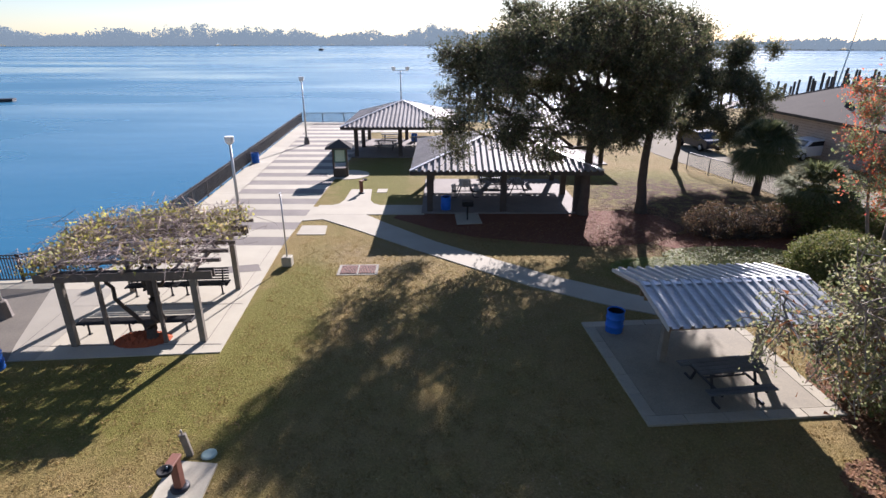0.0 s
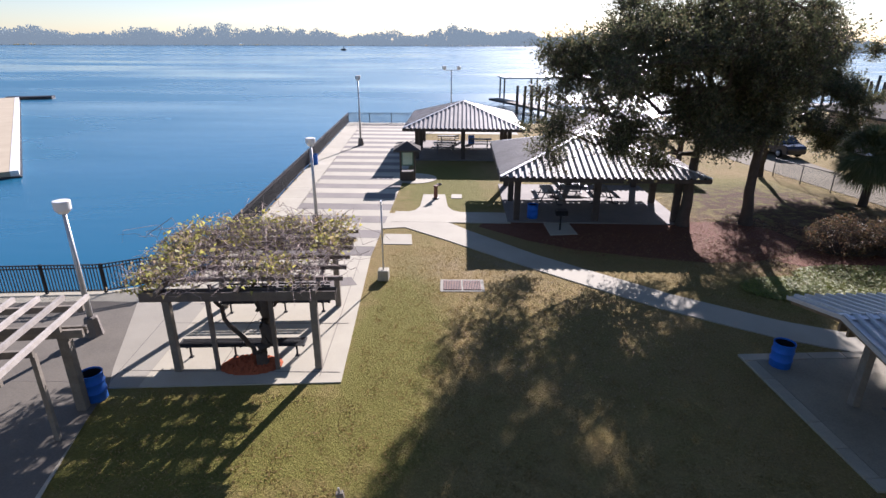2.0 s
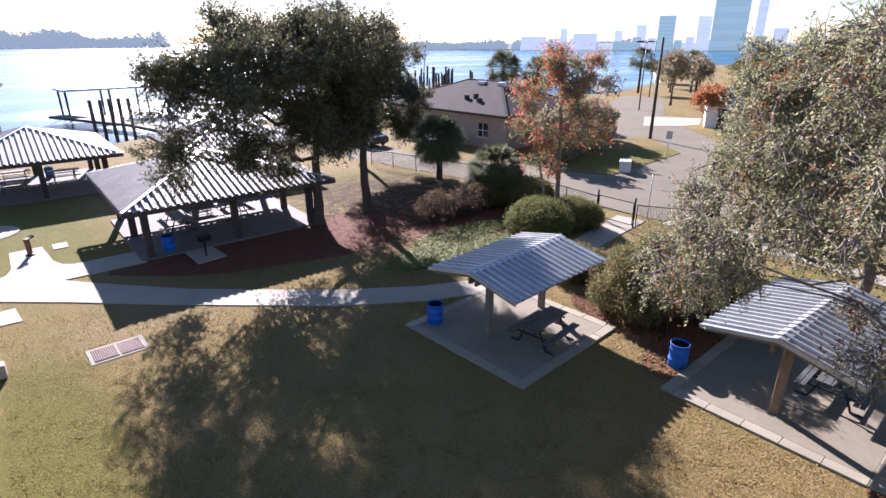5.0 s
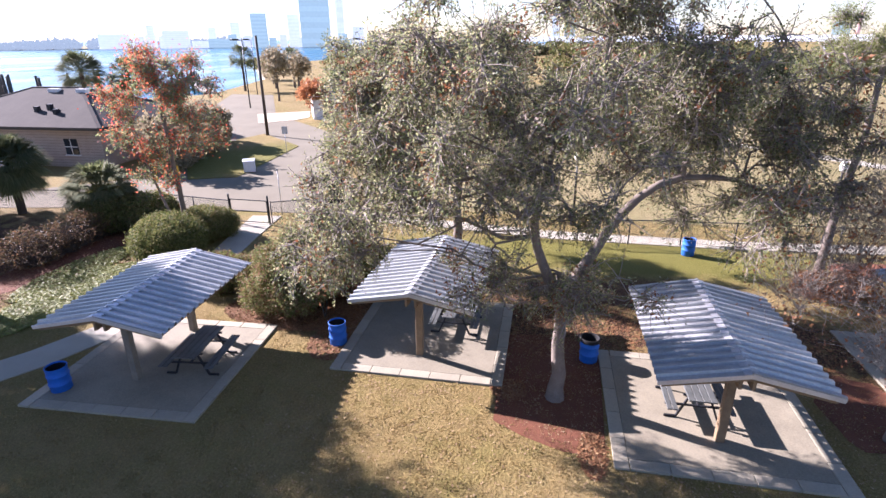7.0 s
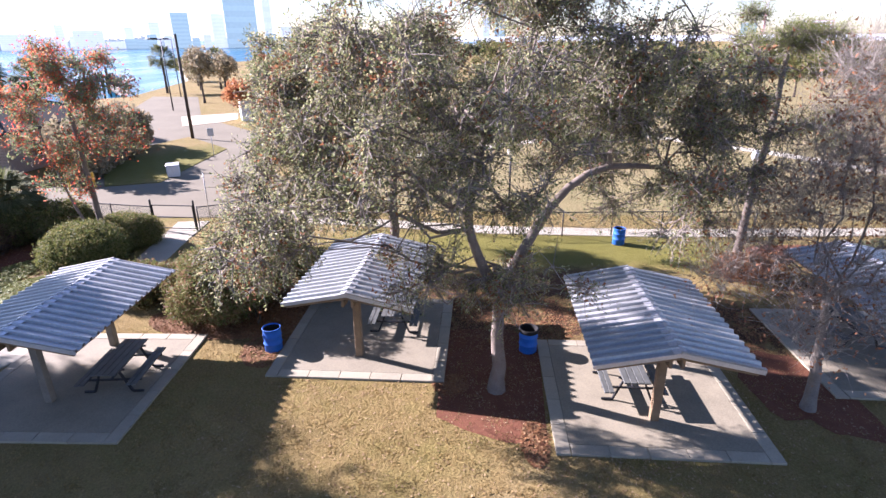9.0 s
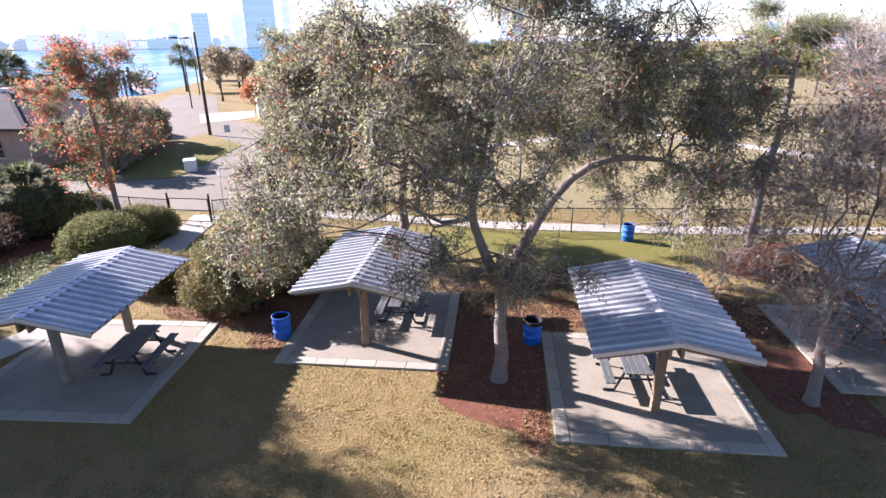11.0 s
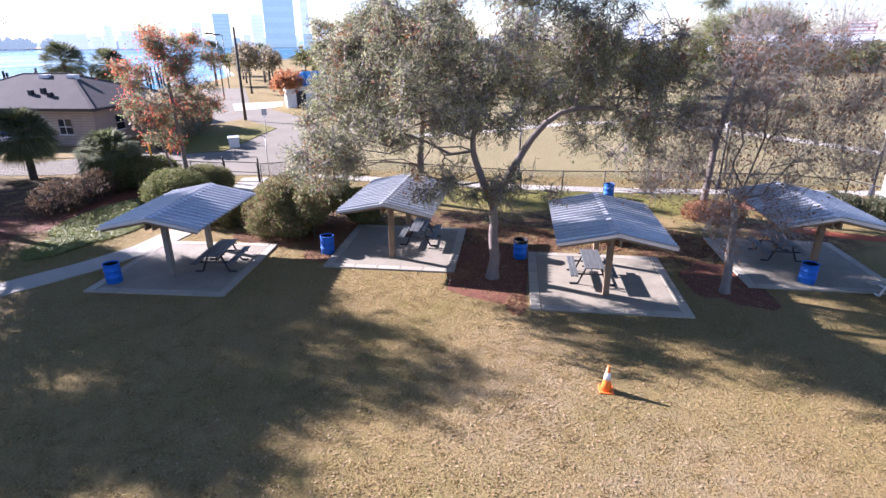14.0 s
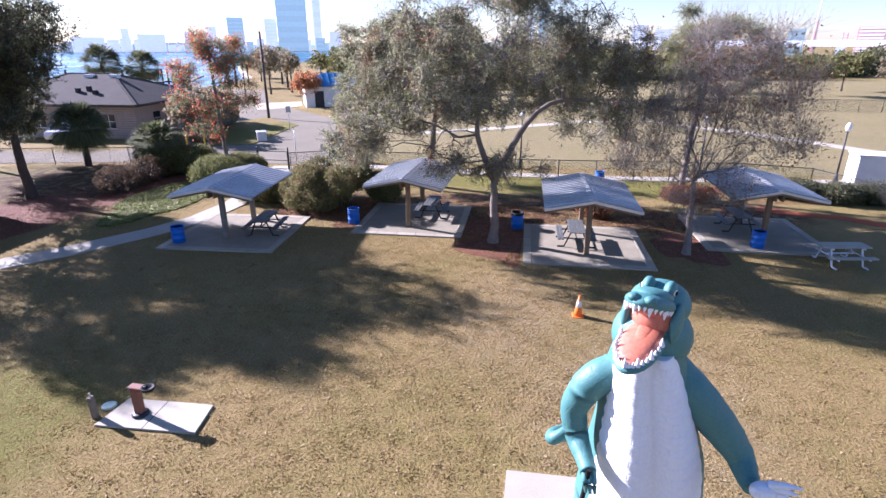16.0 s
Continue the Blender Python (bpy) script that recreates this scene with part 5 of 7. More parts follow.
tree("maple_tree", "slender tree with red and fading green autumn leaves", "tree", (16.9, 19.5, 0), [(0, 0, -0.1), (0.1, 0.1, 3), (0.0, 0.2, 8.0)],
     [(-0.2, 1.2, 4.4, 1.4, 1.3, 0.9), (0.2, -1.2, 4.9, 1.4, 1.4, 1.0), (-0.3, 1.7, 6.3, 1.4, 1.3, 1.0), (0.2, 0.0, 6.8, 1.4, 1.4, 1.1), (0.3, -1.7, 6.6, 1.3, 1.3, 0.9), (0, 0.4, 8.5, 1.1, 1.1, 1.0), (-0.2, 1.0, 7.6, 1.2, 1.2, 0.8), (0.2, -0.9, 7.9, 1.1, 1.1, 0.8), (-0.3, 0.6, 3.4, 1.0, 1.0, 0.7), (-0.2, 2.6, 5.2, 0.8, 0.8, 0.6)],
     420, 36, 0.052, "fade_leaf", bark="bark", extra=("red_leaf", 0.27, 56, 0.05, "red_leaves"), r0=0.15, twigs=5, seed=51, spread=0.26, fork=0.3, limb_r=0.06, lumps=4, twig_len=0.45,
     stems=[([(0.0, 0.1, 0.0), (-0.2, 0.7, 1.6), (-0.3, 1.1, 3.2), (-0.3, 1.5, 5.2)], 0.08, 0.03)])


def bush(name, label, blobs, n, size, leaf, seed, x=0, y=0, stems=24):
    rs = np.random.RandomState(seed)
    top = thing(name, pose(x, y, 0), label, "bush")
    c, k = in_blobs(rs, blobs, n, 0.12)
    c[:, 2] = np.abs(c[:, 2])
    v, f = leaf_cloud(rs, c, 14, 0.09, size)
    part("foliage", np_mesh("foliage", v, f), M[leaf], top)
    lines = []
    for i in range(stems):
        b = blobs[rs.randint(len(blobs))]
        lines.append(bend(rs, (b[0] + rs.normal(0, 0.15), b[1] + rs.normal(0, 0.15), -0.05), c[rs.randint(len(c))], 5, 0.15, 0, 0.03, 0.008))
    v, f = tubes(lines, 4)
    tagged(part("stem_work", np_mesh("stem_work", v, f), M["bark_dark"], top), kind="stuff")
    return top


bush("shrub", "clipped round yellow-green shrub", [(0, 0, 0.82, 1.65, 1.6, 0.9), (0.5, 0.5, 0.8, 1.3, 1.3, 0.95), (-0.6, -0.4, 0.7, 1.2, 1.1, 0.85)], 5000, 0.044, "clipped_leaf", 61, 14.9, 18.9)
bush("shrub", "clipped dark shrub beside the red tree", [(0, 0, 0.7, 1.3, 1.2, 0.85), (0.6, -0.5, 0.6, 0.9, 0.9, 0.75)], 4000, 0.034, "bush_leaf", 62, 17.2, 18.8)
hr = random.Random(5)
HEDGE = [(hr.uniform(-0.55, 0.55), -1.55 + 3.1 * k / 13, 0.6 + hr.uniform(-0.04, 0.06), 0.62, 0.55, 0.62) for k in range(14)]
bush("hedge", "low clipped hedge with brown and green leaves", HEDGE, 5200, 0.04, "hedge_leaf", 63, 12.55, 13.9)
LOOSE = [(hr.uniform(-1.2, 1.0), hr.uniform(-1.3, 1.5), hr.uniform(0.6, 1.8), hr.uniform(0.55, 0.95), hr.uniform(0.55, 0.95), hr.uniform(0.4, 0.75)) for _ in range(26)]
bush("shrub", "loose rounded evergreen shrub between the shelters", LOOSE, 8600, 0.046, "hedge_leaf", 67, 11.9, 10.5)
LOOSE = [(hr.uniform(-0.7, 0.7), hr.uniform(-0.9, 0.9), hr.uniform(0.5, 1.1), hr.uniform(0.4, 0.8), hr.uniform(0.4, 0.8), hr.uniform(0.35, 0.65)) for _ in range(9)]
bush("shrub", "loose evergreen shrub behind the shelter", LOOSE, 2600, 0.046, "bush_leaf", 68, 13.7, 8.6)
bush("shrub", "leggy brown-leaved shrub row", [(0, 0, 0.8, 1.5, 1.0, 0.9), (2.4, 0.1, 0.8, 1.6, 1.0, 0.9), (4.2, 0.3, 0.7, 1.3, 1.0, 0.8)], 620, 0.042, "shrub_brown", 64, 12.6, 23.9, 300)
bush("shrub", "small dry red-brown shrub behind the shelter", [(0, 0, 0.5, 0.7, 0.8, 0.5), (0.2, 0.5, 0.4, 0.5, 0.5, 0.4)], 320, 0.05, "brown_leaf", 69, 12.6, -3.1, 60)
bush("shrub", "dry red-brown brush at the foot of the pine", [(0, 0, 0.4, 0.9, 1.2, 0.45), (0.2, -1.0, 0.35, 0.7, 0.8, 0.4)], 420, 0.05, "brown_leaf", 70, 16.3, -8.0, 80)
bush("hedge", "long fading tan hedge along the low building", [(-5.5 + 1.5 * i, -1.6 + 0.5 * i, 1.2, 1.2, 0.9, 1.25) for i in range(9)], 2600, 0.12, "tan_leaf", 71, 34.5, 31.2, 80)
for k, (x, y) in enumerate(((17.9, -14.4), (17.4, -16.2), (17.6, -18.0))):
    bush("shrub", "low dark evergreen shrub along the fence", [(0, 0, 0.5, 0.9, 1.1, 0.55), (0.1, 0.7, 0.4, 0.7, 0.7, 0.45)], 1100, 0.05, "dark_leaf", 120 + k, x, y)
bush("shrub", "dark evergreen shrub mass", [(0, 0, 1.0, 1.7, 1.5, 1.2), (0.5, -2.0, 0.8, 1.4, 1.4, 1.0)], 3600, 0.06, "bush_leaf", 65, 17.6, 24.4)


def palm(x, y, h, n, length, seed, label):
    rs = np.random.RandomState(seed)
    p = thing("palm_tree", pose(x, y, 0), label, "palm", "palms")
    v, f = tubes([(np.array([(0, 0, -0.1), (0.05, 0, h * 0.5), (0, 0.05, h)]), np.array([0.24, 0.2, 0.2]))], 10)
    part("trunk", np_mesh("trunk", v, f, True), M["bark_dark"], p)
    V, Q = [], []
    for i in range(n):
        a, e = rs.uniform(0, 6.28), rs.uniform(-0.8, 1.3)
        d = np.array([math.cos(a) * math.cos(e), math.sin(a) * math.cos(e), math.sin(e)])
        side = np.array([-math.sin(a), math.cos(a), 0])
        c = np.array([0, 0, h]) + d * length * 0.55
        for j in range(24):
            s = (j / 23 - 0.5) * 3.2
            t = d * math.cos(s) + side * math.sin(s)
            tip = c + t * length * 0.55 + np.array([0, 0, -0.18 * length * rs.uniform(0.5, 1.3)])
            w = np.cross(t, d + 0.01) 
            w = np.cross(t, np.array([0, 0, 1.0]))
            w = w / (np.linalg.norm(w) + 1e-6) * 0.035
            mid = c + t * length * 0.3
            b = len(V)
            V += [c, mid - w, tip, mid + w]
            Q.append((b, b + 1, b + 2, b + 3))
        b = len(V)
        w = side * 0.02
        o = np.array([0, 0, h])
        V += [o - w, o + w, c + w, c - w]
        Q.append((b, b + 1, b + 2, b + 3))
    part("fronds", np_mesh("fronds", np.array(V), np.array(Q)), M["palm_leaf"], p)
    return p


palm(18.7, 31.5, 2.7, 150, 2.0, 71, "cabbage palm with a round head of fan leaves")
palm(17.6, 24.8, 1.9, 110, 1.8, 72, "low cabbage palm among shrubs")
palm(44.3, 51.0, 6.0, 110, 2.5, 73, "cabbage palm behind the low building")
palm(47.6, 48.4, 5.4, 110, 2.4, 74, "cabbage palm behind the low building")
palm(90, 61, 6.0, 70, 2.6, 76, "cabbage palm on the river bank")
palm(98, 55, 5.4, 70, 2.6, 77, "cabbage palm on the river bank")
palm(90, 50, 4.6, 60, 2.2, 75, "far cabbage palm near the docks")
# unseen trunk; crown added to fill the background and shade the fourth slab
tree("oak_tree", "live oak with dead brown leaves, added behind the front oak for shade", "tree", (17.2, 6.2, 0), [(0, 0, -0.1), (0.0, 0.0, 2.0), (0.1, -0.2, 4.6)],
     [(-1.0, -1.6, 6.4, 2.2, 2.2, 1.5), (-0.5, 1.0, 7.4, 2.2, 2.2, 1.4), (-0.5, -3.8, 6.0, 2.1, 2.0, 1.4), (0, -5.8, 5.6, 1.7, 1.7, 1.2), (-1.8, -0.2, 8.4, 2.0, 2.0, 1.3), (-1.0, 3.0, 8.3, 2.0, 2.0, 1.3), (0.2, -7.8, 6.4, 1.9, 1.9, 1.3), (-0.6, -2.6, 4.4, 1.4, 1.5, 0.8), (-2.0, -4.5, 7.3, 1.9, 1.9, 1.3), (0.5, -6.5, 7.2, 1.8, 1.8, 1.2), (-2.2, -7.4, 6.2, 1.6, 1.6, 1.1), (-2.4, -2.0, 8.0, 1.8, 1.8, 1.2)],
     1350, 80, 0.046, "oak_leaf", r0=0.24, twigs=5, seed=45, spread=0.24, fork=0.45, limb_r=0.13, lumps=10, tuft=(0.2, 0.36), extra=("brown_leaf", 0.06, 60, 0.06, "dead_leaves"))

# unseen tree, added behind the front oak to shade the lawn there
tree("oak_tree", "unseen young oak, added to shade the lawn behind the shelters", "tree", (17.6, 10.4, 0), [(0, 0, -0.1), (0.0, 0.0, 1.6), (0.1, 0, 3.6)],
     [(0, 0, 5.2, 1.7, 1.8, 1.3), (-0.7, -0.9, 4.2, 1.4, 1.4, 1.0), (0.3, -1.5, 5.6, 1.4, 1.5, 1.1), (0.2, 1.0, 4.2, 1.3, 1.3, 1.0), (2.6, -1.5, 5.0, 1.6, 1.8, 1.2), (2.4, 1.2, 5.4, 1.6, 1.6, 1.2), (2.8, -4.2, 4.8, 1.5, 1.6, 1.1)],
     640, 72, 0.046, "oak_leaf", r0=0.15, twigs=4, seed=47, spread=0.24, fork=0.4, limb_r=0.08, lumps=8, tuft=(0.24, 0.42))

# vine over the pergola
rs = np.random.RandomState(81)
vine = thing("vine", pose(-8.75, 14.6, 0.03, 0, 0, 4), "tangled grape vine with yellow-green and brown leaves on the pergola", "vine")
lines = [bend(rs, (0, 0, -0.05), (0.1, 0.1, 2.35), 12, 0.12, 0, 0.17, 0.11), bend(rs, (0.1, 0, -0.05), (-1.4, 0.3, 2.3), 12, 0.1, -0.16, 0.08, 0.055), bend(rs, (-0.1, 0.1, 0.3), (0.25, 0.2, 2.5), 12, 0.14, 0, 0.08, 0.05), bend(rs, (0.1, -0.05, 0.6), (-0.35, 0.5, 2.5), 10, 0.1, 0, 0.07, 0.045), bend(rs, (0.1, 0.1, 1.7), (1.2, 0.9, 2.55), 8, 0.08, 0, 0.05, 0.03)]
cv = np.stack([rs.uniform(-3.3, 1.9, 700), rs.uniform(-0.25, 4.2, 700), 2.5 + np.abs(rs.normal(0, 0.13, 700))], 1)
cv[:, 2] += 0.06 * cv[:, 1] - 0.3 * np.clip(np.abs(cv[:, 0] + 0.7) - 2.2, 0, 1)
for i in range(1050):
    a = cv[rs.randint(700)]
    b = a + rs.normal(0, 1, 3) * (0.6, 0.55, 0.10)
    b[2] = max(b[2], 2.3)
    lines.append(bend(rs, a, b, 6, 0.3, rs.uniform(-0.05, 0.2), 0.012, 0.004))
for i in range(16):
    a = cv[rs.randint(700)]
    e = np.array([-4.0 if rs.uniform() < 0.6 else 2.4, rs.uniform(-1.2, 4.4), rs.uniform(2.1, 2.5)])
    lines.append(bend(rs, a, a + (e - a) * rs.uniform(0.3, 0.8), 6, 0.06, 0.15, 0.011, 0.004))
v, f = tubes(lines[:5], 8)
part("trunk", np_mesh("trunk", v, f, True), M["bark_dark"], vine)
v, f = tubes(lines[5:], 4)
tagged(part("stem_work", np_mesh("stem_work", v, f), M["vine_stem"], vine), kind="stuff")
edge = cv[(cv[:, 0] < -2.3) | (cv[:, 1] > 3.4) | (np.sin(cv[:, 0] * 2.3 + 1.0) * np.sin(cv[:, 1] * 1.9) > 0.45) | (rs.uniform(0, 1, 700) < 0.10)]
v, f = leaf_cloud(rs, edge, 12, (0.2, 0.2, 0.11), 0.058, 0.06, 0.8)
part("foliage", np_mesh("foliage", v, f), M["vine_leaf"], vine)


# far trees of the field and the river bank
k = 300
for name, label, x, y, h, r, leaf, n in (
        ("tan_tree", "autumn tree with tan leaves by the drive", 75, 46, 8.5, 2.6, "tan_leaf", 110), ("tan_tree", "autumn tree with tan leaves by the drive", 79, 44, 7.5, 2.2, "tan_leaf", 90),
        ("orange_tree", "small tree with orange leaves beside the hut", 57.5, 31.5, 4.8, 2.0, "orange_leaf", 110), ("oak_tree", "dark evergreen tree on the river bank", 96, 58, 7.5, 2.6, "bush_leaf", 100),
        ("oak_tree", "green tree behind the hut", 88, 38, 7.5, 3.0, "bush_leaf", 110), ("oak_tree", "green tree behind the hut", 96, 34, 6.5, 2.6, "bush_leaf", 90),
        ("oak_tree", "oak at the far side of the field", 70, 10, 9, 4.0, "bush_leaf", 120), ("oak_tree", "oak at the far side of the field", 78, 2, 9, 4.2, "bush_leaf", 120),
        ("oak_tree", "oak at the far side of the field", 68, -6, 8.5, 3.8, "bush_leaf", 120), ("oak_tree", "oak at the far side of the field", 80, -12, 9, 4.2, "bush_leaf", 120),
        ("oak_tree", "oak at the far side of the field", 92, -24, 9, 4.0, "bush_leaf", 120), ("oak_tree", "round oak in the field", 87, -43, 6.8, 3.6, "bush_leaf", 120), ("oak_tree", "round oak in the field", 97, -52, 7.0, 3.4, "bush_leaf", 110),
        ("oak_tree", "green tree on the river bank", 106, 64, 6.0, 3.2, "bush_leaf", 100), ("oak_tree", "green tree on the river bank", 112, 52, 6.5, 3.4, "bush_leaf", 100), ("oak_tree", "low green tree on the river bank", 118, 74, 5.5, 3.4, "bush_leaf", 90),
        ("tan_tree", "tan tree in the field", 92, -57, 6.0, 2.6, "tan_leaf", 100),
        ("tan_tree", "thin brown shrub tree along the drive", 29.5, 30.5, 4.2, 1.6, "tan_leaf", 70), ("tan_tree", "thin brown shrub tree along the drive", 34.5, 32.5, 4.4, 1.8, "tan_leaf", 80), ("tan_tree", "thin brown shrub tree along the drive", 39.5, 33.6, 4.0, 1.7, "tan_leaf", 80)):
    k += 1
    tree(name, label, "tree", (x, y, 0), [(0, 0, -0.1), (0.1, 0, h * 0.4), (0, 0, h * 0.7)],
         [(0, 0, h * 0.62, r, r, h * 0.24), (r * 0.35, r * 0.3, h * 0.8, r * 0.65, r * 0.65, h * 0.17), (-r * 0.35, -r * 0.3, h * 0.75, r * 0.7, r * 0.7, h * 0.18)],
         n, 26, 0.2, leaf, bark="bark_dark", r0=0.16, twigs=2, seed=k, spread=0.38, fork=0.4, limb_r=0.07, group="distant trees")


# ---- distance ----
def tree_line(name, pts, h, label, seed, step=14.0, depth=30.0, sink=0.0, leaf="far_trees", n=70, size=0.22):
    """A far wood: many leafy clumps along a line."""
    rs = np.random.RandomState(seed)
    cs = []
    for (x0, y0), (x1, y1) in zip(pts, pts[1:]):
        L = math.hypot(x1 - x0, y1 - y0)
        for i in range(int(L / step * 3)):
            t = rs.uniform(0, 1)
            r, hh = step * rs.uniform(0.6, 1.2), h * (0.62 + 0.16 * math.sin(t * L / step * 0.21 + seed) + 0.1 * math.sin(t * L / step * 0.67)) * rs.uniform(0.7, 1.15)
            c = np.array([x0 + (x1 - x0) * t, y0 + (y1 - y0) * t + rs.uniform(0, depth), hh * 0.5 - sink])
            d = rs.normal(0, 1, (n, 3))
            d /= np.linalg.norm(d, axis=1, keepdims=True)
            cs.append(c + d * np.array([r, r, hh * 0.5]) * rs.uniform(0.5, 1, (n, 1)))
    v, f = leaf_cloud(rs, np.concatenate(cs), 2, step * 0.12, step * size, 0, 0.8)
    return tagged(part(name, np_mesh(name, v, f), M[leaf]), label, "trees", "", "stuff")


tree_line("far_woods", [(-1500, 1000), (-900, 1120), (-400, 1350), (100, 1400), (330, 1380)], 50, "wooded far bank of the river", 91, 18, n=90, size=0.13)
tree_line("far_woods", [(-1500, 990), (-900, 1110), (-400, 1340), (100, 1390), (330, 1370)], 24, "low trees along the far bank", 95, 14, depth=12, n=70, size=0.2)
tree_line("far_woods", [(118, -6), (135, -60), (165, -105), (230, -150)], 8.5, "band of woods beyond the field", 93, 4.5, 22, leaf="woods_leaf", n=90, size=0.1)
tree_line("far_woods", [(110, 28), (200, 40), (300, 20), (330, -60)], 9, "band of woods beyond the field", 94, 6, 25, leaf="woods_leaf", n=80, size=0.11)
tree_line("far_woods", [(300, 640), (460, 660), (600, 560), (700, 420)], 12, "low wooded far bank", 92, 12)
sheet("far_bank", [(-1700, 985), (-900, 1105), (-400, 1335), (100, 1385), (350, 1365), (350, 1700), (-1700, 1700)], -0.9, "field", "far river bank", "ground")
sheet("far_bank", [(280, 632), (460, 650), (595, 552), (690, 415), (780, 270), (800, 150), (1000, 100), (1000, 900), (300, 900)], -0.8, "field", "low far river bank", "ground")


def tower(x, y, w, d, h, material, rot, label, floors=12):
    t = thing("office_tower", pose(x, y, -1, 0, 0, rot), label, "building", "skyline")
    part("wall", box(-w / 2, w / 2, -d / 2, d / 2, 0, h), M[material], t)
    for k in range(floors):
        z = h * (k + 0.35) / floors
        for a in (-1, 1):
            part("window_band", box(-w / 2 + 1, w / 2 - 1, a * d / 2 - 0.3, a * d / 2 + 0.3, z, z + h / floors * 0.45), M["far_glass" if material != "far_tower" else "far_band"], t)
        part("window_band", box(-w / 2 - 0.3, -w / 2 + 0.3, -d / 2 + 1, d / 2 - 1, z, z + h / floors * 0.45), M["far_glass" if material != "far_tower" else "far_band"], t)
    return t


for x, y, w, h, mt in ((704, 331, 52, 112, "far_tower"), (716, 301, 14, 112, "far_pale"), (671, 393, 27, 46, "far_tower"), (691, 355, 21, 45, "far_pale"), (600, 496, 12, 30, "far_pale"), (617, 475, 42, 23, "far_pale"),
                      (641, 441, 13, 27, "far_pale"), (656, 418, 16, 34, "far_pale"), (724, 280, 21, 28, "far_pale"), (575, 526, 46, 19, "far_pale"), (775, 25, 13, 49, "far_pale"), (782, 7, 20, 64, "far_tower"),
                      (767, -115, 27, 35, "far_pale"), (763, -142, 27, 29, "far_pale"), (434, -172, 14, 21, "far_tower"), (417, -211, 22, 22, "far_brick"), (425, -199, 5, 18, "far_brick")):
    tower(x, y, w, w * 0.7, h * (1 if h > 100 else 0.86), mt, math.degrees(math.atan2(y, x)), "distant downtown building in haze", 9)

rs = np.random.RandomState(77)
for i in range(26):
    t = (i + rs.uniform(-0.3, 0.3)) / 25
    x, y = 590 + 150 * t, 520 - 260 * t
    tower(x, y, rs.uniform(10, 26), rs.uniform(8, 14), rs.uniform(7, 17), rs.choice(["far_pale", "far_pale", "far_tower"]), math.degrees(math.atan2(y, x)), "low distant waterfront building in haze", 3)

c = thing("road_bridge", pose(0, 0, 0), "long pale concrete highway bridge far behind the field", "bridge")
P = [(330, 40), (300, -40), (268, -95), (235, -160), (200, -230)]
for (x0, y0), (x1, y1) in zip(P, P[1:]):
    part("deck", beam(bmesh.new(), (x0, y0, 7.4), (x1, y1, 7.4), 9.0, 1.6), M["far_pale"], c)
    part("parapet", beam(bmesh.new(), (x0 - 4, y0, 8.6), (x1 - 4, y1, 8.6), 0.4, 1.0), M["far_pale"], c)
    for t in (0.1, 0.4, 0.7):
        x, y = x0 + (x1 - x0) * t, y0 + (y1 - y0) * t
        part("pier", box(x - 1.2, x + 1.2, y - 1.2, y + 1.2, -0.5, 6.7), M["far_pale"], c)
c = thing("radio_mast", pose(541, -227, 0), "slender red and white lattice mast on the skyline", "mast")
part("lower_mast", lathe([(2.2, 0), (1.0, 26)], 6), M["far_brick"], c)
part("upper_mast", lathe([(1.0, 26), (0.4, 55)], 6), M["far_pale"], c)


# ---- small things on the promenade side ----
c = thing("notice_kiosk", pose(-6.9, 36.1, 0.03, 0, 0, 4), "notice board with a small hip roof and planter base", "notice board")
for x in (-0.55, 0.55):
    part("post", box(x * 0.8 - 0.06, x * 0.8 + 0.06, -0.06, 0.06, 0, 2.1), M["wood_dark"], c)
b = part("board", box(-0.38, 0.38, -0.06, 0.06, 0.95, 1.85), M["green_board"], c, "green framed notice board")
part("notice_sheet", box(-0.31, 0.31, -0.075, -0.06, 1.02, 1.78), M["notice"], b, "pale faded notice behind glass")
part("planter", box(-0.4, 0.4, -0.28, 0.28, 0, 0.6, bevel=0.03), M["wood_dark"], c)
bm = bmesh.new()
q = [bm.verts.new(p) for p in ((-0.85, -0.8, 2.05), (0.85, -0.8, 2.05), (0.85, 0.8, 2.05), (-0.85, 0.8, 2.05), (0, 0, 2.5), (-0.85, -0.8, 1.95), (0.85, -0.8, 1.95), (0.85, 0.8, 1.95), (-0.85, 0.8, 1.95))]
for f in ((0, 1, 4), (1, 2, 4), (2, 3, 4), (3, 0, 4), (0, 5, 6, 1), (1, 6, 7, 2), (2, 7, 8, 3), (3, 8, 5, 0), (8, 7, 6, 5)):
    bm.faces.new([q[k] for k in f])
part("roof", bm, M["shingle"], c)


def drinking_fountain(m, label):
    c = thing("drinking_fountain", m, label, "drinking fountain", "drinking fountains")
    part("foot", lathe([(0.19, 0), (0.19, 0.04), (0.12, 0.07)], 18), M["steel_dark"], c)
    part("column", box(-0.1, 0.1, -0.08, 0.08, 0.04, 0.72, bevel=0.02), M["rust"], c, "rust-brown painted steel column")
    part("arm", box(-0.13, 0.26, -0.1, 0.1, 0.72, 0.78, bevel=0.015), M["rust"], c)
    part("bowl", lathe([(0.05, 0.68), (0.13, 0.72), (0.155, 0.8), (0.13, 0.8), (0.08, 0.75), (0.01, 0.745)], 18, Matrix.Translation((0.36, 0, 0))), M["black"], c, "round dark basin")
    part("spout", lathe([(0.018, 0.745), (0.018, 0.8), (0.01, 0.81)], 8, Matrix.Translation((0.27, 0, 0))), M["galv"], c)
    return c


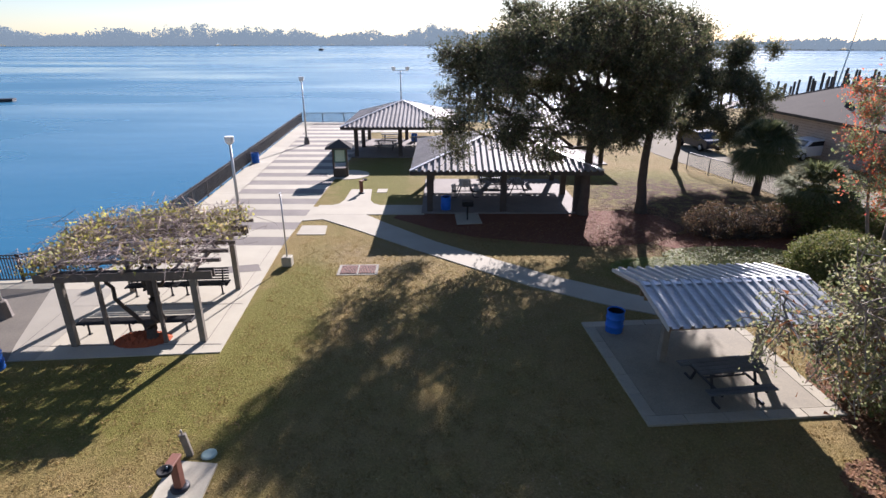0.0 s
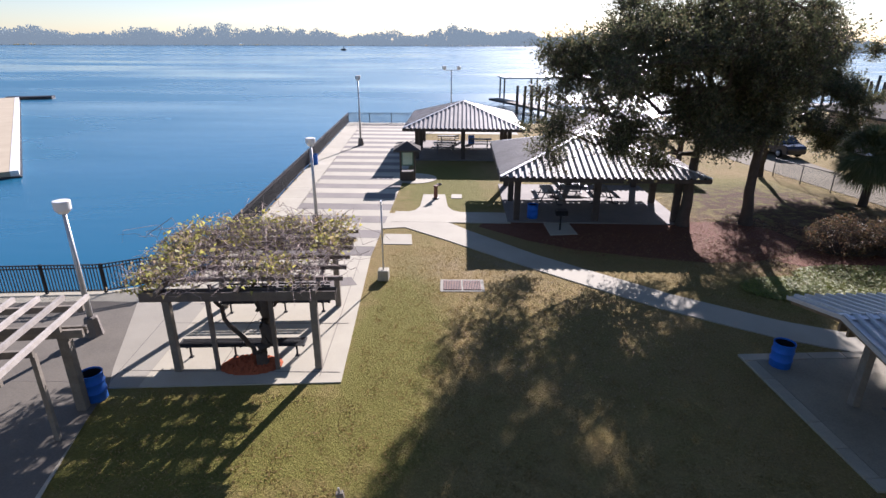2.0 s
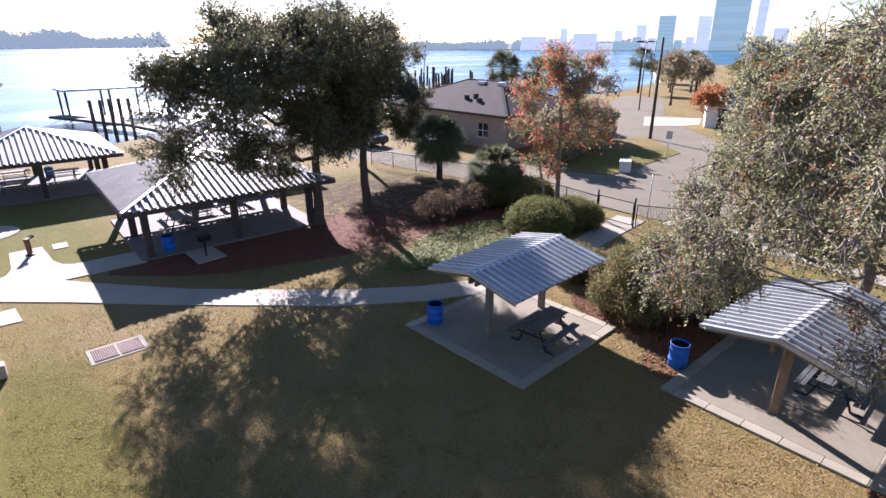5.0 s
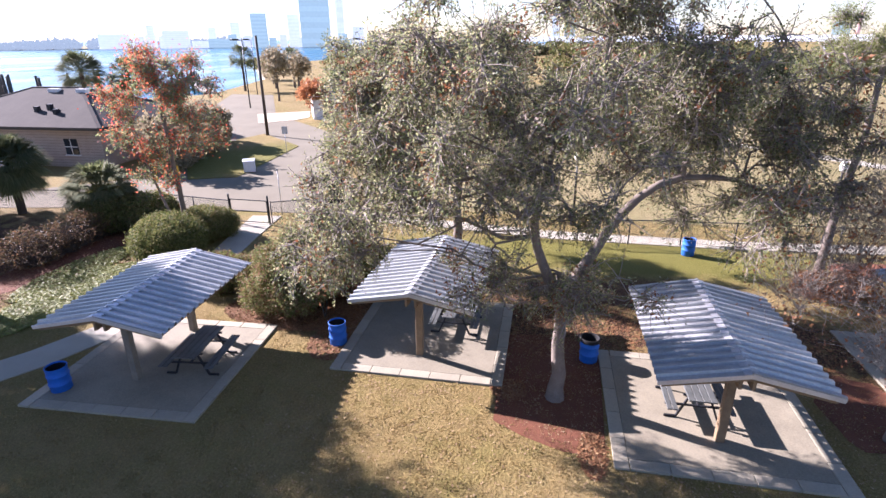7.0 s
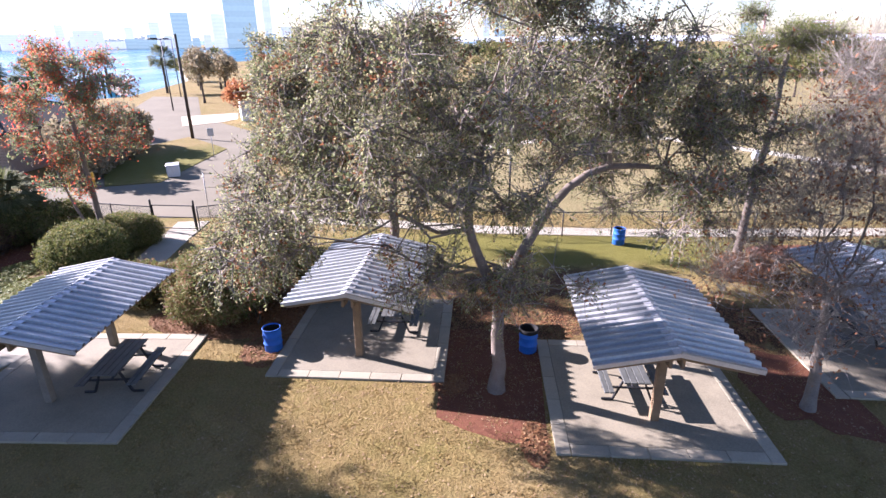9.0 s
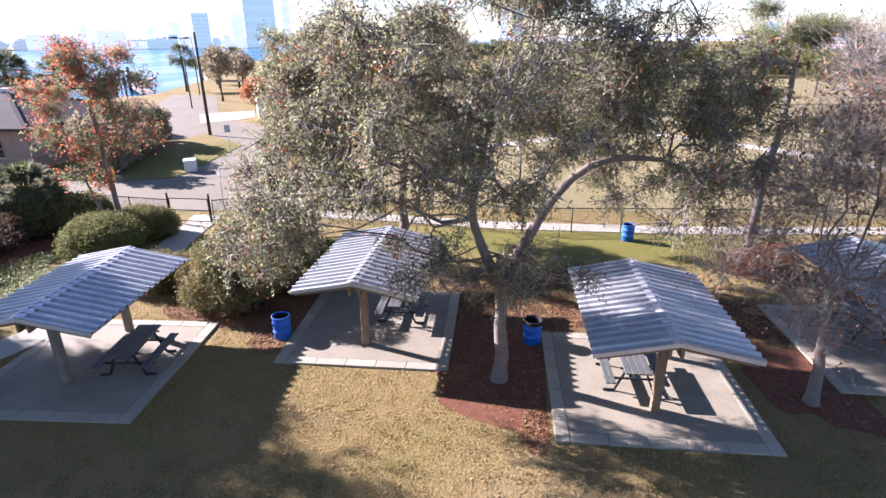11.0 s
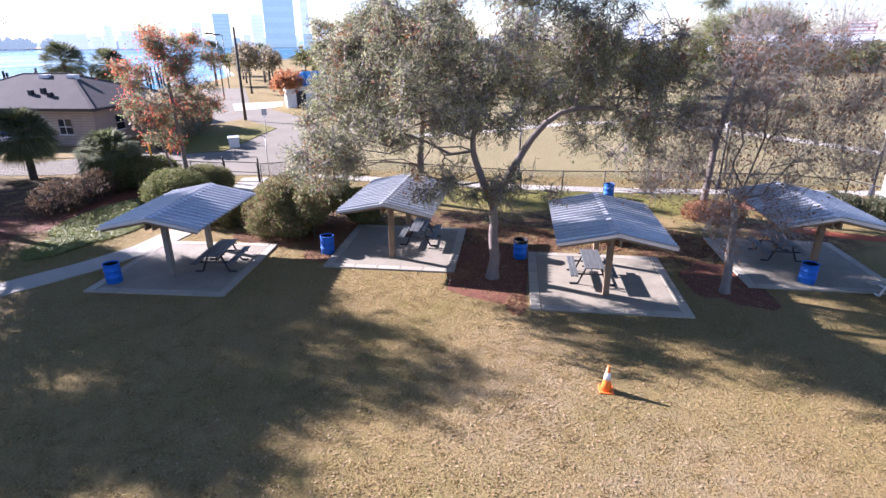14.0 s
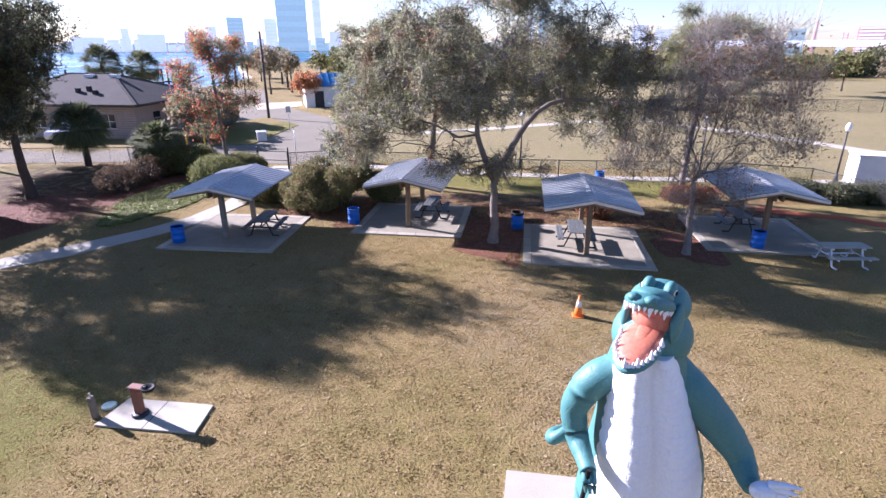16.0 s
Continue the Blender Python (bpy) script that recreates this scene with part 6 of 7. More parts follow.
sheet("fountain_pad", [(-5.91, 9.4), (-5.76, 6.99), (-4.77, 7.15), (-4.89, 9.31)], 0.05, "concrete", "pale concrete pad in the lawn", "slab", thick=0.12)
c = thing("pad_joint", pose(0, 0, 0), "joint across the concrete pad", "joint", "", "structure")
part("joint", beam(bmesh.new(), (-5.85, 8.25, 0.051), (-4.83, 8.3, 0.051), 0.015, 0.004), M["black"], c)
drinking_fountain(pose(-5.38, 8.62, 0.05, 0, 0, -92), "brown drinking fountain with round basin on a concrete pad")
c = thing("wooden_stake", pose(-5.62, 9.62, 0, 4, -6, 10), "grey square wooden stake in the grass", "post")
part("stake", box(-0.07, 0.07, -0.05, 0.05, -0.1, 0.62, bevel=0.01), M["wood_grey"], c)
part("tap", lathe([(0.02, 0.6), (0.02, 0.72), (0.012, 0.74)], 8), M["galv"], c)
c = thing("valve_cover", pose(-5.2, 9.62, 0.0), "round pale green valve cover in the grass", "cover")
part("lid", lathe([(0.17, -0.02), (0.17, 0.03), (0.14, 0.05)], 20), M["notice"], c)
sheet("tap_pad", [(-6.3, 29.1), (-5.85, 29.5), (-5.68, 30.2), (-5.66, 32.62), (-4.4, 32.68), (-4.18, 30.2), (-3.9, 29.5), (-3.4, 29.1)], 0.033, "concrete", "pale concrete pad beside the promenade", "slab", thick=0.08)
sheet("meter_pad", [(-4.02, 31.9), (-3.42, 31.9), (-3.42, 32.75), (-4.02, 32.75)], 0.03, "concrete", "small concrete meter pad", "slab", thick=0.08)
sheet("utility_pad", [(-7.0, 25.6), (-5.75, 25.6), (-5.6, 24.25), (-6.95, 24.25)], 0.03, "concrete", "square concrete utility pad in the grass", "slab", thick=0.08)
drinking_fountain(pose(-4.9, 31.7, 0.033, 0, 0, 60), "brown drinking fountain beside the promenade")
c = thing("drain_grate", pose(-3.4, 20.05, 0.0, 0, 0, 2), "rusty double drain grate in a concrete frame", "drain grate")
part("surround", box(-0.8, 0.8, -0.52, 0.52, -0.1, 0.02), M["concrete_mid"], c)
for s in (-1, 1):
    for i in range(11):
        x = s * 0.36 - 0.3 + i * 0.06
        part("grate_slat", box(x - 0.014, x + 0.014, -0.4, 0.4, 0.024, 0.05), M["rust"], c)
    # solid black plate under the slats in place of the shaded pit
    part("grate_frame", box(s * 0.36 - 0.33, s * 0.36 + 0.33, -0.43, 0.43, 0.012, 0.023), M["black"], c)
sheet("grill_pad", [(0.62, 27.65), (1.85, 27.65), (1.98, 25.95), (0.7, 25.75)], 0.04, "concrete", "pale concrete pad with a grill", "slab", thick=0.1)
c = thing("charcoal_grill", pose(1.25, 26.5, 0.04), "black park grill on a post", "grill")
part("post", lathe([(0.04, 0), (0.04, 0.75)], 10), M["black"], c)
part("firebox", box(-0.28, 0.28, -0.22, 0.22, 0.75, 0.98, bevel=0.02), M["black"], c)
part("grate", box(-0.26, 0.26, -0.2, 0.2, 0.985, 1.0), M["steel_dark"], c)
for x, y, a in ((1.3, 31.2, 90), (4.4, 31.6, 90), (-4.8, 45.6, 0), (-1.9, 47.5, 0), (3.0, 33.8, 0), (-4.6, 49.0, 0)):
    picnic_table(pose(x, y, 0.07, 0, 0, a), "dark picnic table under the large pavilion")


# ---- gate, street things ----
c = thing("gate", pose(19.65, 17.8, 0), "closed black tube gate between two posts", "gate")
for y in (-1.15, 1.1):
    part("gate_post", lathe([(0.05, 0), (0.05, 1.55), (0.02, 1.6)], 10, Matrix.Translation((0, y, 0))), M["steel_dark"], c)
bm = bmesh.new()
for a, b in (((0, -1.08, 0.12), (0, 1.03, 0.12)), ((0, -1.08, 1.3), (0, 1.03, 1.3)), ((0, -1.08, 0.12), (0, -1.08, 1.3)), ((0, 1.03, 0.12), (0, 1.03, 1.3)), ((0, -1.08, 0.7), (0, 1.03, 0.7))):
    beam(bm, a, b, 0.04, 0.04)
part("gate_frame", bm, M["steel_dark"], c)
c = thing("panel_fence", pose(24.0, 14.3, 0, 0, 0, 20), "dark slatted fence panel at the drive", "fence")
for i in range(5):
    part("board", box(-0.03, 0.03, i * 0.22, i * 0.22 + 0.2, 0.1, 1.9 - 0.02 * (i % 3)), M["steel_dark"], c)
for y in (0.0, 1.05):
    part("post", box(-0.08, 0.06, y - 0.05, y + 0.05, 0, 2.0), M["steel_dark"], c)
c = thing("utility_box", pose(30.6, 24.4, 0.06, 0, 0, 30), "pale grey utility box on the grass island", "utility box")
part("cabinet", box(-0.55, 0.55, -0.4, 0.4, 0, 0.75, bevel=0.03), M["lamp_white"], c)
part("lid", box(-0.58, 0.58, -0.43, 0.43, 0.75, 0.8, bevel=0.02), M["galv"], c)
for x, y in ((27.2, 27.8), (26.4, 28.9)):
    c = thing("bollard", pose(x, y, 0.02), "yellow painted steel bollard", "bollard", "yellow bollards")
    part("tube", lathe([(0.08, 0), (0.08, 0.95), (0.05, 1.02)], 12), M["yellow"], c)


def sign(x, y, h, a, label, w=0.45, ph=0.6):
    c = thing("road_sign", pose(x, y, 0, 0, 0, a), label, "sign", "small signs")
    part("pole", lathe([(0.025, 0), (0.025, h)], 8), M["galv"], c)
    part("plate", box(-0.045, -0.025, -w / 2, w / 2, h - ph, h), M["galv"], c, "plain metal plate seen from behind")


sign(36.5, 24.5, 2.4, 20, "small road sign at the drive")
sign(21.4, 16.9, 2.6, 10, "tall thin sign post by the gate", 0.06, 0.1)
sign(21.6, 14.9, 1.5, 10, "dark small sign post at the car park", 0.4, 0.4)
sign(13.6, 19.6, 0.9, 10, "short garden sign among the shrubs", 0.35, 0.15)

c = thing("utility_pole", pose(45.2, 31.2, 0), "tall dark wooden utility pole", "pole")
part("pole", lathe([(0.16, 0), (0.11, 9.4)], 12), M["wood_dark"], c)


def tall_lamp(x, y, h, label, a=0):
    c = thing("street_lamp", pose(x, y, 0, 0, 0, a), label, "street lamp", "car park lamps")
    part("pole", lathe([(0.09, 0), (0.06, h)], 10), M["steel_dark"], c)
    part("arm", box(-0.03, 1.2, -0.03, 0.03, h - 0.1, h), M["steel_dark"], c)
    part("lamp_head", box(0.6, 1.7, -0.28, 0.28, h - 0.08, h + 0.14, bevel=0.05), M["steel_dark"], c)


for x, y, h in ((66, 45.6, 9.0), (76, 32.2, 9.0), (80, 31.0, 9.3), (84, 55, 9.0)):
    tall_lamp(x, y, h, "tall dark car park lamp", 160)


def acorn_lamp(x, y, h):
    c = thing("street_lamp", pose(x, y, 0.03), "black post-top lamp with a pale acorn globe", "street lamp", "walkway lamps")
    part("base", lathe([(0.16, 0), (0.16, 0.12), (0.1, 0.5), (0.06, 0.7)], 14), M["steel_dark"], c)
    part("pole", lathe([(0.055, 0.7), (0.045, h - 0.5)], 12), M["steel_dark"], c)
    part("globe", lathe([(0.1, h - 0.5), (0.19, h - 0.3), (0.14, h - 0.1), (0.05, h)], 14), M["lamp_white"], c)


acorn_lamp(21.7, -17.9, 3.7)
acorn_lamp(22.9, 1.2, 3.8)
acorn_lamp(22.2, -10.2, 3.9)
strip("mulch_strip", [(15.4, -11.4), (14.7, -13.0), (14.4, -15.0), (13.2, -16.6)], 0.8, 0.012, "mulch_red", "strip of orange-red mulch across the grass", "mulch", thick=0.05)
sheet("verge_mulch", blob_outline(19.0, -13.5, 1.2, 4.5, seed=12, wob=0.1), 0.008, "mulch", "red mulch along the fence", "mulch")
c = thing("pump_house", pose(19.75, -17.9, 0, 0, 0, -6), "small white rendered box building by the fence", "building")
part("wall", box(0, 1.5, -4, 0, 0, 2.1, bevel=0.03), M["white_paint"], c)
part("coping", box(-0.06, 1.56, -4.06, 0.06, 2.1, 2.2), M["white_paint"], c)

# hut with a blue roof
c = thing("hut", pose(60.5, 24.5, 0, 0, 0, 28), "white hut with a blue metal hip roof", "building")
part("wall", box(0, 5.5, 0, 8.0, 0, 2.7), M["white_paint"], c)
vs = [(-0.6, -0.6, 2.7), (6.1, -0.6, 2.7), (6.1, 8.6, 2.7), (-0.6, 8.6, 2.7), (2.75, 2.6, 4.3), (2.75, 5.4, 4.3)]
part("roof", raw_mesh("roof", vs, [(0, 1, 4), (1, 2, 5, 4), (2, 3, 5), (3, 0, 4, 5), (0, 3, 2, 1)]), M["blue_roof"], c)
for i in range(11):
    y = -0.4 + i * 0.85
    k = min(1, max(0, (y + 0.6) / 3.2), max(0, (8.6 - y) / 3.2))
    part("roof_seam", beam(bmesh.new(), (-0.6, y, 2.73), (-0.6 + 3.35 * k, y, 2.73 + 1.6 * k), 0.06, 0.08), M["blue_roof"], c)
part("door", box(-0.05, 0.05, 5.6, 6.8, 0, 2.1), M["steel_dark"], c)
sheet("hut_apron", [(52.5, 36.5), (60, 41), (64, 35.5), (58.5, 33), (56, 33.5)], 0.05, "sand", "pale concrete apron by the hut", "pavement", thick=0.08)


# ---- docks and pilings ----
def piling(x, y, h, r=0.19):
    c = thing("dock_piling", pose(x, y, -1.9, 1.2 * math.sin(x * 3), 1.2 * math.cos(y * 2), 0), "dark timber mooring pile in the water", "piling", "mooring piles")
    part("post", lathe([(r, 0), (r * 0.92, h - 0.1), (r * 0.7, h)], 10), M["wood_dark"], c)


rs = np.random.RandomState(5)
for i in range(26):
    t = i / 25
    piling(33 + 42 * t + rs.uniform(-0.6, 0.6), 79 + 20 * t + rs.uniform(-2.5, 2.5), rs.uniform(3.6, 5.2))
for i in range(14):
    piling(88 + 3.2 * i + rs.uniform(-0.8, 0.8), 72 + 2.2 * i + rs.uniform(-2, 2), rs.uniform(3.4, 4.6))
for i in range(18):
    t = i / 17
    piling(62 + 29 * t + rs.uniform(-0.6, 0.6) + (1.6 if i % 2 else -1.6), 92 + 28 * t + (-1.6 if i % 2 else 1.6), rs.uniform(4.0, 5.6), 0.24)
for i in range(14):
    t = i / 13
    piling(78 + 34 * t, 104 - 12 * t + (2.2 if i % 2 else -2.2) + rs.uniform(-0.6, 0.6), rs.uniform(3.8, 5.4), 0.24)
for i in range(5):
    piling(3.4 + 0.9 * i, 71 + rs.uniform(-1, 1), rs.uniform(4.2, 6.0))


def dock(pts, w, label, z=-0.4):
    c = thing("dock", pose(0, 0, 0), label, "dock")
    for (x0, y0), (x1, y1) in zip(pts, pts[1:]):
        d = Vector((x1 - x0, y1 - y0))
        n = int(d.length / 0.6)
        m = Matrix.Translation((x0, y0, z)) @ Matrix.Rotation(math.atan2(d.y, d.x), 4, "Z")
        bm = bmesh.new()
        for k in range(n):
            bx(bm, k * 0.6, k * 0.6 + 0.57, -w / 2, w / 2, -0.06, 0, m)
        tagged(part("decking", bm, M["wood_grey"], c), kind="stuff")
        for s in (-1, 1):
            part("stringer", box(0, d.length, s * w / 2 - 0.06, s * w / 2 + 0.06, -0.34, -0.07, m), M["wood_dark"], c)


dock([(36, 76), (46, 88), (78, 99)], 2.2, "timber boat dock with plank deck")
dock([(92, 70), (110, 86), (134, 98)], 2.2, "timber fishing dock with plank deck")
dock([(62, 92), (90, 119)], 2.2, "timber dock of the small marina")
dock([(76, 106), (92, 96), (112, 92)], 2.0, "cross dock of the small marina")
dock([(12, 66), (9, 80), (2, 96)], 2.0, "narrow timber dock behind the oaks")
c = thing("boat_shelter", pose(8, 100, 0, 0, 0, 4), "flat-roofed covered boat slip on posts", "boat shelter")
part("roof", box(-5, 12, -3, 3, 2.6, 2.9), M["galv"], c)
for x in (-4.5, 1, 6, 11.5):
    for y in (-2.6, 2.6):
        part("post", box(x - 0.12, x + 0.12, y - 0.12, y + 0.12, -2, 2.6), M["wood_dark"], c)
c = thing("sailing_mast", pose(78, 112, -1.5, 0, 6, 0), "slanting pale mast above the docks", "mast")
part("mast", lathe([(0.16, 0), (0.06, 15.5)], 10), M["galv"], c)
# floating work deck off the quay
c = thing("floating_dock", pose(-37.4, 41.8, -1.5, 0, 0, 38), "tan floating dock with a white edge", "dock")
part("deck", box(-16, -0.55, 0, 70, 0.1, 0.5), M["sand"], c)
part("edge", box(-0.55, 0, 0, 70, 0.1, 0.52), M["white_paint"], c, "white painted edge strip")
part("hull", box(-16, 0.15, -0.3, 70, -0.3, 0.1), M["steel_dark"], c)
c = thing("float_raft", pose(-80, 99, -1.5, 0, 0, 20), "low dark raft on the water", "raft")
part("raft", box(-3.5, 3.5, -1, 1, 0, 0.5), M["steel_dark"], c)
c = thing("channel_marker", pose(-135, 640, -1.5), "small dark channel marker far out on the river", "marker")
part("body", box(-2.5, 2.5, -1.5, 1.5, 0, 2.0), M["wood_dark"], c)
part("post", box(-0.4, 0.4, -0.4, 0.4, 2.0, 4.5), M["wood_dark"], c)


# ---- the reptile statue ----
def statue():
    bm = bmesh.new()
    TEAL, WHITE, MOUTH, DARK = 0, 1, 2, 3

    def ell(c, r, mi, rot=(0, 0, 0), sub=3):
        m = Matrix.Translation(c) @ Euler([radians(q) for q in rot]).to_matrix().to_4x4() @ Matrix.Diagonal((*r, 1))
        res = bmesh.ops.create_icosphere(bm, subdivisions=sub, radius=1.0, matrix=m)
        for f in {f for v in res["verts"] for f in v.link_faces}:
            f.material_index, f.smooth = mi, True

    def tube(pts, rad, mi, n=40, sides=18, scales=0.0):
        pts = np.array(pts, float)
        s = np.linspace(0, 1, len(pts))
        u = np.linspace(0, 1, n)
        q = np.stack([np.interp(u, s, pts[:, k]) for k in range(3)], 1)
        for _ in range(6):
            q[1:-1] = (q[:-2] + 2 * q[1:-1] + q[2:]) / 4
        r = np.interp(u, s, rad)
        r = r * (1 + scales * np.sin(u * 55))
        v, f = tubes([(q, r)], sides)
        vs = [bm.verts.new(p) for p in v]
        for k in f:
            fc = bm.faces.new([vs[i] for i in k])
            fc.material_index, fc.smooth = mi, True
        for ring in (vs[:sides], vs[-sides:]):
            fc = bm.faces.new(ring)
            fc.material_index = mi

    def loft(rows, mi, groove=0.0, ribs=0.0, arc=(0, 2 * math.pi), n=44):
        """Rings of (z, cx, cy, rx, ry), with a groove down the front and ribs across."""
        rows = np.array(rows, float)
        zz = np.linspace(rows[0, 0], rows[-1, 0], 80)
        R = [np.interp(zz, rows[:, 0], rows[:, k]) for k in range(1, 5)]
        for q in R:
            for _ in range(8):
                q[1:-1] = (q[:-2] + 2 * q[1:-1] + q[2:]) / 4
        prev = None
        for k, z in enumerate(zz):
            ring = []
            for i in range(n):
                a = 2 * math.pi * i / n
                front = math.atan2(math.sin(a - math.pi), math.cos(a - math.pi))
                g = 1 - groove * math.exp(-(front / 0.2) ** 2) + groove * 0.35 * math.exp(-((abs(front) - 0.45) / 0.3) ** 2)
                if ribs and abs(front) > 0.12:
                    g += ribs * (abs(math.sin(z * 13 + (front > 0) * 0.8)) ** 0.4 - 1)
                ring.append(bm.verts.new((R[0][k] + R[2][k] * g * math.cos(a), R[1][k] + R[3][k] * g * math.sin(a), z)))
            if prev:
                for i in range(n):
                    fc = bm.faces.new((prev[i], prev[(i + 1) % n], ring[(i + 1) % n], ring[i]))
                    fc.material_index, fc.smooth = mi, True
            else:
                bm.faces.new(list(reversed(ring))).material_index = mi
            prev = ring
        bm.faces.new(prev).material_index = mi

    def cone(c, d, r, h):
        m = Matrix.Translation(c) @ Vector(d).to_track_quat("Z", "Y").to_matrix().to_4x4()
        res = bmesh.ops.create_cone(bm, segments=8, radius1=r, radius2=r * 0.15, depth=h, matrix=m @ Matrix.Translation((0, 0, h / 2)), cap_ends=True)
        for f in {f for v in res["verts"] for f in v.link_faces}:
            f.material_index = WHITE

    # body and belly
    loft([(0.5, -7.25, -2.05, 0.7, 0.8), (1.2, -7.2, -2.05, 0.85, 0.98), (2.3, -7.25, -2.03, 0.8, 0.86), (3.0, -7.35, -1.95, 0.68, 0.7), (3.6, -7.45, -1.85, 0.55, 0.62), (4.3, -7.55, -1.8, 0.42, 0.45)], TEAL)
    loft([(0.6, -7.5, -2.05, 0.62, 0.66), (1.3, -7.5, -2.05, 0.78, 0.84), (2.3, -7.52, -2.03, 0.72, 0.77), (3.0, -7.6, -1.95, 0.62, 0.65), (3.6, -7.66, -1.85, 0.5, 0.54), (4.35, -7.75, -1.74, 0.34, 0.36)], WHITE, 0.26, 0.05)
    # legs and feet
    for s in (-1, 1):
        y = -2.05 + s * 0.55
        tube([(-7.3, y, 1.3), (-7.35, y + s * 0.12, 0.7), (-7.3, y + s * 0.15, 0.12)], [0.42, 0.36, 0.3], TEAL, 16)
        ell((-7.65, y + s * 0.16, 0.16), (0.5, 0.28, 0.16), TEAL)
        for k in (-1, 0, 1):
            cone((-8.05, y + s * 0.16 + k * 0.15, 0.12), (-1, 0, -0.1), 0.06, 0.18)
    # tail, curled behind
    tube([(-6.7, -1.9, 1.1), (-6.25, -1.45, 1.4), (-6.3, -1.05, 1.7), (-6.7, -0.68, 1.9), (-7.0, -0.66, 2.05), (-6.98, -0.86, 2.2), (-6.7, -1.1, 2.28)], [0.42, 0.26, 0.17, 0.13, 0.11, 0.09, 0.05], TEAL, scales=0.02)
    # arm with a staff
    tube([(-7.5, -1.55, 3.85), (-7.6, -1.1, 3.65), (-7.5, -0.88, 3.1), (-7.62, -0.98, 2.65), (-7.95, -1.08, 2.55), (-8.15, -1.13, 2.5)], [0.27, 0.25, 0.2, 0.17, 0.13, 0.12], TEAL, scales=0.015)
    for k in range(3):
        tube([(-8.1, -1.06 - 0.06 * k, 2.52), (-8.28, -1.08 - 0.06 * k, 2.45), (-8.3, -1.1 - 0.06 * k, 2.28)], [0.05, 0.045, 0.02], TEAL, 10, 8)
    tube([(-8.22, -1.12, 2.6), (-8.3, -1.0, 1.6), (-8.35, -0.9, 0.1)], [0.035, 0.035, 0.035], DARK, 8, 8)
    # raised open arm
    tube([(-7.45, -2.15, 3.85), (-7.55, -2.5, 3.55), (-7.6, -2.9, 3.1), (-7.65, -3.2, 2.72), (-7.9, -3.28, 2.5), (-8.05, -3.3, 2.48)], [0.3, 0.29, 0.26, 0.2, 0.15, 0.12], TEAL, scales=0.015)
    ell((-8.2, -3.36, 2.6), (0.13, 0.18, 0.15), WHITE, (0, -30, 0))
    for k in range(4):
        tube([(-8.22, -3.38 - 0.03 * k, 2.74 - 0.06 * k), (-8.3, -3.56, 2.82 - 0.09 * k), (-8.35, -3.72 + 0.03 * k, 2.84 - 0.11 * k)], [0.055, 0.045, 0.015], WHITE, 10, 8)
    # head, turned a little to its right
    H = Matrix.Translation((-7.55, -1.83, -0.07)) @ Matrix.Rotation(radians(-27), 4, "Z") @ Matrix.Translation((7.55, 1.83, 0))

    def hell(c, r, mi, tilt=0.0, sub=3):
        m = H @ Matrix.Translation(c) @ Matrix.Rotation(radians(tilt), 4, "Y") @ Matrix.Diagonal((*r, 1))
        res = bmesh.ops.create_icosphere(bm, subdivisions=sub, radius=1.0, matrix=m)
        for f in {f for v in res["verts"] for f in v.link_faces}:
            f.material_index, f.smooth = mi, True

    def teeth(c, tilt, rx, ry, down, n):
        j = H @ Matrix.Translation(c) @ Matrix.Rotation(radians(tilt), 4, "Y")
        for k in range(n):
            q = math.pi * (0.5 + k / (n - 1)) * 0.999
            big = 0.05 * (k % 3 == 0)
            d = (j.to_3x3() @ Vector((0.1, 0, -1 if down else 1))).normalized()
            cone(j @ Vector((rx * math.cos(q), ry * math.sin(q), 0)), d, 0.028 + big * 0.22, 0.07 + big * 0.95)

    ell((-7.52, -1.83, 4.42), (0.46, 0.53, 0.48), TEAL)
    hell((-7.42, -1.83, 4.92), (0.42, 0.40, 0.32), TEAL)
    hell((-7.88, -1.83, 5.11), (0.52, 0.30, 0.14), TEAL, 22)
    hell((-7.76, -1.83, 5.17), (0.36, 0.24, 0.1), TEAL, 22)
    for s in (-1, 1):
        hell((-8.26, -1.83 + s * 0.1, 5.31), (0.1, 0.08, 0.06), TEAL, 20)
        hell((-7.54, -1.83 + s * 0.14, 5.2), (0.13, 0.085, 0.12), TEAL)
        hell((-7.57, -1.83 + s * 0.185, 5.19), (0.06, 0.05, 0.06), WHITE, sub=2)
        hell((-7.58, -1.83 + s * 0.215, 5.19), (0.035, 0.03, 0.035), DARK, sub=2)
        hell((-7.7, -1.83 + s * 0.31, 4.82), (0.18, 0.08, 0.28), TEAL, 12)
    hell((-7.87, -1.83, 5.04), (0.46, 0.255, 0.11), MOUTH, 22)
    hell((-7.6, -1.83, 4.82), (0.34, 0.32, 0.36), MOUTH)
    teeth((-7.88, -1.83, 5.07), 22, 0.48, 0.27, True, 15)
    # lower jaw with the tongue lying in it
    hell((-8.07, -1.83, 4.60), (0.60, 0.285, 0.12), TEAL, -12)
    hell((-8.05, -1.83, 4.67), (0.54, 0.24, 0.09), MOUTH, -12)
    hell((-8.0, -1.83, 4.735), (0.33, 0.11, 0.045), MOUTH, -12)
    teeth((-8.07, -1.83, 4.665), -12, 0.56, 0.26, False, 19)
    me = bpy.data.meshes.new("reptile_statue")
    bm.to_mesh(me)
    bm.free()
    for k in ("teal", "statue_white", "mouth", "black"):
        me.materials.append(M[k])
    return tagged(new("reptile_statue", me), "tall painted teal reptile statue with white belly and open mouth", "statue")


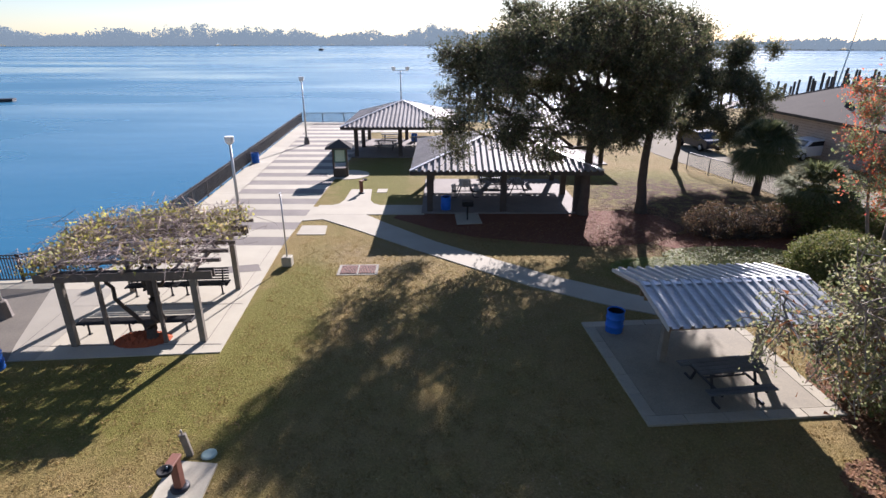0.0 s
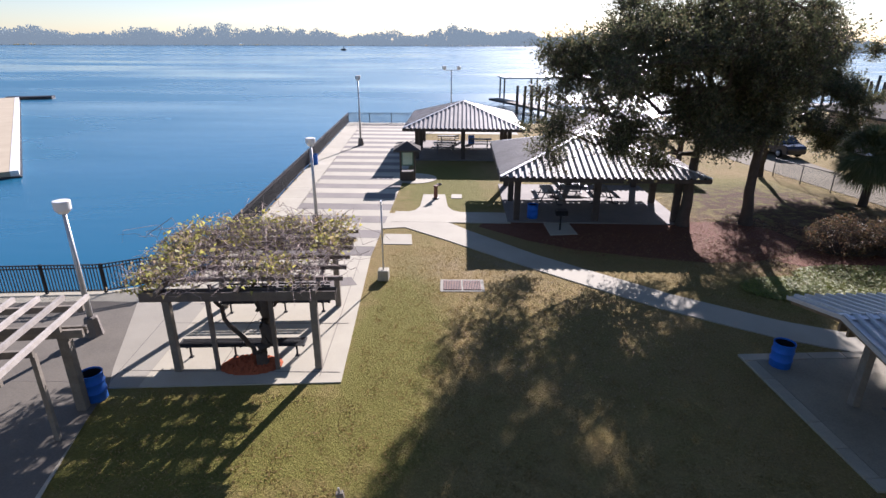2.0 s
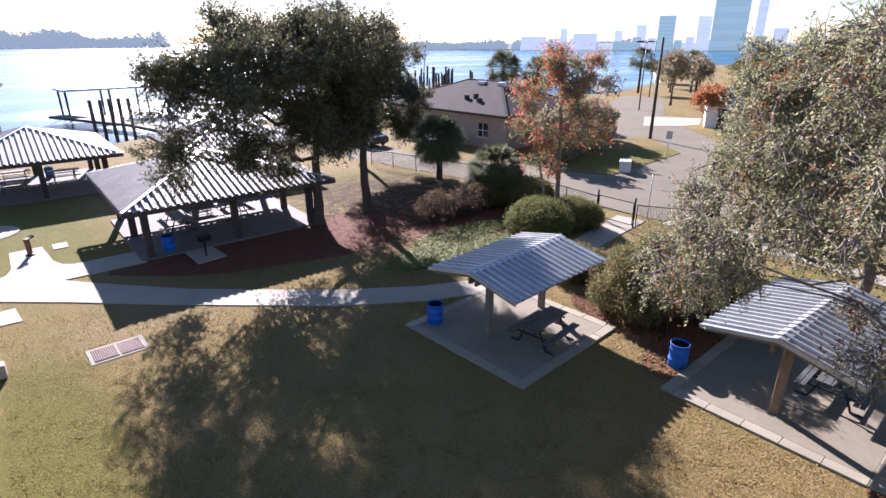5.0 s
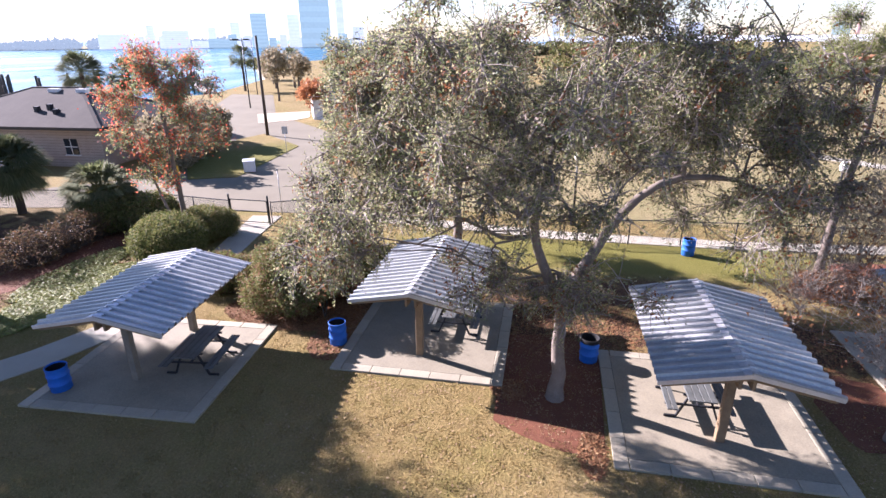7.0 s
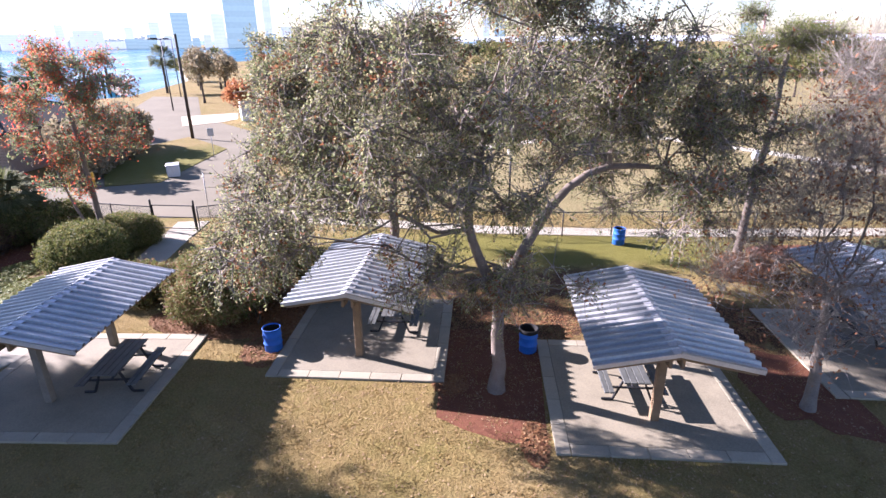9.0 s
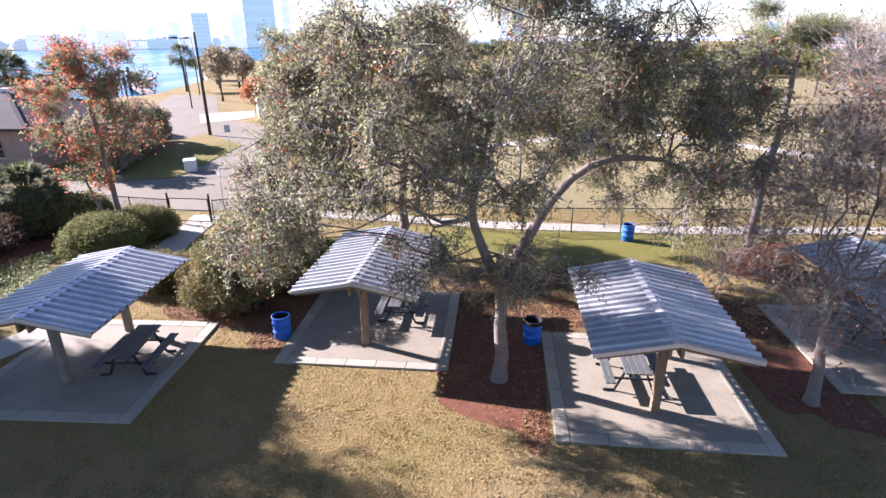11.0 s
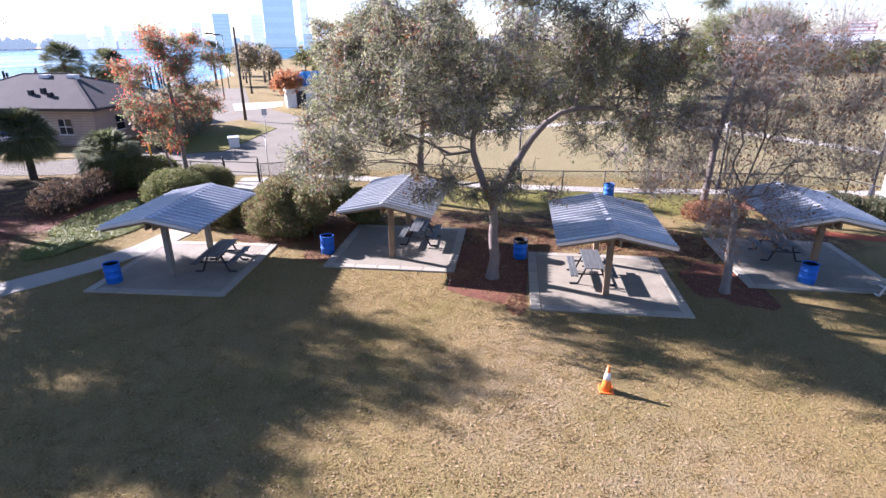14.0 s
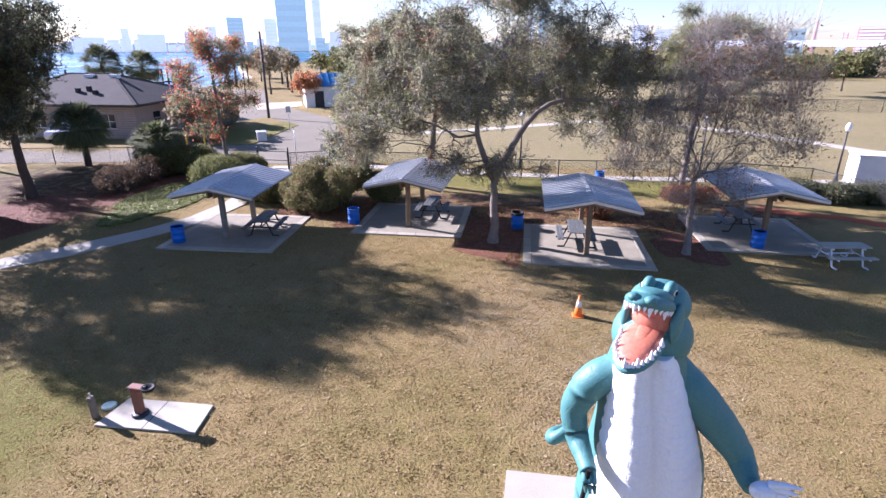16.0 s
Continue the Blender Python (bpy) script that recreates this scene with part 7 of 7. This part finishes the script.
statue()
rs = np.random.RandomState(6)
bm = bmesh.new()
bmesh.ops.create_grid(bm, x_segments=30, y_segments=18, size=1.0)
for v in bm.verts:
    r = math.hypot(v.co.x, v.co.y)
    v.co.z = 0.22 * max(0.0, 1 - r ** 2) ** 0.8 * (1 + rs.uniform(-0.3, 0.3)) - 0.01
    v.co.x, v.co.y = v.co.x * 0.85, v.co.y * 0.5
bmesh.ops.delete(bm, geom=[f for f in bm.faces if max(v.co.z for v in f.verts) <= 0], context="FACES")
ob = part("mulch_mound", bm, M["mulch_red"])
ob.matrix_world = pose(-9.2, 14.55, 0.03, 0, 0, 5)
tagged(ob, "mound of orange-red mulch at the vine stem", "mulch")
sheet("statue_slab", [(-9.4, 0.1), (-9.6, -3.3), (-5.55, -3.3), (-5.66, 0.1)], 0.06, "concrete", "pale concrete slab under the statue", "slab", thick=0.15)


# ---- fallen leaves and grass ----
def scatter(name, n, size, material, label, category, where, seed, lift=0.02, up=0.0):
    """Small flat leaves, or standing blades, strewn over patches (x, y, rx, ry, weight)."""
    rs = np.random.RandomState(seed)
    w = np.array([q[4] for q in where], float)
    k = rs.choice(len(where), n, p=w / w.sum())
    q = np.array(where, float)[k]
    a, r = rs.uniform(0, 2 * np.pi, n), np.sqrt(rs.uniform(0, 1, n))
    c = np.stack([q[:, 0] + q[:, 2] * r * np.cos(a), q[:, 1] + q[:, 3] * r * np.sin(a), np.full(n, lift)], 1)
    t = rs.uniform(0, 2 * np.pi, n)
    d = np.stack([np.cos(t), np.sin(t), rs.normal(0, 0.25, n)], 1)
    e = np.stack([-np.sin(t), np.cos(t), rs.normal(0, 0.25, n)], 1)
    s = size * rs.uniform(0.6, 1.4, (n, 1))
    if up:
        tip = c + np.stack([rs.normal(0, 0.4, n), rs.normal(0, 0.4, n), np.ones(n)], 1) * s * up
        v = np.stack([c - e * s * 0.5, c + e * s * 0.5, tip], 1)
    else:
        v = np.stack([c - d * s - e * s * 0.55, c - d * s + e * s * 0.55, c + d * s], 1)
    ob = part(name, np_mesh(name, v.reshape(-1, 3), np.arange(3 * n).reshape(-1, 3)), M[material])
    return tagged(ob, label, category, "", "stuff")


def turf(n, seed):
    """Short grass standing over the lawn, thinning out with distance."""
    rs = np.random.RandomState(seed)
    x, y = rs.uniform(-16, 14, n * 3), rs.uniform(-12, 24, n * 3)
    keep = (rs.uniform(0, 1, n * 3) < np.clip(1.25 - np.hypot(x + 1, y - 4) / 21, 0.05, 1))
    keep &= ~((x < -6.3) & (y > 13.3)) & ~((x < -11.5) & (y > 2)) & ~((x > -9.6) & (x < -5.5) & (y > -3.4) & (y < 0.2)) & ~((x > -5.95) & (x < -4.7) & (y > 6.9) & (y < 9.5))
    for sx, sy, *_ in SH:
        keep &= ~((abs(x - sx) < 2.6) & (abs(y - sy) < 2.65))
    keep &= ~((np.abs(y - np.interp(x, [-6, -3.65, -0.75, 1.66, 3.7, 6.5, 8.6, 14], [27.6, 25.6, 22.75, 20.7, 19.0, 17.2, 16.3, 16.2])) < 0.95))
    x, y = x[keep][:n], y[keep][:n]
    n = len(x)
    t = rs.uniform(0, 2 * np.pi, n)
    e = np.stack([np.cos(t), np.sin(t), np.zeros(n)], 1)
    clump = 0.5 + 0.5 * np.sin(x * 5.1 + 2.0 * np.sin(y * 2.3)) * np.sin(y * 4.7 + 1.7 * np.sin(x * 2.9))
    s = (rs.uniform(0.018, 0.038, n) * (0.6 + 0.8 * clump))[:, None]
    c = np.stack([x, y, np.full(n, -0.004)], 1)
    lean = np.stack([rs.normal(0, 0.95, n), rs.normal(0, 0.95, n), np.full(n, 0.95)], 1)
    tip = c + lean * s
    v = np.stack([c - e * s * 0.55, c + e * s * 0.55, tip], 1)
    ob = part("grass", np_mesh("grass", v.reshape(-1, 3), np.arange(3 * n).reshape(-1, 3)), M["grass_blade"])
    return tagged(ob, "short dry winter grass blades", "grass", "", "stuff")


turf(240000, 201)
scatter("ground_ivy", 21000, 0.06, "ivy_leaf", "low bright green ground ivy", "plants", [(11.3, 19.6, 2.6, 1.3, 3), (9.0, 20.2, 2.2, 1.1, 2), (13.8, 18.6, 1.5, 0.9, 1), (12.4, 21.6, 3.0, 1.0, 1.4)], 204, 0.05)
scatter("fallen_leaves", 16000, 0.028, "fallen_leaf", "scattered dry tan leaves on the grass", "leaves",
        [(3, 3, 8, 6, 3), (2, -4, 9, 5, 3), (-5, 3, 7, 6, 2), (0, 17, 4, 4, 1.5), (8, -2, 3, 3, 1), (10, 6, 3, 3, 1)], 202)
scatter("leaf_drift", 36000, 0.045, "red_litter", "thick drifts of red-brown fallen leaves", "leaves",
        [(10.9, 10.9, 1.2, 2.6, 6), (12.5, 8.8, 1.5, 1.5, 3), (8.0, 2.9, 0.5, 0.5, 0.4), (5.9, 0.7, 0.8, 0.35, 0.5), (12, 1.5, 2.2, 2.5, 1.6), (12.5, -5, 2, 2.5, 1.5), (14, 23, 4.5, 3.5, 2.2), (10, 25, 4, 4, 2), (9.5, 8.6, 1.2, 0.9, 1.2), (5.5, 24.6, 5.5, 1.8, 1.2), (13.5, 19, 2.5, 1.5, 1), (18, -13, 1.5, 4, 1.5)], 203)
